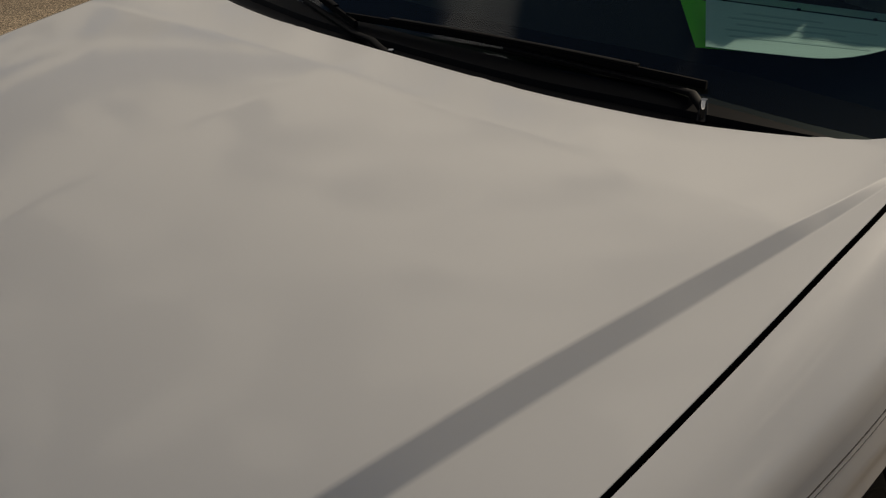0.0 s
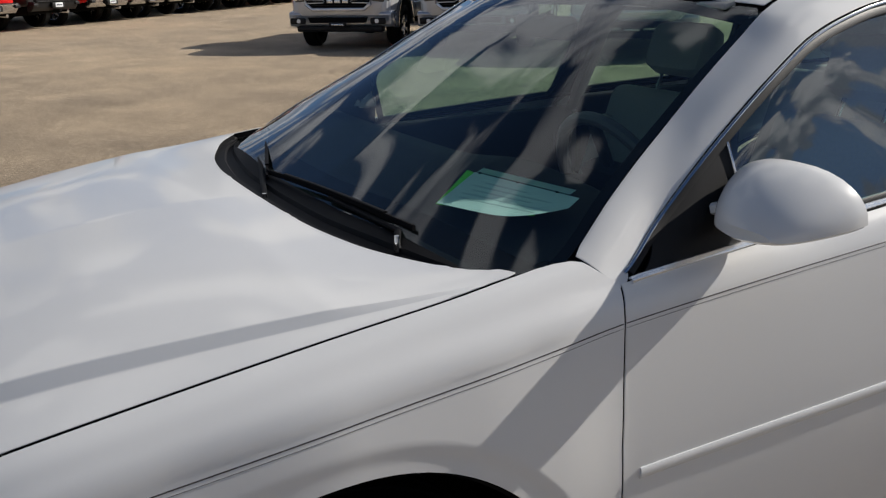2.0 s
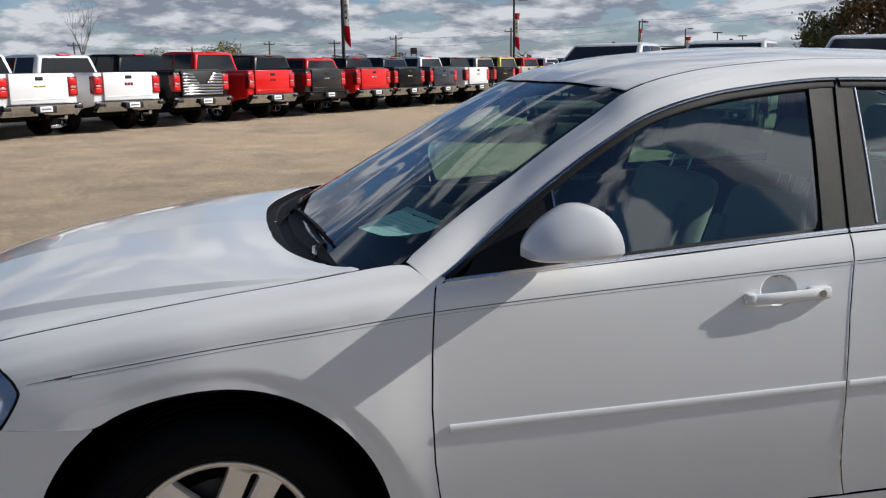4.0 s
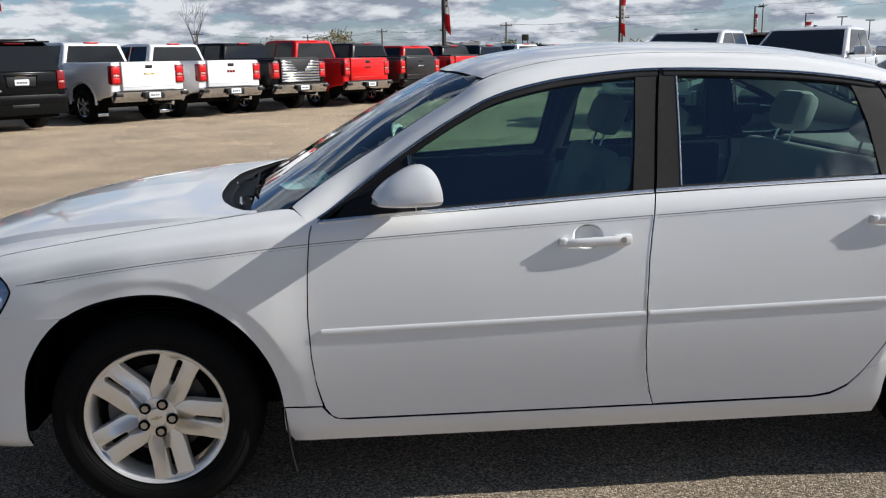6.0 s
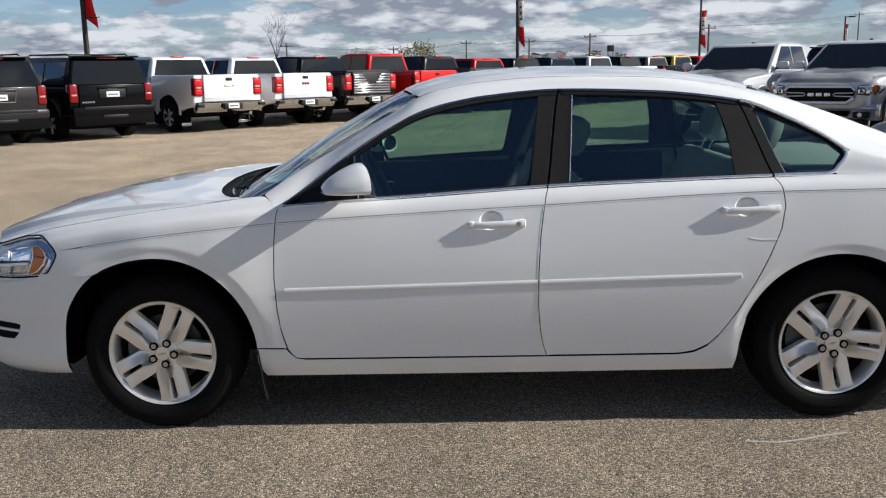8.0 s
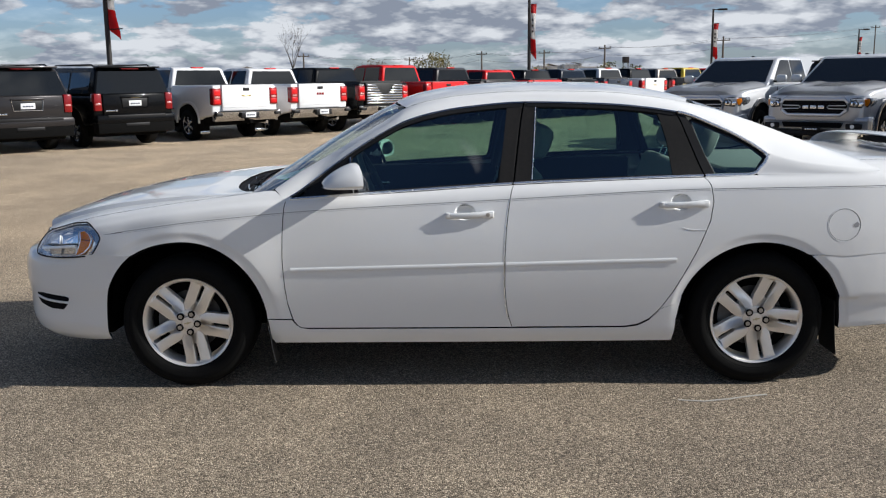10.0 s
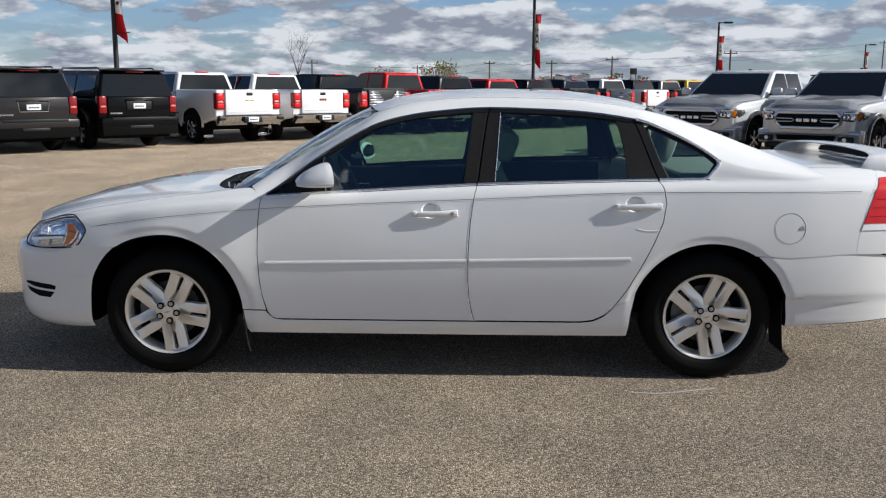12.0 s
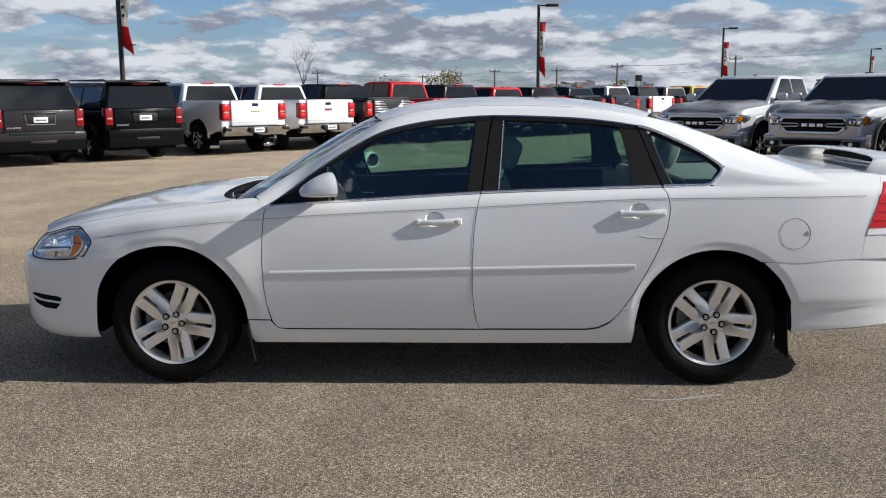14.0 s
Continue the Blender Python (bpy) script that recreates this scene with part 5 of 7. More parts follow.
# ---------------------------------------------------------------- cowl and wipers
bm = bmesh.new()
hood_edge = [(-1.050, 1.99)] + [tuple(p) for p in smooth_path([(-1.056, 1.96), (-1.060, 1.90), (-1.105, 1.70), (-1.160, 1.35), (-1.205, 1.0), (-1.238, 0.5), (-1.246, 0.0)], 18)]
he = hood_edge + [(x, -u) for x, u in hood_edge[-2::-1]]
a = bonnet_skin.raw([p[0] for p in he], [p[1] for p in he])
gb = [(-1.0, 1.99)] + [tuple(p) for p in smooth_path([(-1.018, 1.94), (-1.03, 1.88), (-1.05, 1.66), (-1.075, 1.35), (-1.095, 0.95), (-1.115, 0.48), (-1.12, 0.0)], 18)]
gl = gb + [(x, -u) for x, u in gb[-2::-1]]
b = roof_skin.raw([p[0] for p in gl], [p[1] for p in gl]) - np.array([0, 0, 0.012])
a = a - np.array([0.006, 0, 0.014])
rows = []
for t, dz in ((0, -0.03), (0, 0), (0.25, -0.004), (0.3, -0.012), (0.5, -0.012), (0.55, -0.004), (1.0, 0)):
    rows.append([bm.verts.new(Vector(p + (q - p) * t) + Vector((0, 0, dz))) for p, q in zip(a, b)])
for p, q in zip(rows[:-1], rows[1:]):
    for i in range(len(p) - 1):
        bm.faces.new((p[i], p[i + 1], q[i + 1], q[i]))
bmesh.ops.recalc_face_normals(bm, faces=bm.faces)
part("cowl_panel", bm, COWL_BLACK, sedan, "black plastic cowl under the windscreen")

def wiper(pivot, elbow, tip, blade_a, blade_b):
    w = part("windscreen_wiper", tube([Vector(pivot) - Vector((0, 0, 0.004)), Vector(pivot).lerp(Vector(elbow), 0.5) + Vector((0, 0, 0.002)), Vector(elbow) - Vector((0, 0, 0.009)), Vector(tip) - Vector((0, 0, 0.006))], 0, square=(0.013, 0.008)), COWL_BLACK, sedan, "black windscreen wiper at rest on the glass")
    pts = [Vector(blade_a).lerp(Vector(blade_b), t) + Vector((0, 0, 0.005 * math.sin(math.pi * t) - 0.006)) for t in np.linspace(0, 1, 14)]
    part("blade", tube(pts, 0, square=(0.007, 0.012)), DARK, w, "rubber wiper blade")
    part("blade_frame", tube([p + Vector((0, 0, 0.008)) for p in pts[2:-2]], 0, square=(0.009, 0.004)), COWL_BLACK, w)
    part("pivot_cap", cyl(Vector(pivot) + Vector((0, 0, -0.02)), Vector(pivot) + Vector((0, 0, 0.010)), 0.008, 12, 0.005), CHROME, w, "worn bright pivot nut")



wiper((-1.142, -0.523, 0.972), (-1.112, -0.47, 0.984), (-1.128, -0.16, 0.984), (-1.094, -0.50, 0.990), (-1.150, 0.20, 0.979))
wiper((-1.221, 0.012, 0.954), (-1.180, 0.15, 0.966), (-1.10, 0.42, 0.978), (-1.165, 0.16, 0.974), (-0.985, 0.70, 0.998))

# ---------------------------------------------------------------- cabin
frit = [(-1.055, 1.99), (-1.075, 1.90), (-1.095, 1.5), (-1.12, 1.0), (-1.14, 0.5), (-1.145, 0.0)]
inner = [(-0.985, 1.86), (-1.01, 1.80), (-1.035, 1.45), (-1.058, 1.0), (-1.072, 0.5), (-1.076, 0.0)]
outline = frit + [(x, -u) for x, u in frit[-2::-1]] + [(x, -u) for x, u in inner] + inner[-2::-1]
put("frit_band", skin("frit_band", roof_skin, outline, 1, [DARK, DARK], gap=0, depth=0.002, sink=0.008, us=0.35, grid=0.04, thin=True), wind, "black ceramic band along the glass foot")
for sg in (1, -1):
    e = line_u(np.linspace(-1.0, -0.34, 22), 1.985 * sg) + line_u(np.linspace(-0.36, -0.98, 22), 1.885 * sg)
    put("frit_band", skin("frit_band", roof_skin, e, 1, [DARK, DARK], gap=0, depth=0.002, sink=0.008, us=0.35, grid=0.03, thin=True), wind)
e = [(-0.335, 1.88), (-0.40, 0.0), (-0.335, -1.88), (-0.375, -1.88), (-0.445, 0.0), (-0.375, 1.88)]
put("frit_band", skin("frit_band", roof_skin, e, 1, [DARK, DARK], gap=0, depth=0.002, sink=0.008, us=0.35, grid=0.03, thin=True), wind)

dash = bmesh.new()
rows = []
for x, z, wd in ((-1.09, 0.965, 0.74), (-1.03, 0.982, 0.77), (-0.93, 1.012, 0.79), (-0.84, 1.030, 0.80), (-0.76, 1.028, 0.80), (-0.70, 1.000, 0.80), (-0.66, 0.92, 0.80), (-0.66, 0.80, 0.80), (-0.72, 0.62, 0.80), (-0.78, 0.40, 0.78)):
    rows.append([dash.verts.new((x + 0.05 * (y / 0.8) ** 2, y * wd / 0.8, z - 0.012 * (y / 0.8) ** 2 + (0.03 * math.exp(-((y + 0.38) / 0.18) ** 2) if -0.8 < x < -0.65 and z > 0.9 else 0))) for y in np.linspace(-0.8, 0.8, 33)])
for a, b in zip(rows[:-1], rows[1:]):
    for i in range(32):
        dash.faces.new((a[i], a[i + 1], b[i + 1], b[i]))
bmesh.ops.recalc_face_normals(dash, faces=dash.faces)
part("dashboard", dash, DASH, sedan, "dark moulded dashboard")
# pull-over mirror and steering wheel
part("rear_view_mirror", boxed(-0.46, -0.44, -0.13, 0.13, 1.275, 1.335, 0.012, Matrix.Identity(4)), BLACK_TRIM, sedan, "black interior mirror")
part("mirror_stem", cyl((-0.445, 0, 1.31), (-0.462, 0, 1.334), 0.010, 10), BLACK_TRIM, sedan)
tilt = Matrix.Translation((-0.50, -0.37, 0.955)) @ Matrix.Rotation(radians(66), 4, "Y")
ring = [tilt @ Vector((0.19 * math.cos(a), 0.19 * math.sin(a), 0)) for a in np.linspace(0, 2 * math.pi, 41)]
WHEEL_RIM = mat("dark_grey_wheel_leather", (0.07, 0.073, 0.078), 0.5, var=0.2, scale=60)
sw = part("steering_wheel", tube(ring, 0.0155, 10), WHEEL_RIM, sedan, "dark steering wheel")
for a in (0, 90, 180):
    part("wheel_spoke", tube([tilt @ Vector((0.03 * math.cos(radians(a + 90)), 0.03 * math.sin(radians(a + 90)), 0)), tilt @ Vector((0.185 * math.cos(radians(a + 90)), 0.185 * math.sin(radians(a + 90)), 0))], 0, square=(0.035, 0.018)), DASH, sw)
part("wheel_hub", boxed(-0.07, 0.07, -0.085, 0.085, -0.03, 0.03, 0.02, tilt), DASH, sw)


def seat(x, y, w, headrest=True):
    lean = Matrix.Translation((x, y, 0.50)) @ Matrix.Rotation(radians(20), 4, "Y")
    s = part("seat", boxed(-0.48, 0.05, -w / 2, w / 2, -0.12, 0.06, 0.05, Matrix.Translation((x, y, 0.47)) @ Matrix.Rotation(radians(-8), 4, "Y")), CLOTH, sedan, "grey cloth front seat" if headrest else "grey cloth rear bench")
    bm = bmesh.new()
    add_box(bm, -0.055, 0.085, -w / 2, w / 2, -0.05, 0.58, 0.05, lean, 3)
    if headrest:
        add_box(bm, -0.08, -0.01, -w / 2, -w / 2 + 0.09, 0.0, 0.46, 0.03, lean)
        add_box(bm, -0.08, -0.01, w / 2 - 0.09, w / 2, 0.0, 0.46, 0.03, lean)
    part("seat_back", bm, CLOTH, s)
    for yy in ((0,) if headrest else (-0.36, 0.36)):
        bm = boxed(-0.05, 0.065, yy - 0.14, yy + 0.14, 0.635, 0.815, 0.05, lean)
        part("headrest", bm, CLOTH, s, "padded grey headrest")
        for p in (-0.07, 0.07):
            part("headrest_post", cyl(lean @ Vector((0.01, yy + p, 0.56)), lean @ Vector((0.01, yy + p, 0.66)), 0.006, 8), CHROME, s)
    return s


seat(0.12, -0.37, 0.50)
seat(0.12, 0.37, 0.50)
seat(0.98, 0.0, 1.28, False)
part("parcel_shelf", boxed(1.30, 1.92, -0.60, 0.60, 1.03, 1.05, 0.008), CLOTH, sedan, "grey rear parcel shelf")
part("cabin_floor", boxed(-0.80, 1.30, -0.76, 0.76, 0.305, 0.33, 0.004), DASH, sedan)
part("rear_bulkhead", boxed(1.28, 1.31, -0.74, 0.74, 0.33, 1.03, 0.004), DASH, sedan)
part("centre_console", boxed(-0.72, 0.15, -0.11, 0.11, 0.33, 0.60, 0.03), DASH, sedan, "dark centre console")
head = bmesh.new()
rows = [[head.verts.new(v) for v in roof_skin.raw(np.full(21, x), np.linspace(-1.95, 1.95, 21)) - np.array([0, 0, 0.035])] for x in np.linspace(-0.33, 1.16, 24)]
for a, b in zip(rows[:-1], rows[1:]):
    for i in range(20):
        head.faces.new((a[i], a[i + 1], b[i + 1], b[i]))
part("headliner", head, LINING, sedan, "pale cloth headliner")
for x, y, s in ((-0.36, -0.36, 1), (-0.36, 0.36, 1)):
    part("sun_visor", boxed(x, x + 0.15, y - 0.17, y + 0.17, 1.358, 1.372, 0.006, Matrix.Translation((x, y, 1.36)) @ Matrix.Rotation(radians(-14), 4, "Y") @ Matrix.Translation((-x, -y, -1.36))), LINING, sedan, "pale sun visor")
for side in (NEAR, FAR):
    for own, x0, x1 in ((flank["front_door", side], -0.86, 0.19), (flank["rear_door", side], 0.23, 1.05)):
        part("door_card", boxed(x0, x1, min(side * 0.73, side * 0.77), max(side * 0.73, side * 0.77), 0.34, 0.965 if x0 < 0 else 1.00, 0.012), DASH, own, "dark door lining")
        part("armrest", boxed(x0 + 0.35, x1 - 0.12, min(side * 0.66, side * 0.74), max(side * 0.66, side * 0.74), 0.66, 0.72, 0.02), DASH, own)
        part("inner_handle", boxed(x0 + 0.24, x0 + 0.36, min(side * 0.712, side * 0.735), max(side * 0.712, side * 0.735), 0.83, 0.855, 0.006), CHROME, own, "bright inner door handle")
    # pillar linings behind the roof rail
    bm = bmesh.new()
    xs = np.linspace(-0.90, 1.88, 50)
    ra, rb = high.at(xs, np.full(50, 2.05), side), high.at(xs, np.full(50, 2.96), side)
    sh = np.array([0, -side * 0.03, -0.012])
    va, vb = [bm.verts.new(v + sh) for v in ra], [bm.verts.new(v + sh * 0.8) for v in rb]
    for i in range(49):
        bm.faces.new((va[i], va[i + 1], vb[i + 1], vb[i]))
    part("pillar_lining", bm, LINING, sedan, "pale pillar lining")
    part("belt_pillar", tube([(0.20, side * 0.755, 0.95), (0.27, side * 0.66, 1.25), (0.31, side * 0.575, 1.40)], 0, square=(0.11, 0.03)), DASH, sedan)

# papers on the dashboard under the glass
def sheet(name, corners, material, lift, label, parent=None, bend=1.0, cut=0.0):
    bm = bmesh.new()
    a, b, c, d = (Vector(p) for p in corners)
    n = 10
    n = 14 if cut else n

    def at(i, j):      # a rounded corner and a bowed edge where cut is given
        u, v = j / n, i / n
        v += (1 - v) * (cut * max(0, (u - 0.5) / 0.5) ** 2.2 - 0.05 * cut * math.sin(math.pi * u))
        return a.lerp(b, v).lerp(d.lerp(c, v), u)

    g = [[bm.verts.new(at(i, j) + Vector((0, 0, lift + bend * (0.004 * math.sin(math.pi * i / n) * (j / n) ** 2 - 0.003 * math.sin(math.pi * j / n))))) for i in range(n + 1)] for j in range(n + 1)]
    for j in range(n):
        for i in range(n):
            bm.faces.new((g[j][i], g[j][i + 1], g[j + 1][i + 1], g[j + 1][i]))
    bmesh.ops.recalc_face_normals(bm, faces=bm.faces)
    bmesh.ops.solidify(bm, geom=list(bm.faces), thickness=0.0006)
    ob = put(name, from_bm(name, bm, material), parent)
    if label:
        tagged(ob, label, "paper")
    return ob


sheet("green_sheet", ((-1.010, -0.432, 1.012), (-0.870, -0.318, 1.043), (-0.842, -0.560, 1.042), (-0.915, -0.640, 1.020)), GREEN_PAPER, -0.006, "bright green sheet lying on the dashboard")
p1 = ((-1.018, -0.452, 1.011), (-0.886, -0.375, 1.043), (-0.838, -0.674, 1.043), (-0.938, -0.724, 1.018))
pp = sheet("paper_sheet", p1, PAPER, 0.002, "pale blue printed window sheet lying on the dashboard", None, 0.0, 0.62)
fold = bmesh.new()      # the upper margin is folded up
e0, e1, back = Vector(p1[1]).lerp(Vector(p1[2]), 0.03), Vector(p1[1]).lerp(Vector(p1[2]), 0.92), Vector((0.016, 0.003, 0.006))
add = [fold.verts.new(v + Vector((0, 0, 0.004))) for v in (e0, e1, e1 + back, e0 + back)]
fold.faces.new(add)
bmesh.ops.solidify(fold, geom=list(fold.faces), thickness=0.0008)
bmesh.ops.recalc_face_normals(fold, faces=fold.faces)
part("folded_margin", fold, PAPER, pp, smooth=False)
for k, (u0, u1) in enumerate(((0.12, 0.80), (0.10, 0.88), (0.16, 0.70), (0.12, 0.85), (0.2, 0.6))):
    v0 = 0.24 + 0.13 * k
    q = [Vector(p1[0]).lerp(Vector(p1[1]), v).lerp(Vector(p1[3]).lerp(Vector(p1[2]), v), u) for u, v in ((u0, v0), (u0, v0 + 0.035), (u1, v0 + 0.035), (u1, v0))]
    bm = bmesh.new()
    f = bm.faces.new([bm.verts.new(v + Vector((0, 0, 0.0012))) for v in q])
    r = bmesh.ops.extrude_face_region(bm, geom=[f])
    bmesh.ops.translate(bm, vec=(0, 0, 0.0011), verts=[g for g in r["geom"] if isinstance(g, bmesh.types.BMVert)])
    bmesh.ops.recalc_face_normals(bm, faces=bm.faces)
    part("print_bar", bm, PAPER_INK, pp, smooth=False)
for t in (0.12, 0.5, 0.86):
    q = Vector(p1[1]).lerp(Vector(p1[2]), t)
    part("punch_hole", cyl(q + Vector((-0.014, 0, 0.006)), q + Vector((-0.014, 0, 0.009)), 0.003, 12), DARK, pp)
# ---------------------------------------------------------------- ground
def asphalt():
    m = mat("worn_asphalt", (0.2, 0.19, 0.17), 0.92)
    n, l = m.node_tree.nodes, m.node_tree.links
    b = n["Principled BSDF"]
    b.inputs["Specular IOR Level"].default_value = 0.25
    tc = n.new("ShaderNodeTexCoord")

    def noise_of(scale, detail, rough=0.6):
        t = n.new("ShaderNodeTexNoise")
        t.inputs["Scale"].default_value, t.inputs["Detail"].default_value, t.inputs["Roughness"].default_value = scale, detail, rough
        l.new(tc.outputs["Object"], t.inputs["Vector"])
        return t.outputs["Fac"]

    def ramp(fac, *stops):
        r = n.new("ShaderNodeValToRGB")
        while len(r.color_ramp.elements) < len(stops):
            r.color_ramp.elements.new(0.5)
        for e, (p, c) in zip(r.color_ramp.elements, stops):
            e.position, e.color = p, (*c, 1)
        l.new(fac, r.inputs[0])
        return r.outputs[0]

    def mixed(kind, fac, a, bb):
        x = n.new("ShaderNodeMix")
        x.data_type, x.blend_type = "RGBA", kind
        if isinstance(fac, float):
            x.inputs["Factor"].default_value = fac
        else:
            l.new(fac, x.inputs["Factor"])
        l.new(a, x.inputs["A"])
        l.new(bb, x.inputs["B"])
        return x.outputs["Result"]

    v = n.new("ShaderNodeTexVoronoi")
    v.inputs["Scale"].default_value = 165
    l.new(tc.outputs["Object"], v.inputs["Vector"])
    sepc = n.new("ShaderNodeSeparateColor")
    l.new(v.outputs["Color"], sepc.inputs[0])
    stones = ramp(sepc.outputs[0], (0.0, (0.088, 0.077, 0.062)), (0.42, (0.232, 0.202, 0.160)), (0.8, (0.42, 0.368, 0.292)), (1.0, (0.72, 0.645, 0.525)))
    pits = ramp(noise_of(110, 4), (0.36, (0.45, 0.44, 0.43)), (0.52, (1, 1, 1)))
    col = mixed("MULTIPLY", 0.8, stones, pits)
    stains = ramp(noise_of(0.9, 8), (0.35, (0.80, 0.79, 0.78)), (0.62, (1.10, 1.08, 1.05)))
    col = mixed("MULTIPLY", 0.9, col, stains)
    wide = ramp(noise_of(0.11, 5), (0.35, (0.86, 0.86, 0.87)), (0.65, (1.16, 1.13, 1.08)))
    col = mixed("MULTIPLY", 1.0, col, wide)
    # behind the sedan the asphalt grows paler and sandier with distance
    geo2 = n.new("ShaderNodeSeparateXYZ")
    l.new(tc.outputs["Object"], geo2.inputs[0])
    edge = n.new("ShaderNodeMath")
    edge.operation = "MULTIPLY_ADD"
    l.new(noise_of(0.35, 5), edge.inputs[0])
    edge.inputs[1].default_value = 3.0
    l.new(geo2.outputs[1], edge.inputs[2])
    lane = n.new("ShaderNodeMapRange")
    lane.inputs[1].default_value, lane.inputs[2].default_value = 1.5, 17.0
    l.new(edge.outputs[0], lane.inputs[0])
    far_tint = ramp(lane.outputs[0], (0.0, (0.99, 0.95, 0.91)), (0.25, (1.40, 1.28, 1.16)), (1.0, (1.85, 1.70, 1.54)))
    col = mixed("MULTIPLY", 1.0, col, far_tint)
    # on the near side the asphalt darkens towards +x, past the sedan's rear wheel
    towards_rear = n.new("ShaderNodeMapRange")
    towards_rear.inputs[1].default_value, towards_rear.inputs[2].default_value = -0.6, 1.8
    l.new(geo2.outputs[0], towards_rear.inputs[0])
    front_half = n.new("ShaderNodeMapRange")
    front_half.inputs[1].default_value, front_half.inputs[2].default_value = 1.5, 0.2
    l.new(edge.outputs[0], front_half.inputs[0])
    both = n.new("ShaderNodeMath")
    both.operation = "MULTIPLY"
    l.new(towards_rear.outputs[0], both.inputs[0])
    l.new(front_half.outputs[0], both.inputs[1])
    col = mixed("MULTIPLY", 1.0, col, ramp(both.outputs[0], (0.0, (1, 1, 1)), (1.0, (0.80, 0.80, 0.82))))
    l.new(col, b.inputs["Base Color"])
    bp = n.new("ShaderNodeBump")
    bp.inputs["Strength"].default_value, bp.inputs["Distance"].default_value = 0.7, 0.005
    l.new(v.outputs["Distance"], bp.inputs["Height"])
    bp.invert = True
    l.new(bp.outputs["Normal"], b.inputs["Normal"])
    return m


ASPHALT = asphalt()
S = 2500
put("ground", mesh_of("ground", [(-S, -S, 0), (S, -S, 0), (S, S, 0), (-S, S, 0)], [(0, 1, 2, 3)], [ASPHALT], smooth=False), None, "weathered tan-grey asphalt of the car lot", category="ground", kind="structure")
# a pale scrape in the asphalt beside the rear wheel
bm = tube([(0.98, -1.10, 0.0012), (1.10, -1.12, 0.0012), (1.22, -1.09, 0.0012), (1.32, -1.055, 0.0012), (1.42, -1.03, 0.0012)], 0, square=(0.014, 0.002))
part("scrape_mark", bm, mat("pale_scraped_stone", (0.42, 0.40, 0.36), 0.9, var=0.5, scale=120), None)
tagged(bpy.data.objects["scrape_mark"], "thin pale scrape mark across the asphalt", "mark", kind="structure")

# ---------------------------------------------------------------- parked pickups and wagons
ROW0, ROWD = Vector((-6.118, 18.058, 0)), Vector((0.6825, 0.7309, 0))
HEAD = 47.0
STEEL_WHEEL = mat("silver_truck_wheel", (0.66, 0.66, 0.67), 0.25, metal=0.8, var=0.1, scale=20)
BED_BLACK = mat("black_bed_cover", (0.014, 0.014, 0.015), 0.7, bump=0.3, bscale=60)
SILVER = mat("silver_bumper_steel", (0.52, 0.53, 0.55), 0.13, metal=1.0, rvar=0.06, scale=20)
PLATE = mat("dealer_plate", (0.72, 0.74, 0.76), 0.5)
GOLD = mat("gold_emblem", (0.45, 0.36, 0.16), 0.3, metal=0.8)
PALE_LENS = mat("pale_lamp_insert", (0.50, 0.22, 0.20), 0.2, coat=0.6)
PLATE_INK = mat("dark_plate_ink", (0.06, 0.07, 0.10), 0.6)
PAINTS = {
    "white": mat("truck_white_paint", (0.76, 0.76, 0.77), 0.35, coat=0.9, var=0.03, scale=2),
    "black": mat("truck_black_paint", (0.003, 0.0033, 0.004), 0.25, coat=0.14, var=0.3, scale=2, spec=0.1),
    "red": mat("truck_red_paint", (0.62, 0.012, 0.012), 0.3, coat=0.45, var=0.08, scale=2, spec=0.1),
    "grey": mat("truck_grey_paint", (0.028, 0.026, 0.027), 0.3, metal=0.3, coat=0.35, var=0.1, scale=2, spec=0.1),
    "silver": mat("truck_silver_paint", (0.58, 0.59, 0.61), 0.36, metal=0.35, coat=1.0, var=0.05, scale=2, spec=0.1),
    "navy": mat("truck_navy_paint", (0.014, 0.018, 0.030), 0.25, coat=1.0, var=0.2, scale=2, spec=0.1),
    "yellow": mat("truck_yellow_paint", (0.72, 0.50, 0.015), 0.35, coat=0.9, var=0.05, scale=2),
    "tan": mat("truck_tan_paint", (0.42, 0.36, 0.30), 0.35, metal=0.3, coat=0.9, var=0.05, scale=2),
}
TT_ME = from_bm("tyre", lathe([(0.24, 0.02), (0.25, -0.006), (0.30, -0.015), (0.36, -0.010), (0.392, 0.012), (0.402, 0.05), (0.402, 0.22), (0.36, 0.27), (0.24, 0.25)], 40), TYRE)
bm = lathe([(0.0001, 0.012), (0.055, 0.010), (0.075, 0.028), (0.13, 0.060), (0.20, 0.055), (0.225, 0.012), (0.248, 0.0), (0.245, 0.03)], 36)
for f in bm.faces:
    f.material_index = 1 if 0.06 < math.hypot(f.calc_center_median().x, f.calc_center_median().z) < 0.222 else 0
TR_ME = from_bm("rim", bm, [STEEL_WHEEL, DARK])
TS_ME = from_bm("spoke", boxed(-0.03, 0.03, 0.004, 0.075, 0.07, 0.228, 0.008), STEEL_WHEEL)


def taper(bm, z0, z1, k, along=None):
    """Leans the flanks in above z0; k is the share of the half-width left at z1."""
    for v in bm.verts:
        t = min(1, max(0, (v.co.z - z0) / (z1 - z0)))
        v.co.x *= 1 - (1 - k) * t
    return bm


def arch_pts(cy, cz, r, z, n=9):
    a0 = math.asin(max(-1, min(1, (z - cz) / r)))
    return [(cy + r * math.cos(t), cz + r * math.sin(t)) for t in np.linspace(a0, math.pi - a0, n)]


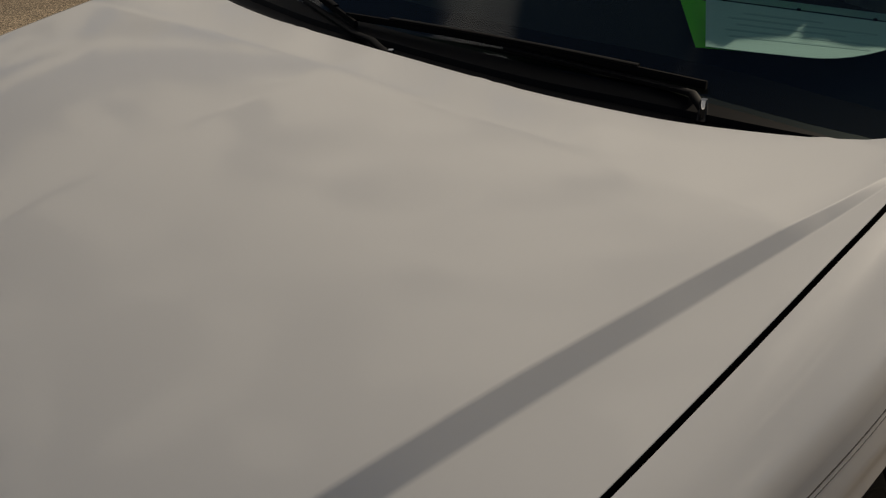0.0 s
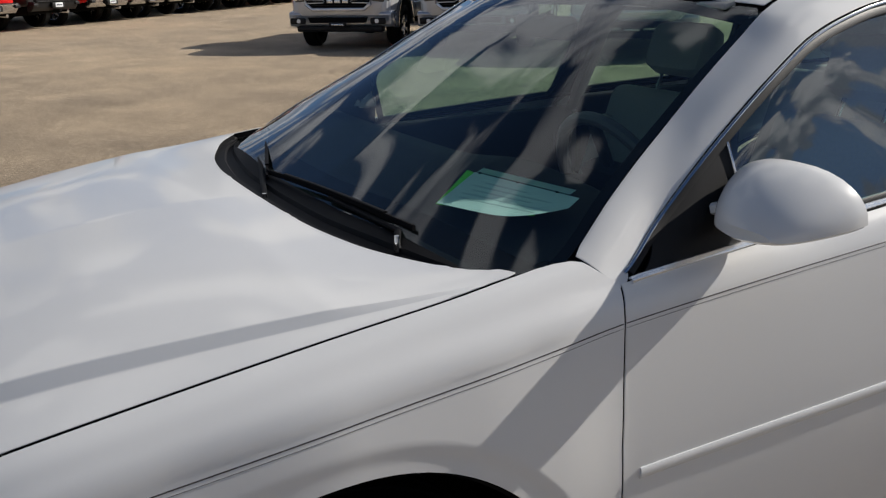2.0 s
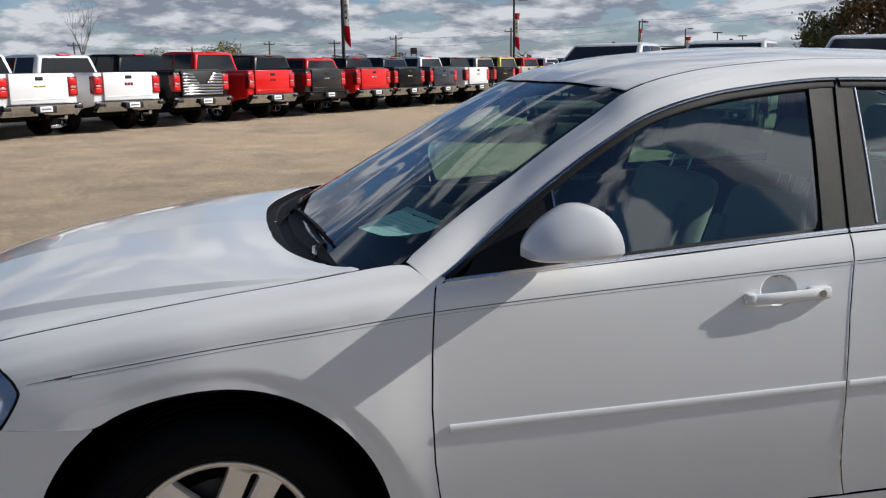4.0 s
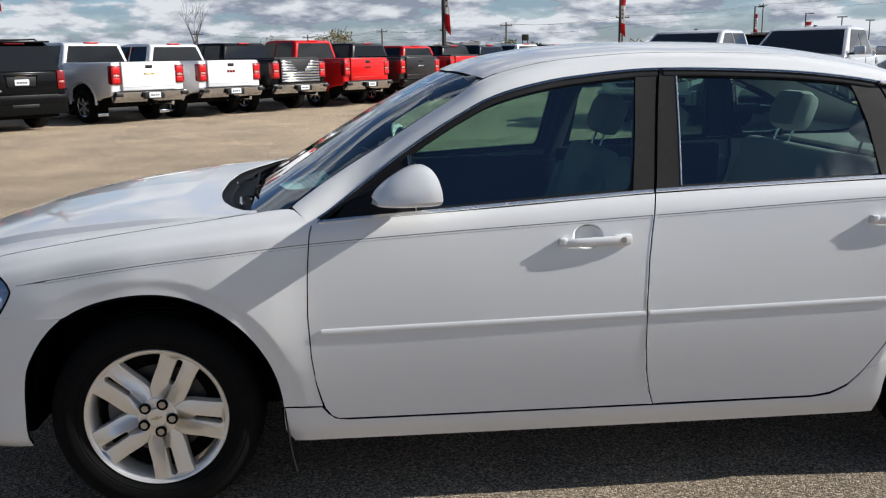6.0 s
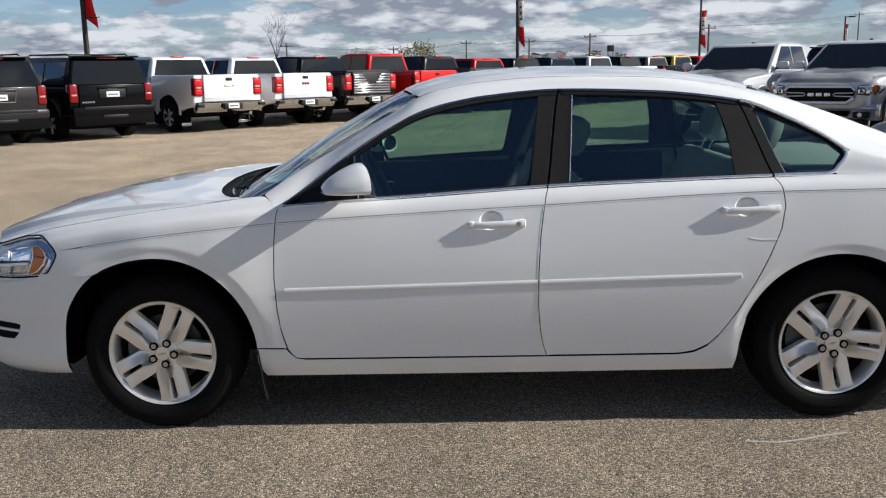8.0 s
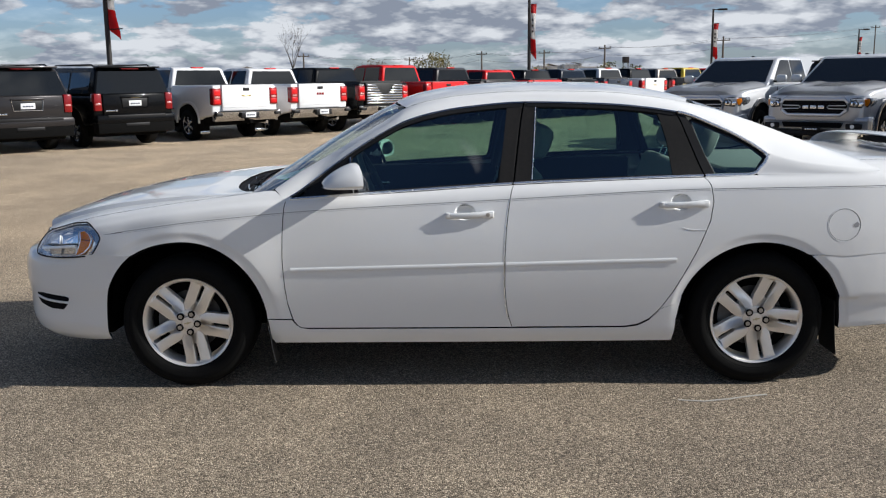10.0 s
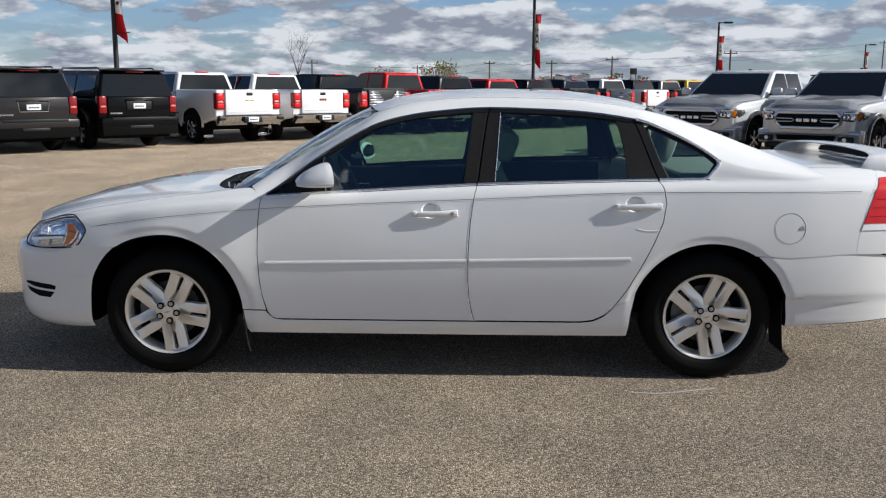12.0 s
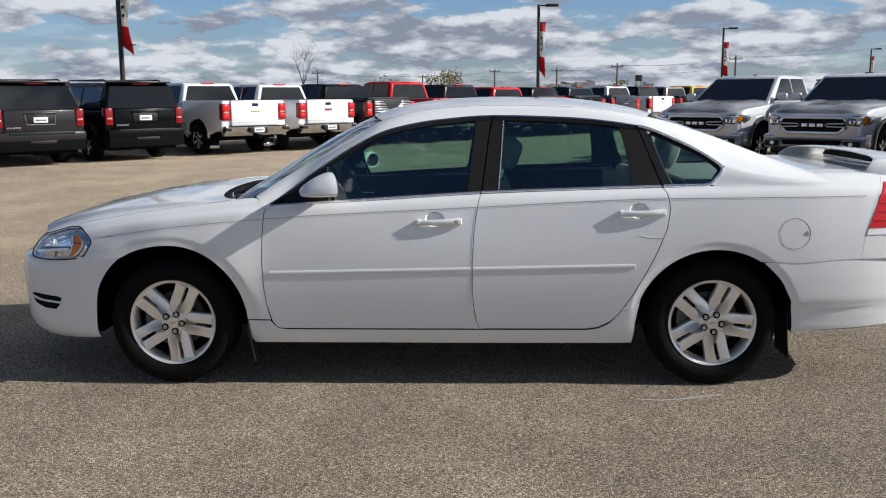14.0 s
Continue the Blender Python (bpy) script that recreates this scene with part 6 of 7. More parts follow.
def pane(name, pts, parent, material=DARK_GLASS, label="dark tinted window"):
    bm = bmesh.new()
    f = bm.faces.new([bm.verts.new(p) for p in pts])
    bm.normal_update()
    r = bmesh.ops.extrude_face_region(bm, geom=[f])
    bmesh.ops.translate(bm, vec=-f.normal * 0.006, verts=[g for g in r["geom"] if isinstance(g, bmesh.types.BMVert)])
    bmesh.ops.recalc_face_normals(bm, faces=bm.faces)
    return put(name, from_bm(name, bm, material, False), parent, label)


def wheels_for(t, ys, hw):
    for y in ys:
        for sx in (-1, 1):
            w = put("wheel", TR_ME, t, "silver truck wheel")
            w.matrix_local = Matrix.Translation((sx * hw, y, 0.402)) @ Matrix.Rotation(radians(-90 if sx > 0 else 90), 4, "Z") @ Matrix.Rotation(radians(180), 4, "Z")
            put("tyre", TT_ME, w, "black truck tyre")
            for i in range(6):
                put("spoke", TS_ME, w).matrix_local = Matrix.Rotation(radians(60 * i), 4, "Y")


def bars(parent, y, x0, x1, z, h, material, n=3):
    """Unreadable lettering: a row of short blocks."""
    w = (x1 - x0) / n
    for i in range(n):
        part("letter_bar", boxed(x0 + i * w + w * 0.12, x0 + (i + 1) * w - w * 0.12, y - 0.006, y + 0.004, z - h / 2, z + h / 2, 0.003), material, parent)


def pickup(label, paint, gate=None, cab=2.05, roof=1.885, cover=False, lift=0.0, bumper=SILVER, front=False, flaps=False, badge="plain"):
    P = PAINTS[paint]
    t = put("pickup_truck", None, label=label, category="pickup truck")
    body = ([(0.03, 0.66), (0.0, 1.36), (0.03, 1.405), (cab - 0.05, 1.41), (cab, 1.30), (4.25, 1.285), (4.45, 1.255), (5.35, 1.19), (5.62, 1.12), (5.72, 1.0), (5.74, 0.62), (5.60, 0.52)]
            + arch_pts(4.78, 0.44, 0.50, 0.52) + [(4.2, 0.50), (1.80, 0.50)] + arch_pts(1.22, 0.44, 0.50, 0.52) + [(0.6, 0.58)])
    bm = prism(body, -1.0, 1.0, "yz", 0.045, 3)
    for v in bm.verts:      # flanks bow out at mid height, nose narrows in plan
        v.co.x *= 1 - 0.05 * max(0, (v.co.z - 0.95) / 0.45) ** 2 - 0.03 * max(0, (0.8 - v.co.z) / 0.3) ** 2
        if v.co.y > 5.0:
            v.co.x *= 1 - 0.09 * ((v.co.y - 5.0) / 0.75) ** 2
    part("body", bm, P, t)
    part("underbody", boxed(-0.86, 0.86, 0.15, 5.5, 0.42, 0.62, 0.02), LINER, t, "black chassis and underside")
    for y in (1.22, 4.78):
        part("wheel_well", boxed(-0.985, 0.985, y - 0.49, y + 0.49, 0.50, 0.93, 0.10), LINER, t)
    for y in (1.22, 4.78):
        sq = lambda r, n: [(y + r * math.copysign(abs(math.cos(a)) ** 0.72, math.cos(a)), 0.44 + r * abs(math.sin(a)) ** 0.72) for a in np.linspace(0, math.pi, n)]
        for sx in (-1, 1):
            if not (front and y > 3):
                part("arch_lip", prism(sq(0.565, 19) + sq(0.515, 19)[::-1], sx * 0.955, sx * 1.004, "yz", 0.008, 1), P, t)
    # cab
    cabp = [(cab + 0.02, 1.28), (cab + 0.13, roof - 0.07), (cab + 0.26, roof - 0.012), (3.2, roof), (3.50, roof - 0.035), (4.38, 1.27)]
    bm = taper(prism(cabp, -0.93, 0.93, "yz", 0.06, 4), 1.30, roof, 0.80)
    c = part("cab", bm, P, t)
    hw = lambda z: 0.93 * (1 - 0.20 * min(1, max(0, (z - 1.30) / (roof - 1.30))))
    yb = lambda z: cab + 0.02 + 0.11 * (z - 1.28) / (roof - 0.07 - 1.28)
    yf = lambda z: 3.50 + 0.88 * (roof - 0.035 - z) / (roof - 0.035 - 1.27)
    za, zb = 1.385, roof - 0.10
    pane("rear_window", [(-hw(za) + 0.10, yb(za) - 0.004, za), (hw(za) - 0.10, yb(za) - 0.004, za), (hw(zb) - 0.12, yb(zb) - 0.004, zb), (-hw(zb) + 0.12, yb(zb) - 0.004, zb)], c)
    part("brake_light", boxed(-0.18, 0.18, cab + 0.16, cab + 0.26, roof - 0.040, roof - 0.008, 0.008), RED_LENS, c, "red high brake light")
    za, zb = 1.335, roof - 0.085
    for sx in (-1, 1):
        for y0, y1, y2, y3 in ((cab + 0.20, cab + 0.92, cab + 0.92, cab + 0.26), (cab + 0.98, yf(za) - 0.22, yf(zb) - 0.12, cab + 0.98)):
            q = [(sx * (hw(za) + 0.003), y0, za), (sx * (hw(za) + 0.003), y1, za), (sx * (hw(zb) + 0.003), y2, zb), (sx * (hw(zb) + 0.003), y3, zb)]
            pane("side_window", q if sx > 0 else q[::-1], c)
        part("mirror", boxed(min(sx * 0.98, sx * 1.20), max(sx * 0.98, sx * 1.20), 3.98, 4.08, 1.34, 1.50, 0.04), BLACK_TRIM if paint not in ("white", "silver") else P, t, "towing door mirror")
        part("mirror_stalk", boxed(min(sx * 0.88, sx * 1.0), max(sx * 0.88, sx * 1.0), 4.0, 4.05, 1.34, 1.38, 0.01), BLACK_TRIM, t)
        part("door_handle", boxed(min(sx * 0.985, sx * 1.005), max(sx * 0.985, sx * 1.005), cab + 0.72, cab + 0.88, 1.13, 1.165, 0.008), CHROME if paint != "white" else P, t)
    za = 1.30 if not front else 1.345
    pane("windscreen", [(hw(za) - 0.08, yf(za) + 0.006, za), (-hw(za) + 0.08, yf(za) + 0.006, za), (-hw(zb) + 0.08, yf(zb) + 0.006, zb), (hw(zb) - 0.08, yf(zb) + 0.006, zb)], c, TRUCK_SCREEN, "dark windscreen mirroring the sky")
    # shut lines of the doors and the gap between cab and bed
    bow = lambda z: 1 - 0.05 * max(0, (z - 0.95) / 0.45) ** 2 - 0.03 * max(0, (0.8 - z) / 0.3) ** 2
    for sx in (-1, 1):
        for y, z1 in ((cab - 0.03, 1.36), (cab + 0.10, 1.27), (cab + 0.95, 1.27), (cab + 1.95, 1.25)):
            part("shut_line", tube([(sx * (bow(z) - 0.001), y + 0.02 * math.sin(3 * z), z) for z in np.linspace(0.58, z1, 7)], 0.007, 6), DARK, t)
        part("side_crease", tube([(sx * (bow(0.80) + 0.001), y, 0.80) for y in np.linspace(1.85, 4.15, 6)], 0.012, 6), P if paint != "white" else BLACK_TRIM, t)
    # load bed
    part("bed_well" if not cover else "bed_cover", boxed(-0.80, 0.80, 0.10, cab - 0.10, 1.39, 1.416 if not cover else 1.455, 0.01), BED_BLACK, t, "black cover over the load bed")
    # tailgate, lamps, bumper
    g = part("tailgate", boxed(-0.72, 0.72, -0.045, 0.05, 0.76, 1.405, 0.018), P if gate is None else BLACK_TRIM, t, "" if gate is None else "aftermarket slatted silver tailgate with a notched top")
    if gate is None:
        part("tailgate_handle", boxed(-0.095, 0.095, -0.058, -0.03, 1.255, 1.335, 0.012), BLACK_TRIM, g, "black tailgate handle")
        if badge == "red":
            bars(g, -0.050, -0.13, 0.13, 1.135, 0.062, TRUCK_RED, 3)
        else:
            part("emblem", boxed(-0.14, 0.14, -0.056, -0.04, 1.115, 1.155, 0.01), GOLD if paint in ("white", "black") else CHROME, g, "plain badge")
        part("gate_crease", boxed(-0.70, 0.70, -0.055, -0.03, 0.84, 0.865, 0.008), P, g)
    else:
        for k in range(8):
            z = 0.80 + 0.072 * k
            half = 0.70
            for x0, x1 in (((-half, half),) if z < 1.08 else ((-half, -0.14 - (z - 1.08) * 0.9), (0.14 + (z - 1.08) * 0.9, half))):
                part("slat", boxed(x0, x1, -0.075, -0.04, z, z + 0.045, 0.008), SILVER, g)
    for sx in (-1, 1):
        x0, x1 = (0.735, 0.985) if sx > 0 else (-0.985, -0.735)
        l = part("tail_lamp", boxed(x0, x1, -0.03, 0.14, 0.90, 1.33, 0.025), TRUCK_RED, t, "tall red tail lamp")
        for z0, z1 in ((1.145, 1.29), (0.94, 1.055)):
            part("lamp_bulb_cell", boxed(x0 + 0.035, x1 - 0.035, -0.037, 0.0, z0, z1, 0.012), RED_LENS, l, "bright red lamp cell")
        part("lamp_insert", boxed(x0 + 0.05, x1 - 0.05, -0.036, 0.0, 1.075, 1.125, 0.006), PALE_LENS, l, "pale reversing lens")
    bm = prism([(0.02, 0.50), (-0.09, 0.50), (-0.165, 0.585), (-0.190, 0.665), (-0.205, 0.738), (-0.19, 0.752), (0.02, 0.752)], -0.955, 0.955, "yz", 0.012, 2)
    for v in bm.verts:      # its ends sweep forward
        v.co.y += 0.10 * max(0, abs(v.co.x) - 0.80) ** 2 / 0.0324
    b = part("bumper", bm, bumper, t, "bright steel rear bumper" if bumper is SILVER else "dark rear bumper")
    part("bumper_step", boxed(-0.90, 0.90, -0.195, -0.04, 0.740, 0.757, 0.005), BLACK_TRIM, b)
    part("plate_recess", boxed(-0.27, 0.27, -0.210, -0.12, 0.560, 0.712, 0.02), BLACK_TRIM, b, "black recess round the plate")
    pl = part("dealer_plate", boxed(-0.155, 0.155, -0.214, -0.20, 0.585, 0.705, 0.004), PLATE, b, "white dealer plate")
    bars(pl, -0.214, -0.12, 0.12, 0.645, 0.035, PLATE_INK, 4)
    for sx in (-1, 1):
        part("bumper_corner", boxed(min(sx * 0.80, sx * 0.985), max(sx * 0.80, sx * 0.985), -0.17, -0.02, 0.63, 0.71, 0.015), BLACK_TRIM, b, "black corner step")
    part("tow_hitch", boxed(-0.05, 0.05, -0.24, 0.1, 0.44, 0.53, 0.01), LINER, t)
    part("exhaust", cyl((0.62, -0.02, 0.44), (0.62, 0.5, 0.46), 0.045, 14), SILVER, t)
    part("rear_axle", cyl((-0.8, 1.22, 0.40), (0.8, 1.22, 0.40), 0.07, 12), LINER, t)
    if flaps:
        for sx in (-1, 1):
            f = part("mud_flap", boxed(sx * 0.84 - 0.15, sx * 0.84 + 0.15, 0.66, 0.675, 0.16, 0.52, 0.004), LINER, t, "black mud flap")
            part("flap_weight", boxed(sx * 0.84 - 0.14, sx * 0.84 + 0.14, 0.645, 0.662, 0.17, 0.245, 0.006), SILVER, f, "bright steel strip along the flap")
    if front:
        front_end(t, P)
    wheels_for(t, (1.22, 4.78), 0.985)
    return t


TRUCK_CHROME = mat("bright_truck_chrome", (0.66, 0.68, 0.72), 0.22, metal=0.55, coat=0.5, rvar=0.05, scale=20)
BADGE = mat("pale_badge_letters", (0.70, 0.71, 0.73), 0.25, metal=0.8)
SMOKE = mat("smoky_lamp_lens", (0.05, 0.052, 0.056), 0.12, coat=0.8)


def front_end(t, P):
    """The face of a full-size pickup: a black grille in a broad bright frame between two angular lamps."""
    plan = [(x, 5.775 - 0.35 * max(0, abs(x) - 0.70) - 0.9 * max(0, abs(x) - 0.90)) for x in np.linspace(-0.97, 0.97, 25)]
    part("front_fascia", prism(plan + [(0.90, 5.30), (-0.90, 5.30)], 0.62, 1.11, "xy", 0.02), P, t)
    # bonnet: a sunk middle between two raised flanks, rolled over at the nose
    bm = bmesh.new()
    rows = []
    for y in np.linspace(4.30, 5.76, 19):
        k = (y - 4.30) / 1.46
        w = 0.90 - 0.10 * k ** 3
        z0 = 1.335 - 0.085 * k - 1.1 * max(0, k - 0.82) ** 1.6
        rows.append([bm.verts.new((w * u, y - 0.05 * u * u * k, z0 + 0.034 * (1 / (1 + math.exp(-(abs(u) - 0.44) / 0.035))) * min(1, 5 * (1 - k) + 0.1) - 0.10 * abs(u) ** 7)) for u in np.linspace(-1, 1, 41)])
    for a, b in zip(rows[:-1], rows[1:]):
        for i in range(40):
            bm.faces.new((a[i], a[i + 1], b[i + 1], b[i]))
    bmesh.ops.solidify(bm, geom=list(bm.faces), thickness=0.03)
    bmesh.ops.recalc_face_normals(bm, faces=bm.faces)
    part("bonnet", bm, P, t)
    part("bonnet_lip", tube([(x, 5.795 - 0.07 * (x / 0.7) ** 2, 1.085 - 0.02 * (x / 0.7) ** 2) for x in np.linspace(-0.68, 0.68, 15)], 0, square=(0.05, 0.055)), TRUCK_CHROME, t, "chrome lip over the grille")
    gpoly = [(-0.62, 0.83), (-0.50, 0.735), (0.50, 0.735), (0.62, 0.83), (0.64, 0.96), (0.57, 1.035), (-0.57, 1.035), (-0.64, 0.96)]
    g = part("grille", prism(gpoly, 5.75, 5.80, "xz", 0.01), DARK, t, "black grille in a bright frame")
    part("grille_frame", tube([(x, 5.812, z) for x, z in gpoly + gpoly[:1]], 0, square=(0.040, 0.060)), TRUCK_CHROME, g, "broad chrome grille surround")
    for z in np.linspace(0.775, 0.995, 7):
        part("grille_mesh", boxed(-0.58, 0.58, 5.797, 5.806, z - 0.004, z + 0.004, 0.001), BLACK_TRIM, g)
    for sx in (-1, 1):
        loop = [(sx * 0.60, 0.918), (sx * 0.29, 0.912), (sx * 0.25, 0.885), (sx * 0.29, 0.858), (sx * 0.60, 0.852)]
        part("grille_bar", tube([(x, 5.818, z) for x, z in loop], 0, square=(0.022, 0.020)), TRUCK_CHROME, g, "chrome bracket across the grille")
    bars(g, 5.825, -0.225, 0.225, 0.885, 0.062, BADGE, 3)
    for sx in (-1, 1):
        m = Matrix.Scale(sx, 4, (1, 0, 0))

        def lamp_piece(name, poly, y0, y1, material, parent, label="", bevel=0.008):
            bm = prism(poly, y0, y1, "xz", bevel)
            for v in bm.verts:
                v.co.y -= 0.35 * max(0, v.co.x - 0.70) + 0.9 * max(0, v.co.x - 0.90) - 0.012
            bm.transform(m)
            bmesh.ops.recalc_face_normals(bm, faces=bm.faces)
            return part(name, bm, material, parent, label)

        l = lamp_piece("headlamp", [(0.655, 0.885), (0.665, 1.045), (0.80, 1.065), (0.975, 1.055), (0.992, 0.99), (0.95, 0.885), (0.84, 0.865)], 5.45, 5.785, SMOKE, t, "angular headlamp with bright reflectors behind a smoky lens", 0.012)
        lamp_piece("lamp_surround", [(0.675, 0.905), (0.685, 0.99), (0.755, 1.0), (0.80, 0.95), (0.78, 0.89)], 5.70, 5.797, LAMP_CHROME, l, "bright inner reflector", 0.02)
        lamp_piece("lamp_surround", [(0.80, 0.895), (0.825, 0.99), (0.88, 0.995), (0.905, 0.95), (0.89, 0.89)], 5.66, 5.797, LAMP_CHROME, l, "bright outer reflector", 0.02)
        lamp_piece("daylight_strip", [(0.69, 1.015), (0.69, 1.038), (0.90, 1.046), (0.90, 1.022)], 5.66, 5.796, BOWL, l, "pale strip along the lamp's top", 0.004)
        lamp_piece("indicator", [(0.915, 0.91), (0.90, 1.03), (0.965, 1.035), (0.975, 0.985), (0.945, 0.905)], 5.6, 5.797, AMBER, l, "amber indicator", 0.006)
        part("projector", cyl((sx * 0.735, 5.70, 0.948), (sx * 0.735, 5.803, 0.948), 0.030, 18), SMOKE, l)
        # flare over the front wheel, its dark colour standing in for shade round the arch
        ring = [(4.78 + r * math.cos(a), 0.44 + r * math.sin(a)) for r, aa in ((0.585, np.linspace(-0.1, math.pi + 0.1, 17)), (0.49, np.linspace(math.pi + 0.1, -0.1, 17))) for a in aa]
        part("wheel_flare", prism(ring, sx * 0.93, sx * 1.025, "yz", 0.012), SMOKE, t, "rounded wheel arch flare, coloured dark for the shade there")
        part("fog_recess", boxed(min(sx * 0.63, sx * 0.93), max(sx * 0.63, sx * 0.93), 5.83, 5.875, 0.475, 0.590, 0.025), BLACK_TRIM, t, "black recess round the fog lamp")
        part("fog_lamp", cyl((sx * 0.76, 5.85, 0.532), (sx * 0.76, 5.882, 0.532), 0.038, 18), BOWL, t, "round fog lamp")
    bm = prism([(5.50, 0.42), (5.78, 0.42), (5.855, 0.46), (5.865, 0.60), (5.885, 0.645), (5.86, 0.69), (5.70, 0.71), (5.50, 0.71)], -1.0, 1.0, "yz", 0.012, 2)
    for v in bm.verts:      # swept back at the ends
        v.co.y -= 0.13 * abs(v.co.x) ** 4
    b = part("front_bumper", bm, TRUCK_CHROME, t, "chrome front bumper")
    part("lower_grille", prism([(-0.58, 0.60), (-0.54, 0.50), (0.54, 0.50), (0.58, 0.60)], 5.82, 5.878, "xz", 0.008), DARK, b, "black lower grille")
    part("valance", boxed(-0.84, 0.84, 5.55, 5.80, 0.33, 0.44, 0.04), BLACK_TRIM, t)
    pl = part("plate_holder", boxed(-0.17, 0.17, 5.868, 5.888, 0.420, 0.515, 0.006), BLACK_TRIM, b, "black dealer plate")
    bars(pl, 5.888, -0.12, 0.12, 0.468, 0.03, BADGE, 5)
    part("roof_lamp", boxed(-0.03, 0.03, 3.05, 3.13, 1.885, 1.925, 0.01), BLACK_TRIM, t, "small black aerial fin")


def wagon(label, paint):
    P = PAINTS[paint]
    t = put("large_wagon", None, label=label, category="large SUV")
    R = 1.86
    body = ([(0.06, 0.56), (0.02, 1.02), (0.06, 1.22), (4.0, 1.24), (4.2, 1.20), (5.2, 1.12), (5.45, 1.0), (5.5, 0.6), (5.4, 0.50)]
            + arch_pts(4.55, 0.42, 0.48, 0.50) + [(4.0, 0.48), (1.7, 0.48)] + arch_pts(1.12, 0.42, 0.48, 0.50) + [(0.5, 0.50)])
    bm = prism(body, -1.0, 1.0, "yz", 0.07, 3)
    for v in bm.verts:
        v.co.x *= 1 - 0.05 * max(0, (v.co.z - 0.9) / 0.35) ** 2
    part("body", bm, P, t)
    part("underbody", boxed(-0.86, 0.86, 0.15, 5.3, 0.27, 0.58, 0.02), LINER, t)
    for y in (1.12, 4.55):
        part("wheel_well", boxed(-0.985, 0.985, y - 0.47, y + 0.47, 0.48, 0.88, 0.10), LINER, t)
    cabp = [(0.06, 1.20), (0.20, R - 0.10), (0.30, R - 0.02), (2.6, R + 0.01), (3.15, R - 0.03), (4.1, 1.22)]
    c = part("upper_body", taper(prism(cabp, -0.96, 0.96, "yz", 0.06, 4), 1.22, R, 0.82), P, t)
    hw = lambda z: 0.96 * (1 - 0.18 * min(1, max(0, (z - 1.22) / (R - 1.22))))
    yb = lambda z: 0.06 + 0.14 * (z - 1.20) / (R - 0.10 - 1.20)
    za, zb = 1.255, R - 0.10
    pane("rear_window", [(-hw(za) + 0.05, yb(za) - 0.006, za), (hw(za) - 0.05, yb(za) - 0.006, za), (hw(zb) - 0.06, yb(zb) - 0.006, zb), (-hw(zb) + 0.06, yb(zb) - 0.006, zb)], c, label="dark liftgate glass")
    part("brake_light", boxed(-0.22, 0.22, 0.13, 0.24, R - 0.055, R - 0.030, 0.006), TRUCK_RED, c, "red high brake light")
    part("roof_spoiler", boxed(-0.76, 0.76, 0.10, 0.40, R - 0.025, R + 0.012, 0.012), P, c)
    for sx in (-1, 1):
        za, zb = 1.265, R - 0.12
        for y0, y1 in ((0.35, 1.35), (1.42, 2.32), (2.39, 3.25)):
            q = [(sx * (hw(za) + 0.003), y0, za), (sx * (hw(za) + 0.003), y1 + (0.35 if y1 > 3 else 0), za), (sx * (hw(zb) + 0.003), y1 - (0.15 if y1 > 3 else 0), zb), (sx * (hw(zb) + 0.003), y0 + 0.03, zb)]
            pane("side_window", q if sx > 0 else q[::-1], c)
        part("roof_rail", tube([(sx * 0.70, 0.5, R + 0.01), (sx * 0.70, 0.6, R + 0.055), (sx * 0.70, 2.5, R + 0.065), (sx * 0.70, 2.65, R + 0.02)], 0.018, 8), BLACK_TRIM, t, "black roof rail")
        x0, x1 = (0.80, 0.985) if sx > 0 else (-0.985, -0.80)
        l = part("tail_lamp", boxed(x0, x1, 0.0, 0.20, 0.86, 1.26, 0.03), TRUCK_RED, t, "tall red tail lamp")
        part("lamp_insert", boxed(x0 + 0.03, x1 - 0.03, -0.008, 0.03, 1.0, 1.04, 0.006), PALE_LENS, l)
        part("mirror", boxed(min(sx * 0.98, sx * 1.14), max(sx * 0.98, sx * 1.14), 3.72, 3.82, 1.24, 1.40, 0.03), P, t)
    for y in (0.9, 2.2):
        part("cross_bar", boxed(-0.70, 0.70, y - 0.025, y + 0.025, R + 0.045, R + 0.065, 0.006), BLACK_TRIM, t)
    g = part("liftgate", boxed(-0.78, 0.78, -0.01, 0.10, 0.74, 1.235, 0.02), P, t)
    part("plate_recess", boxed(-0.32, 0.32, -0.016, 0.02, 0.94, 1.14, 0.012), BLACK_TRIM, g, "recess for the plate")
    pl = part("dealer_plate", boxed(-0.155, 0.155, -0.026, -0.01, 0.965, 1.085, 0.004), PLATE, g, "white dealer plate")
    bars(pl, -0.026, -0.12, 0.12, 1.02, 0.035, PLATE_INK, 4)
    part("emblem", boxed(-0.12, 0.12, -0.03, -0.008, 1.145, 1.185, 0.01), GOLD, g, "plain badge")
    part("recess_trim", tube([(-0.34, -0.020, 1.15), (-0.31, -0.020, 0.925), (0.31, -0.020, 0.925), (0.34, -0.020, 1.15)], 0, square=(0.014, 0.018)), CHROME if paint == "grey" else P, g, "strip round the plate recess")
    part("gate_strip", boxed(-0.36, 0.36, -0.034, -0.005, 1.150, 1.190, 0.010), P, g)
    bars(g, -0.012, -0.74, -0.44, 0.86, 0.035, CHROME, 5)
    b = part("bumper", boxed(-0.99, 0.99, -0.10, 0.14, 0.56, 0.77, 0.06), P, t)
    part("valance", boxed(-0.97, 0.97, -0.085, 0.20, 0.34, 0.60, 0.05), LINER, t, "black lower valance")
    part("bumper_pad", boxed(-0.72, 0.72, -0.108, -0.04, 0.70, 0.765, 0.01), BLACK_TRIM, b)
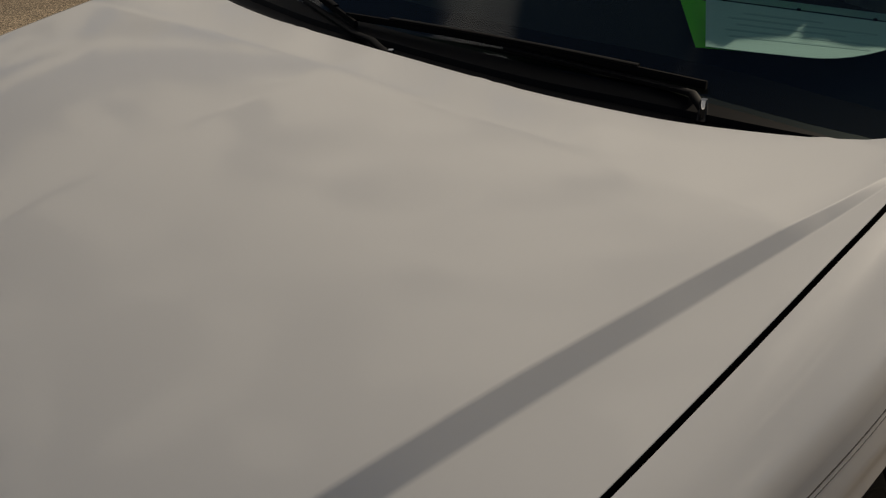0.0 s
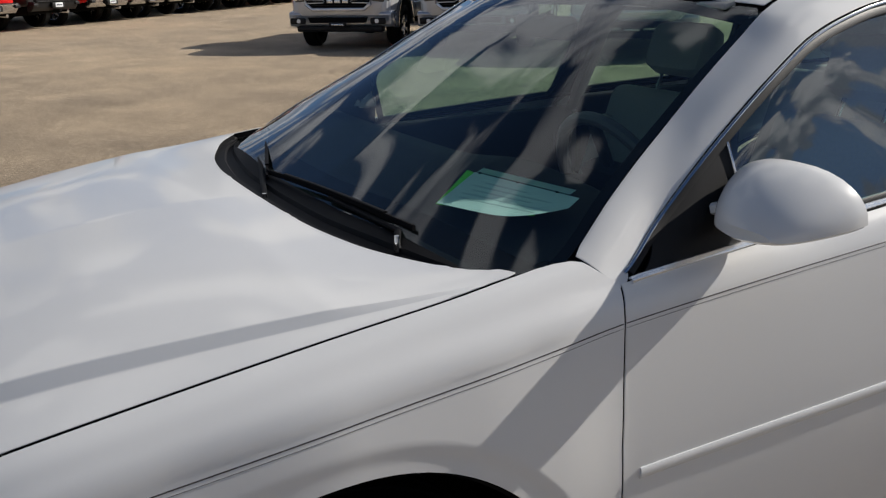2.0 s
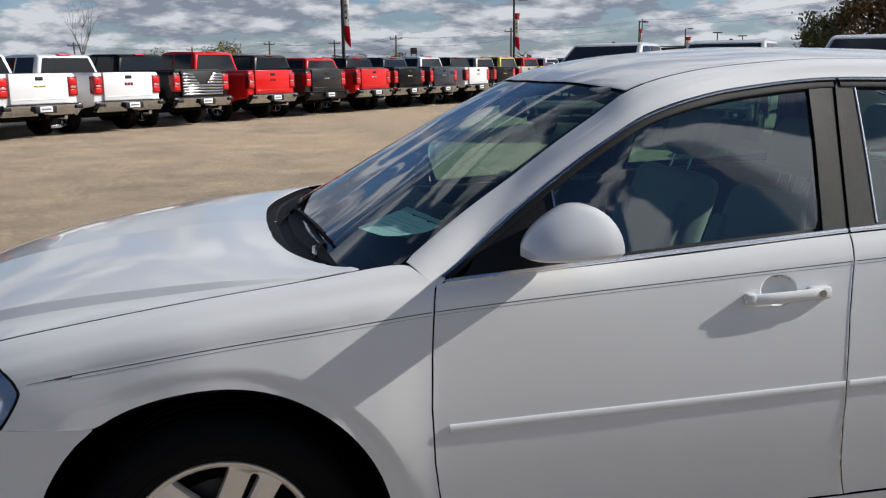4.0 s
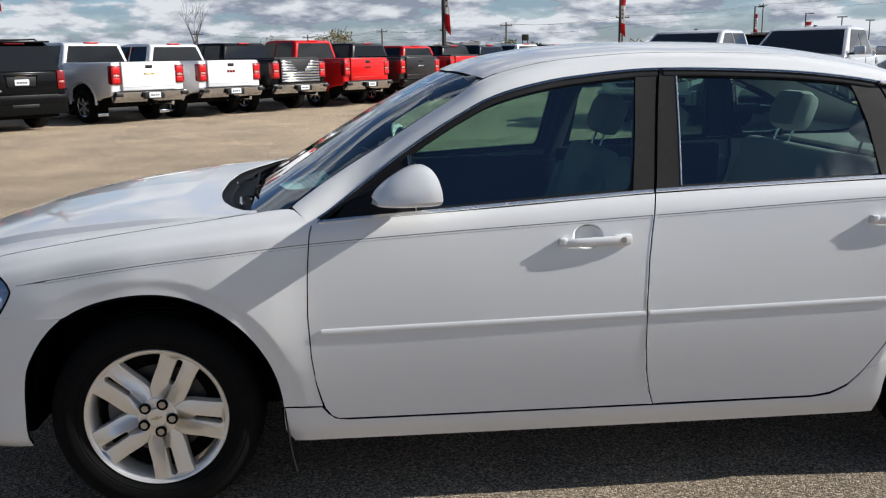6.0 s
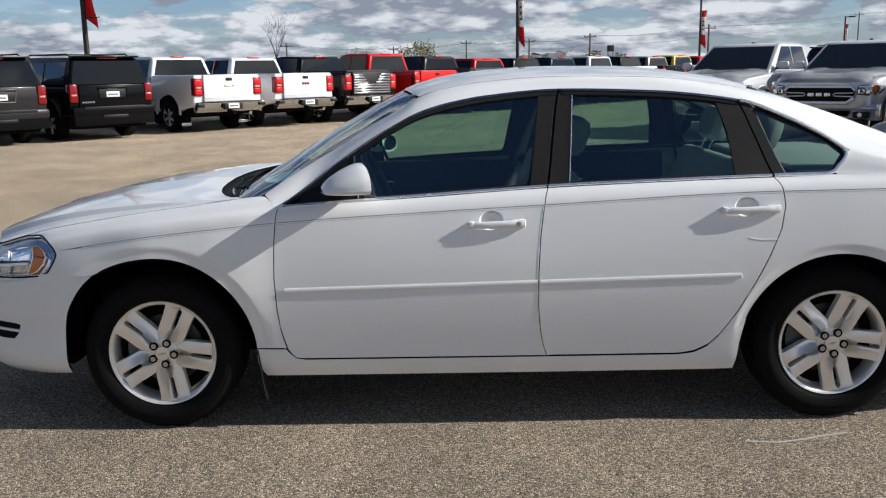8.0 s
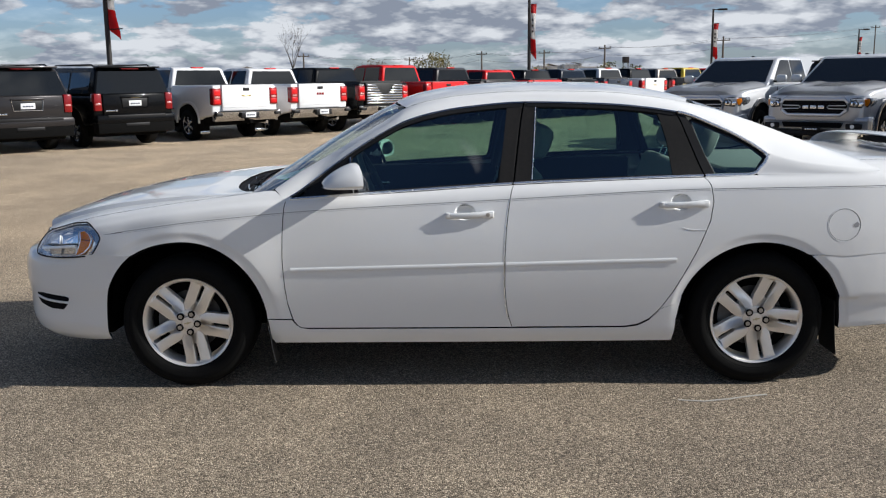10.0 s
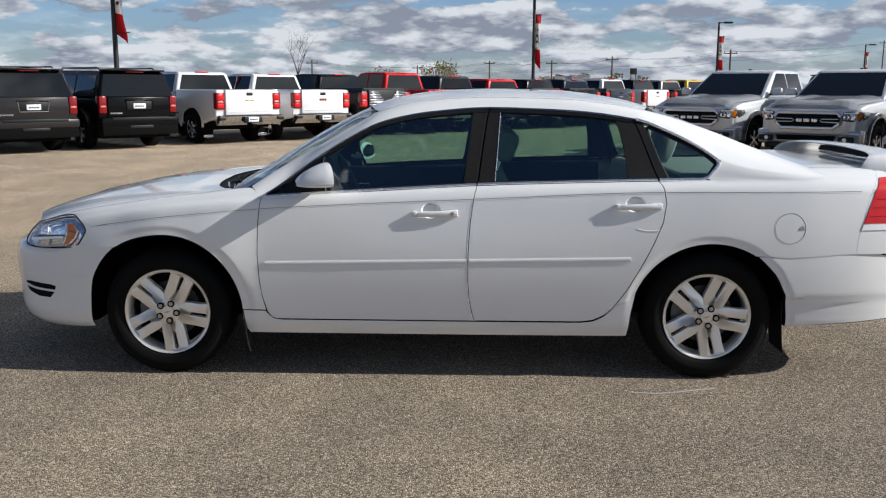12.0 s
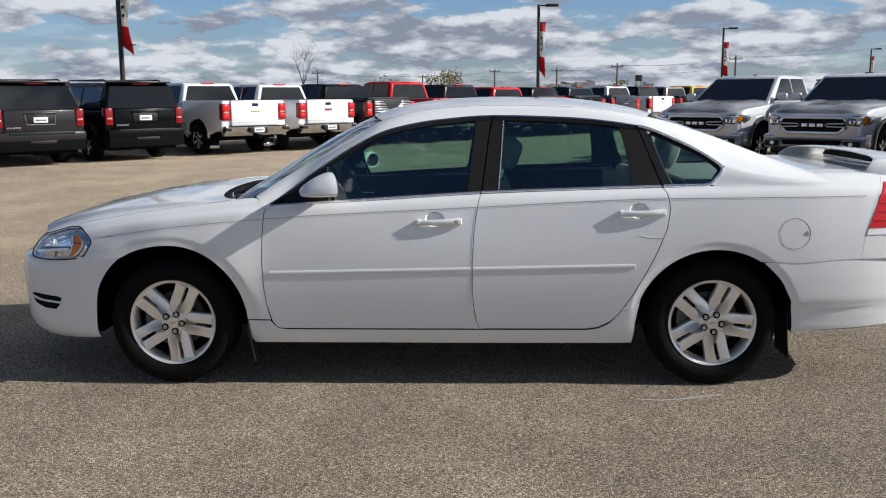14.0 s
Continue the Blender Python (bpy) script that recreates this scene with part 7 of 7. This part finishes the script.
    part("tow_hitch", boxed(-0.30, 0.30, -0.100, -0.02, 0.50, 0.575, 0.015), BLACK_TRIM, b)
    wheels_for(t, (1.12, 4.55), 0.965)
    return t


def in_row(t, s, back=0.0):
    """Stand a vehicle in the slanting row, its left lamp s metres along it."""
    p = ROW0 + ROWD * (s + 0.87) + Vector((-ROWD.y, ROWD.x, 0)) * back
    t.matrix_world = Matrix.Translation(p) @ Matrix.Rotation(radians(HEAD), 4, "Z")
    tagged(t, group="vehicles parked in the far row")
    return t


in_row(wagon("dark grey SUV seen from behind with tall red lamps", "grey"), -5.60)
in_row(wagon("black SUV with roof rails and white dealer plate", "black"), -3.12)
in_row(pickup("white pickup with a bright steel rear bumper", "white", roof=1.90, flaps=True), -0.05)
in_row(pickup("white pickup with red badge letters on its tailgate", "white", roof=1.87, badge="red"), 2.36)
in_row(pickup("black pickup with a slatted silver tailgate", "black", gate="louvre", cover=True), 4.76)
in_row(pickup("red crew-cab pickup with a chrome bumper", "red", roof=1.97, badge="red"), 7.50)
in_row(pickup("dark pickup with a red cab behind a covered bed", "grey", cover=True, bumper=BLACK_TRIM), 10.0)
in_row(pickup("red pickup with a covered load bed", "red", cover=True, roof=1.80), 12.55)
in_row(pickup("black pickup with a dark bumper", "black", cover=True, roof=1.80), 14.75)
in_row(pickup("navy pickup with a chrome bumper", "navy", cover=True, roof=1.82), 17.1)
in_row(pickup("white pickup far down the row", "white", roof=1.86), 19.75)
in_row(pickup("black pickup parked beside a tan one", "black", roof=1.84), 22.1)
in_row(pickup("tan pickup far down the row", "tan", roof=1.84), 24.4)
in_row(pickup("bright yellow pickup far down the row", "yellow", roof=1.88), 26.7)
in_row(pickup("red pickup near the end of the row", "red", roof=1.84), 29.2)
in_row(pickup("white pickup near the end of the row", "white", roof=1.84), 31.8)
in_row(pickup("silver pickup at the end of the row", "silver", roof=1.84), 34.4)

FRONT_DIR = Vector((math.cos(radians(228)), math.sin(radians(228)), 0))
for cx, cy, col, lab in ((4.88, 14.29, "silver", "silver pickup facing the lane with a black grille"), (6.73, 12.61, "silver", "silver-white pickup with a bright front bumper"), (7.84, 9.51, "silver", "silver pickup parked nose out beside two others")):
    t = pickup(lab, col, front=True, roof=1.90)
    o = Vector((cx, cy, 0)) - FRONT_DIR * 5.80
    t.matrix_world = Matrix.Translation(o) @ Matrix.Rotation(radians(138), 4, "Z")
    tagged(t, group="pickups parked nose out")
t = wagon("dark grey SUV standing behind the nose-out pickups", "grey")
t.matrix_world = Matrix.Translation((10.3, 20.5, 0)) @ Matrix.Rotation(radians(-42), 4, "Z")
# ---------------------------------------------------------------- poles with banners, wires
POLE = mat("dark_bronze_pole", (0.030, 0.026, 0.024), 0.5, metal=0.3, var=0.2, scale=4)
BANNER_RED = mat("red_banner_cloth", (0.52, 0.020, 0.025), 0.8, var=0.08, scale=6)
BANNER_WHITE = mat("white_banner_cloth", (0.72, 0.71, 0.70), 0.8, var=0.05, scale=6)
WOOD = mat("grey_utility_wood", (0.10, 0.085, 0.07), 0.9, var=0.3, scale=6)


def banner_pole(x, y, h, zb, zt, turn, w=0.55, arm=0.9):
    t = put("lot_lamp_pole", None, label="dark lot lamp pole with a red and white banner", category="lamp pole")
    part("pole", cyl((0, 0, 0), (0, 0, h), 0.085, 12, 0.065), POLE, t)
    part("base", cyl((0, 0, 0), (0, 0, 0.7), 0.24, 20), mat("concrete_base", (0.36, 0.35, 0.33), 0.9, var=0.15, scale=9) if "concrete_base" not in bpy.data.materials else bpy.data.materials["concrete_base"], t, "round concrete base")
    part("lamp_arm", boxed(0, arm * 0.5, -0.03, 0.03, h - 0.08, h - 0.02, 0.01), POLE, t)
    part("lamp_head", boxed(arm * 0.35, arm, -0.17, 0.17, h - 0.10, h + 0.02, 0.03), POLE, t, "flat lamp head")
    for z in (zb + 0.02, zt):
        part("banner_rod", cyl((0, 0, z), (w * 1.02, 0, z + 0.01), 0.014, 8), POLE, t)
    n = 14
    for name, m, f0, f1 in (("banner_top", BANNER_RED, 0.82, 1.0), ("banner_middle", BANNER_WHITE, 0.30, 0.82), ("banner_foot", BANNER_RED, 0.0, 0.30)):
        bm = bmesh.new()
        g = []
        for i in range(n + 1):
            f = f0 + (f1 - f0) * i / n
            z = zb + (zt - zb) * f
            row = []
            for j in range(7):
                s = j / 6
                # the cloth sags away from the pole and swings in the wind
                row.append(bm.verts.new((0.07 + s * w * (0.55 + 0.45 * abs(f - 0.45)), 0.10 * math.sin(3.2 * s + 5 * f) * s, z - 0.10 * s * (1 - f) - (0.22 * s if f < 0.02 else 0))))
            g.append(row)
        for a, b in zip(g[:-1], g[1:]):
            for j in range(6):
                bm.faces.new((a[j], a[j + 1], b[j + 1], b[j]))
        bmesh.ops.solidify(bm, geom=list(bm.faces), thickness=0.003)
        part(name, bm, m, t, "red banner cloth" if m is BANNER_RED else "white banner cloth")
    for z in np.linspace(zb + (zt - zb) * 0.42, zb + (zt - zb) * 0.66, 3):
        part("banner_bar", boxed(0.07 + w * 0.12, 0.07 + w * 0.34, -0.05, 0.10, z, z + 0.09, 0.005), POLE, t)
    t.matrix_world = Matrix.Translation((x, y, 0)) @ Matrix.Rotation(radians(turn), 4, "Z")
    tagged(t, group="lamp poles of the lot")
    return t


banner_pole(-10.6, 22.9, 6.4, 3.05, 5.1, -18)
banner_pole(3.17, 37.7, 5.55, 2.60, 4.75, 0, 0.34)
banner_pole(17.05, 58.5, 5.85, 2.75, 4.9, -8, 0.42)
banner_pole(38.4, 85.9, 5.65, 2.9, 4.9, -8, 0.36)
banner_pole(51.6, 102.0, 5.6, 2.4, 4.6, -4, 0.9)
for x, y, h in ((70.0, 128.0, 6.0), (81.7, 141.0, 5.9), (82.4, 122.0, 5.4), (71.4, 79.6, 5.2)):
    t = put("plain_lamp_pole", None, label="plain dark lot lamp pole with a flat head", category="lamp pole", group="plain lamp poles")
    part("pole", cyl((0, 0, 0), (0, 0, h), 0.10, 10, 0.08), POLE, t)
    part("lamp_head", boxed(-0.7, 0.7, -0.2, 0.2, h - 0.08, h + 0.08, 0.03), POLE, t)
    t.location = (x, y, 0)

UP = []
for az, d, h in ((-9.5, 150, 5.6), (-3.1, 165, 5.2), (1.31, 160, 5.9), (5.09, 150, 5.7), (8.7, 140, 6.0), (15.5, 128, 6.4), (23.6, 211.8, 11.1), (34.2, 131.6, 9.4), (48.0, 120, 9.0)):
    x, y = 0.2 + d * math.sin(radians(az)), -5.5 + d * math.cos(radians(az))
    t = put("utility_pole", None, label="weathered wooden utility pole carrying wires", category="utility pole", group="utility poles behind the lot")
    part("pole", cyl((0, 0, 0), (0, 0, h), 0.16, 8, 0.11), WOOD, t)
    part("cross_arm", boxed(-0.9, 0.9, -0.06, 0.06, h - 0.55, h - 0.42, 0.01), WOOD, t)
    for sx in (-0.8, 0, 0.8):
        part("insulator", cyl((sx, 0, h - 0.42), (sx, 0, h - 0.22), 0.05, 8), POLE, t)
    t.location = (x, y, 0)
    UP.append(Vector((x, y, h)))
for dz, dx in ((-0.25, -0.8), (-0.25, 0.8), (-1.4, 0)):
    pts = []
    for a, b in zip(UP[:-1], UP[1:]):
        for k in range(8):
            f = k / 8
            pts.append(a.lerp(b, f) + Vector((dx, 0, dz - 0.5 * 4 * f * (1 - f))))
    pts.append(UP[-1] + Vector((dx, 0, dz)))
    tagged(part("power_line", tube(pts, 0.014, 4), POLE, None), "thin sagging power line between utility poles", "cable")

# ---------------------------------------------------------------- trees
BARK = mat("grey_bark", (0.09, 0.075, 0.06), 0.95, var=0.3, scale=8, bump=0.5, bscale=30)


def leaf_mat(name, a, b):
    m = mat(name, a, 0.7)
    n, l = m.node_tree.nodes, m.node_tree.links
    g = n.new("ShaderNodeNewGeometry")
    mx = n.new("ShaderNodeMix")
    mx.data_type = "RGBA"
    mx.inputs["A"].default_value, mx.inputs["B"].default_value = (*a, 1), (*b, 1)
    l.new(g.outputs["Random Per Island"], mx.inputs["Factor"])
    l.new(mx.outputs["Result"], n["Principled BSDF"].inputs["Base Color"])
    return m


LEAF_GOLD = leaf_mat("yellow_green_leaves", (0.085, 0.085, 0.025), (0.17, 0.13, 0.035))
LEAF_GREEN = leaf_mat("dull_green_leaves", (0.055, 0.072, 0.026), (0.14, 0.145, 0.055))
LEAF_BROWN = leaf_mat("rust_brown_leaves", (0.075, 0.055, 0.025), (0.18, 0.105, 0.045))


def tree(x, y, h, r, leaf, label, seed, count=900, trunk=0.35, squash=0.8, leafsize=None, spread=1.0, thick=1.0):
    rng = random.Random(seed)
    t = put("tree", None, label=label, category="tree")
    bm = bmesh.new()
    tips = []

    def limb(p, d, length, rad, depth):
        pts = [p]
        for _ in range(4):
            d = (d + Vector((rng.uniform(-.22, .22), rng.uniform(-.22, .22), rng.uniform(-.05, .16)))).normalized()
            pts.append(pts[-1] + d * length / 4)
        for i, (a, b) in enumerate(zip(pts[:-1], pts[1:])):
            add_cyl(bm, a, b, rad * (1 - 0.18 * i), 6, rad * (1 - 0.18 * (i + 1)), False)
        tips.append(pts[-1])
        if depth:
            for _ in range(rng.randint(2, 4)):
                q = pts[rng.randint(2, 4)]
                a = rng.uniform(0, 6.28)
                limb(q, Vector((math.cos(a) * 0.8 * spread, math.sin(a) * 0.8 * spread, rng.uniform(0.3, 0.9))).normalized(), length * rng.uniform(0.5, 0.75), rad * 0.45, depth - 1)

    limb(Vector((0, 0, 0)), Vector((0, 0, 1)), h * trunk, max(0.05, h * 0.022) * thick, 0)
    top = tips.pop()
    for k in range(6):
        a = k * 1.05 + rng.uniform(-.3, .3)
        limb(top, Vector((math.cos(a) * 0.7 * spread, math.sin(a) * 0.7 * spread, rng.uniform(0.5, 1.2))).normalized(), h * 0.30, max(0.03, h * 0.012) * thick, 2 if leaf is None else 1)
    part("trunk", bm, BARK, t, "grey trunk and limbs")
    if leaf is not None:
        lm = bmesh.new()
        cz = h * (trunk + 1) / 2
        clumps = []
        for _ in range(26):
            v = Vector((rng.gauss(0, 1), rng.gauss(0, 1), rng.gauss(0, 1))).normalized() * rng.uniform(0.35, 0.95)
            clumps.append((Vector((v.x * r, v.y * r, cz + v.z * (h - h * trunk) / 2 * squash * 1.1)), rng.uniform(0.22, 0.42) * r))
        size = leafsize or h * 0.025
        for _ in range(count):
            c, cr = rng.choice(clumps)
            p = c + Vector((rng.gauss(0, .5), rng.gauss(0, .5), rng.gauss(0, .42))) * cr
            if p.z > h:
                continue
            n1 = Vector((rng.uniform(-1, 1), rng.uniform(-1, 1), rng.uniform(-.3, 1))).normalized()
            s1 = n1.orthogonal().normalized()
            s1 = (Matrix.Rotation(rng.uniform(0, 6.28), 3, n1) @ s1) * size * rng.uniform(0.6, 1.3)
            s2 = n1.cross(s1) * 0.62
            lm.faces.new([lm.verts.new(p + q) for q in (-s1, s2 * 0.8 - s1 * 0.1, s1, -s2 * 0.8 + s1 * 0.1)])
        part("crown", lm, leaf, t, smooth=False)
    t.location = (x, y, 0)
    return t


tree(-2.6, 87.0, 4.3, 2.1, LEAF_GOLD, "small round tree with yellowing leaves", 3, 1500, 0.25)
tree(-8.6, 92.0, 3.6, 2.2, LEAF_BROWN, "thin rust-brown autumn tree behind the lot", 5, 700, 0.3)
tree(-5.76, 30.6, 3.3, 0.8, None, "small bare tree without leaves behind the pickups", 7, trunk=0.62, spread=0.45, thick=0.36)
tree(7.1, 48.5, 3.4, 1.6, None, "bare spreading tree far behind the row", 11, trunk=0.32, thick=0.6)
tree(59.0, 77.0, 8.6, 4.6, LEAF_BROWN, "broad autumn tree with brown and green leaves", 13, 5200, 0.18, leafsize=0.26)
tree(55.0, 80.0, 6.4, 3.2, LEAF_GREEN, "dull green bushy tree beside the lot", 14, 3200, 0.15, leafsize=0.22)
tree(65.0, 74.5, 8.4, 2.6, LEAF_GREEN, "open green tree with gaps in its crown", 17, 2200, 0.3, leafsize=0.22)
tree(70.0, 71.0, 8.0, 2.8, LEAF_BROWN, "thin russet tree with open crown", 19, 2200, 0.3, leafsize=0.22)
for i, (x, y, h, r, lf) in enumerate(((24, 150, 4.2, 2.6, LEAF_GREEN), (29, 152, 3.8, 2.2, LEAF_GREEN), (14, 160, 3.6, 2.4, LEAF_GOLD), (46, 150, 3.6, 2.5, LEAF_BROWN), (-30, 140, 3.4, 2.5, LEAF_BROWN), (60, 140, 4.4, 3, LEAF_GREEN))):
    tree(x, y, h, r, lf, "far small tree on the skyline", 30 + i, 350, 0.2, leafsize=0.22)
# woods behind the camera, seen only in the windows
for i in range(18):
    x = -60 + 9.5 * i + (i * 37 % 5)
    tree(x, -62 - (i * 53 % 11), 5.5 + (i * 29 % 7) * 0.5, 3.4 + (i % 3) * 0.5, (LEAF_GREEN, LEAF_BROWN, LEAF_GREEN)[i % 3], "tree in the belt of woods across the road", 60 + i, 420, 0.15, leafsize=0.35)

# unseen trees, added so that dark paint in the far row mirrors less sky
for i in range(15):
    y = -54 + 8.2 * i + (i * 31 % 5)
    tree(84 + (i * 47 % 9), y, 6.0 + (i * 23 % 7) * 0.5, 3.6 + (i % 3) * 0.5, (LEAF_BROWN, LEAF_GREEN, LEAF_GREEN)[i % 3], "unseen tree added beside the lot to darken reflections", 90 + i, 420, 0.12, leafsize=0.36)

# ---------------------------------------------------------------- far sheds and sign
SHED = mat("pale_sheet_metal", (0.50, 0.51, 0.52), 0.5, metal=0.2, var=0.08, scale=0.6)
SHED_ROOF = mat("light_metal_roof", (0.62, 0.63, 0.65), 0.4, metal=0.3, var=0.06, scale=0.5)


def shed(x, y, w, d, h, turn, label):
    s = put("shed", None, label=label, category="building")
    part("walls", boxed(-w / 2, w / 2, -d / 2, d / 2, 0, h, 0.0), SHED, s)
    part("roof", prism([(-w / 2 - .4, h), (0, h + w * 0.13), (w / 2 + .4, h), (w / 2 + .4, h + .15), (0, h + w * 0.13 + .15), (-w / 2 - .4, h + .15)], -d / 2 - .4, d / 2 + .4, "xz"), SHED_ROOF, s, smooth=False)
    for k in (-0.28, 0.05, 0.3):
        part("door", boxed(k * w, k * w + w * 0.14, -d / 2 - 0.05, -d / 2 + 0.05, 0, h * 0.75, 0.02), mat("dark_shed_door", (0.12, 0.12, 0.13), 0.6) if "dark_shed_door" not in bpy.data.materials else bpy.data.materials["dark_shed_door"], s)
    s.matrix_world = Matrix.Translation((x, y, 0)) @ Matrix.Rotation(radians(turn), 4, "Z")


shed(32.6, 343, 6.2, 9, 5.4, 4, "grey gabled metal barn far behind the lot")
shed(38.0, 352, 6.0, 7.5, 5.6, 94, "white-roofed metal shed beside a barn")
shed(42.3, 346, 6.4, 7, 5.9, 0, "grey block-shaped metal building far away")
shed(49.7, 350, 7.0, 8.4, 4.9, 92, "long white metal shed on the skyline")
shed(-48, 210, 16, 12, 2.4, 5, "low pale storage shed on the skyline")
sgn = put("road_sign_board", None, label="dark sign board on two posts far away", category="sign")
part("board", boxed(-0.70, 0.70, -0.1, 0.1, 4.1, 5.35, 0.05), POLE, sgn)
for xx in (-0.5, 0.5):
    part("post", cyl((xx, 0, 0), (xx, 0, 4.1), 0.08, 8), POLE, sgn)
sgn.location = (34.0, 186.6, 0)
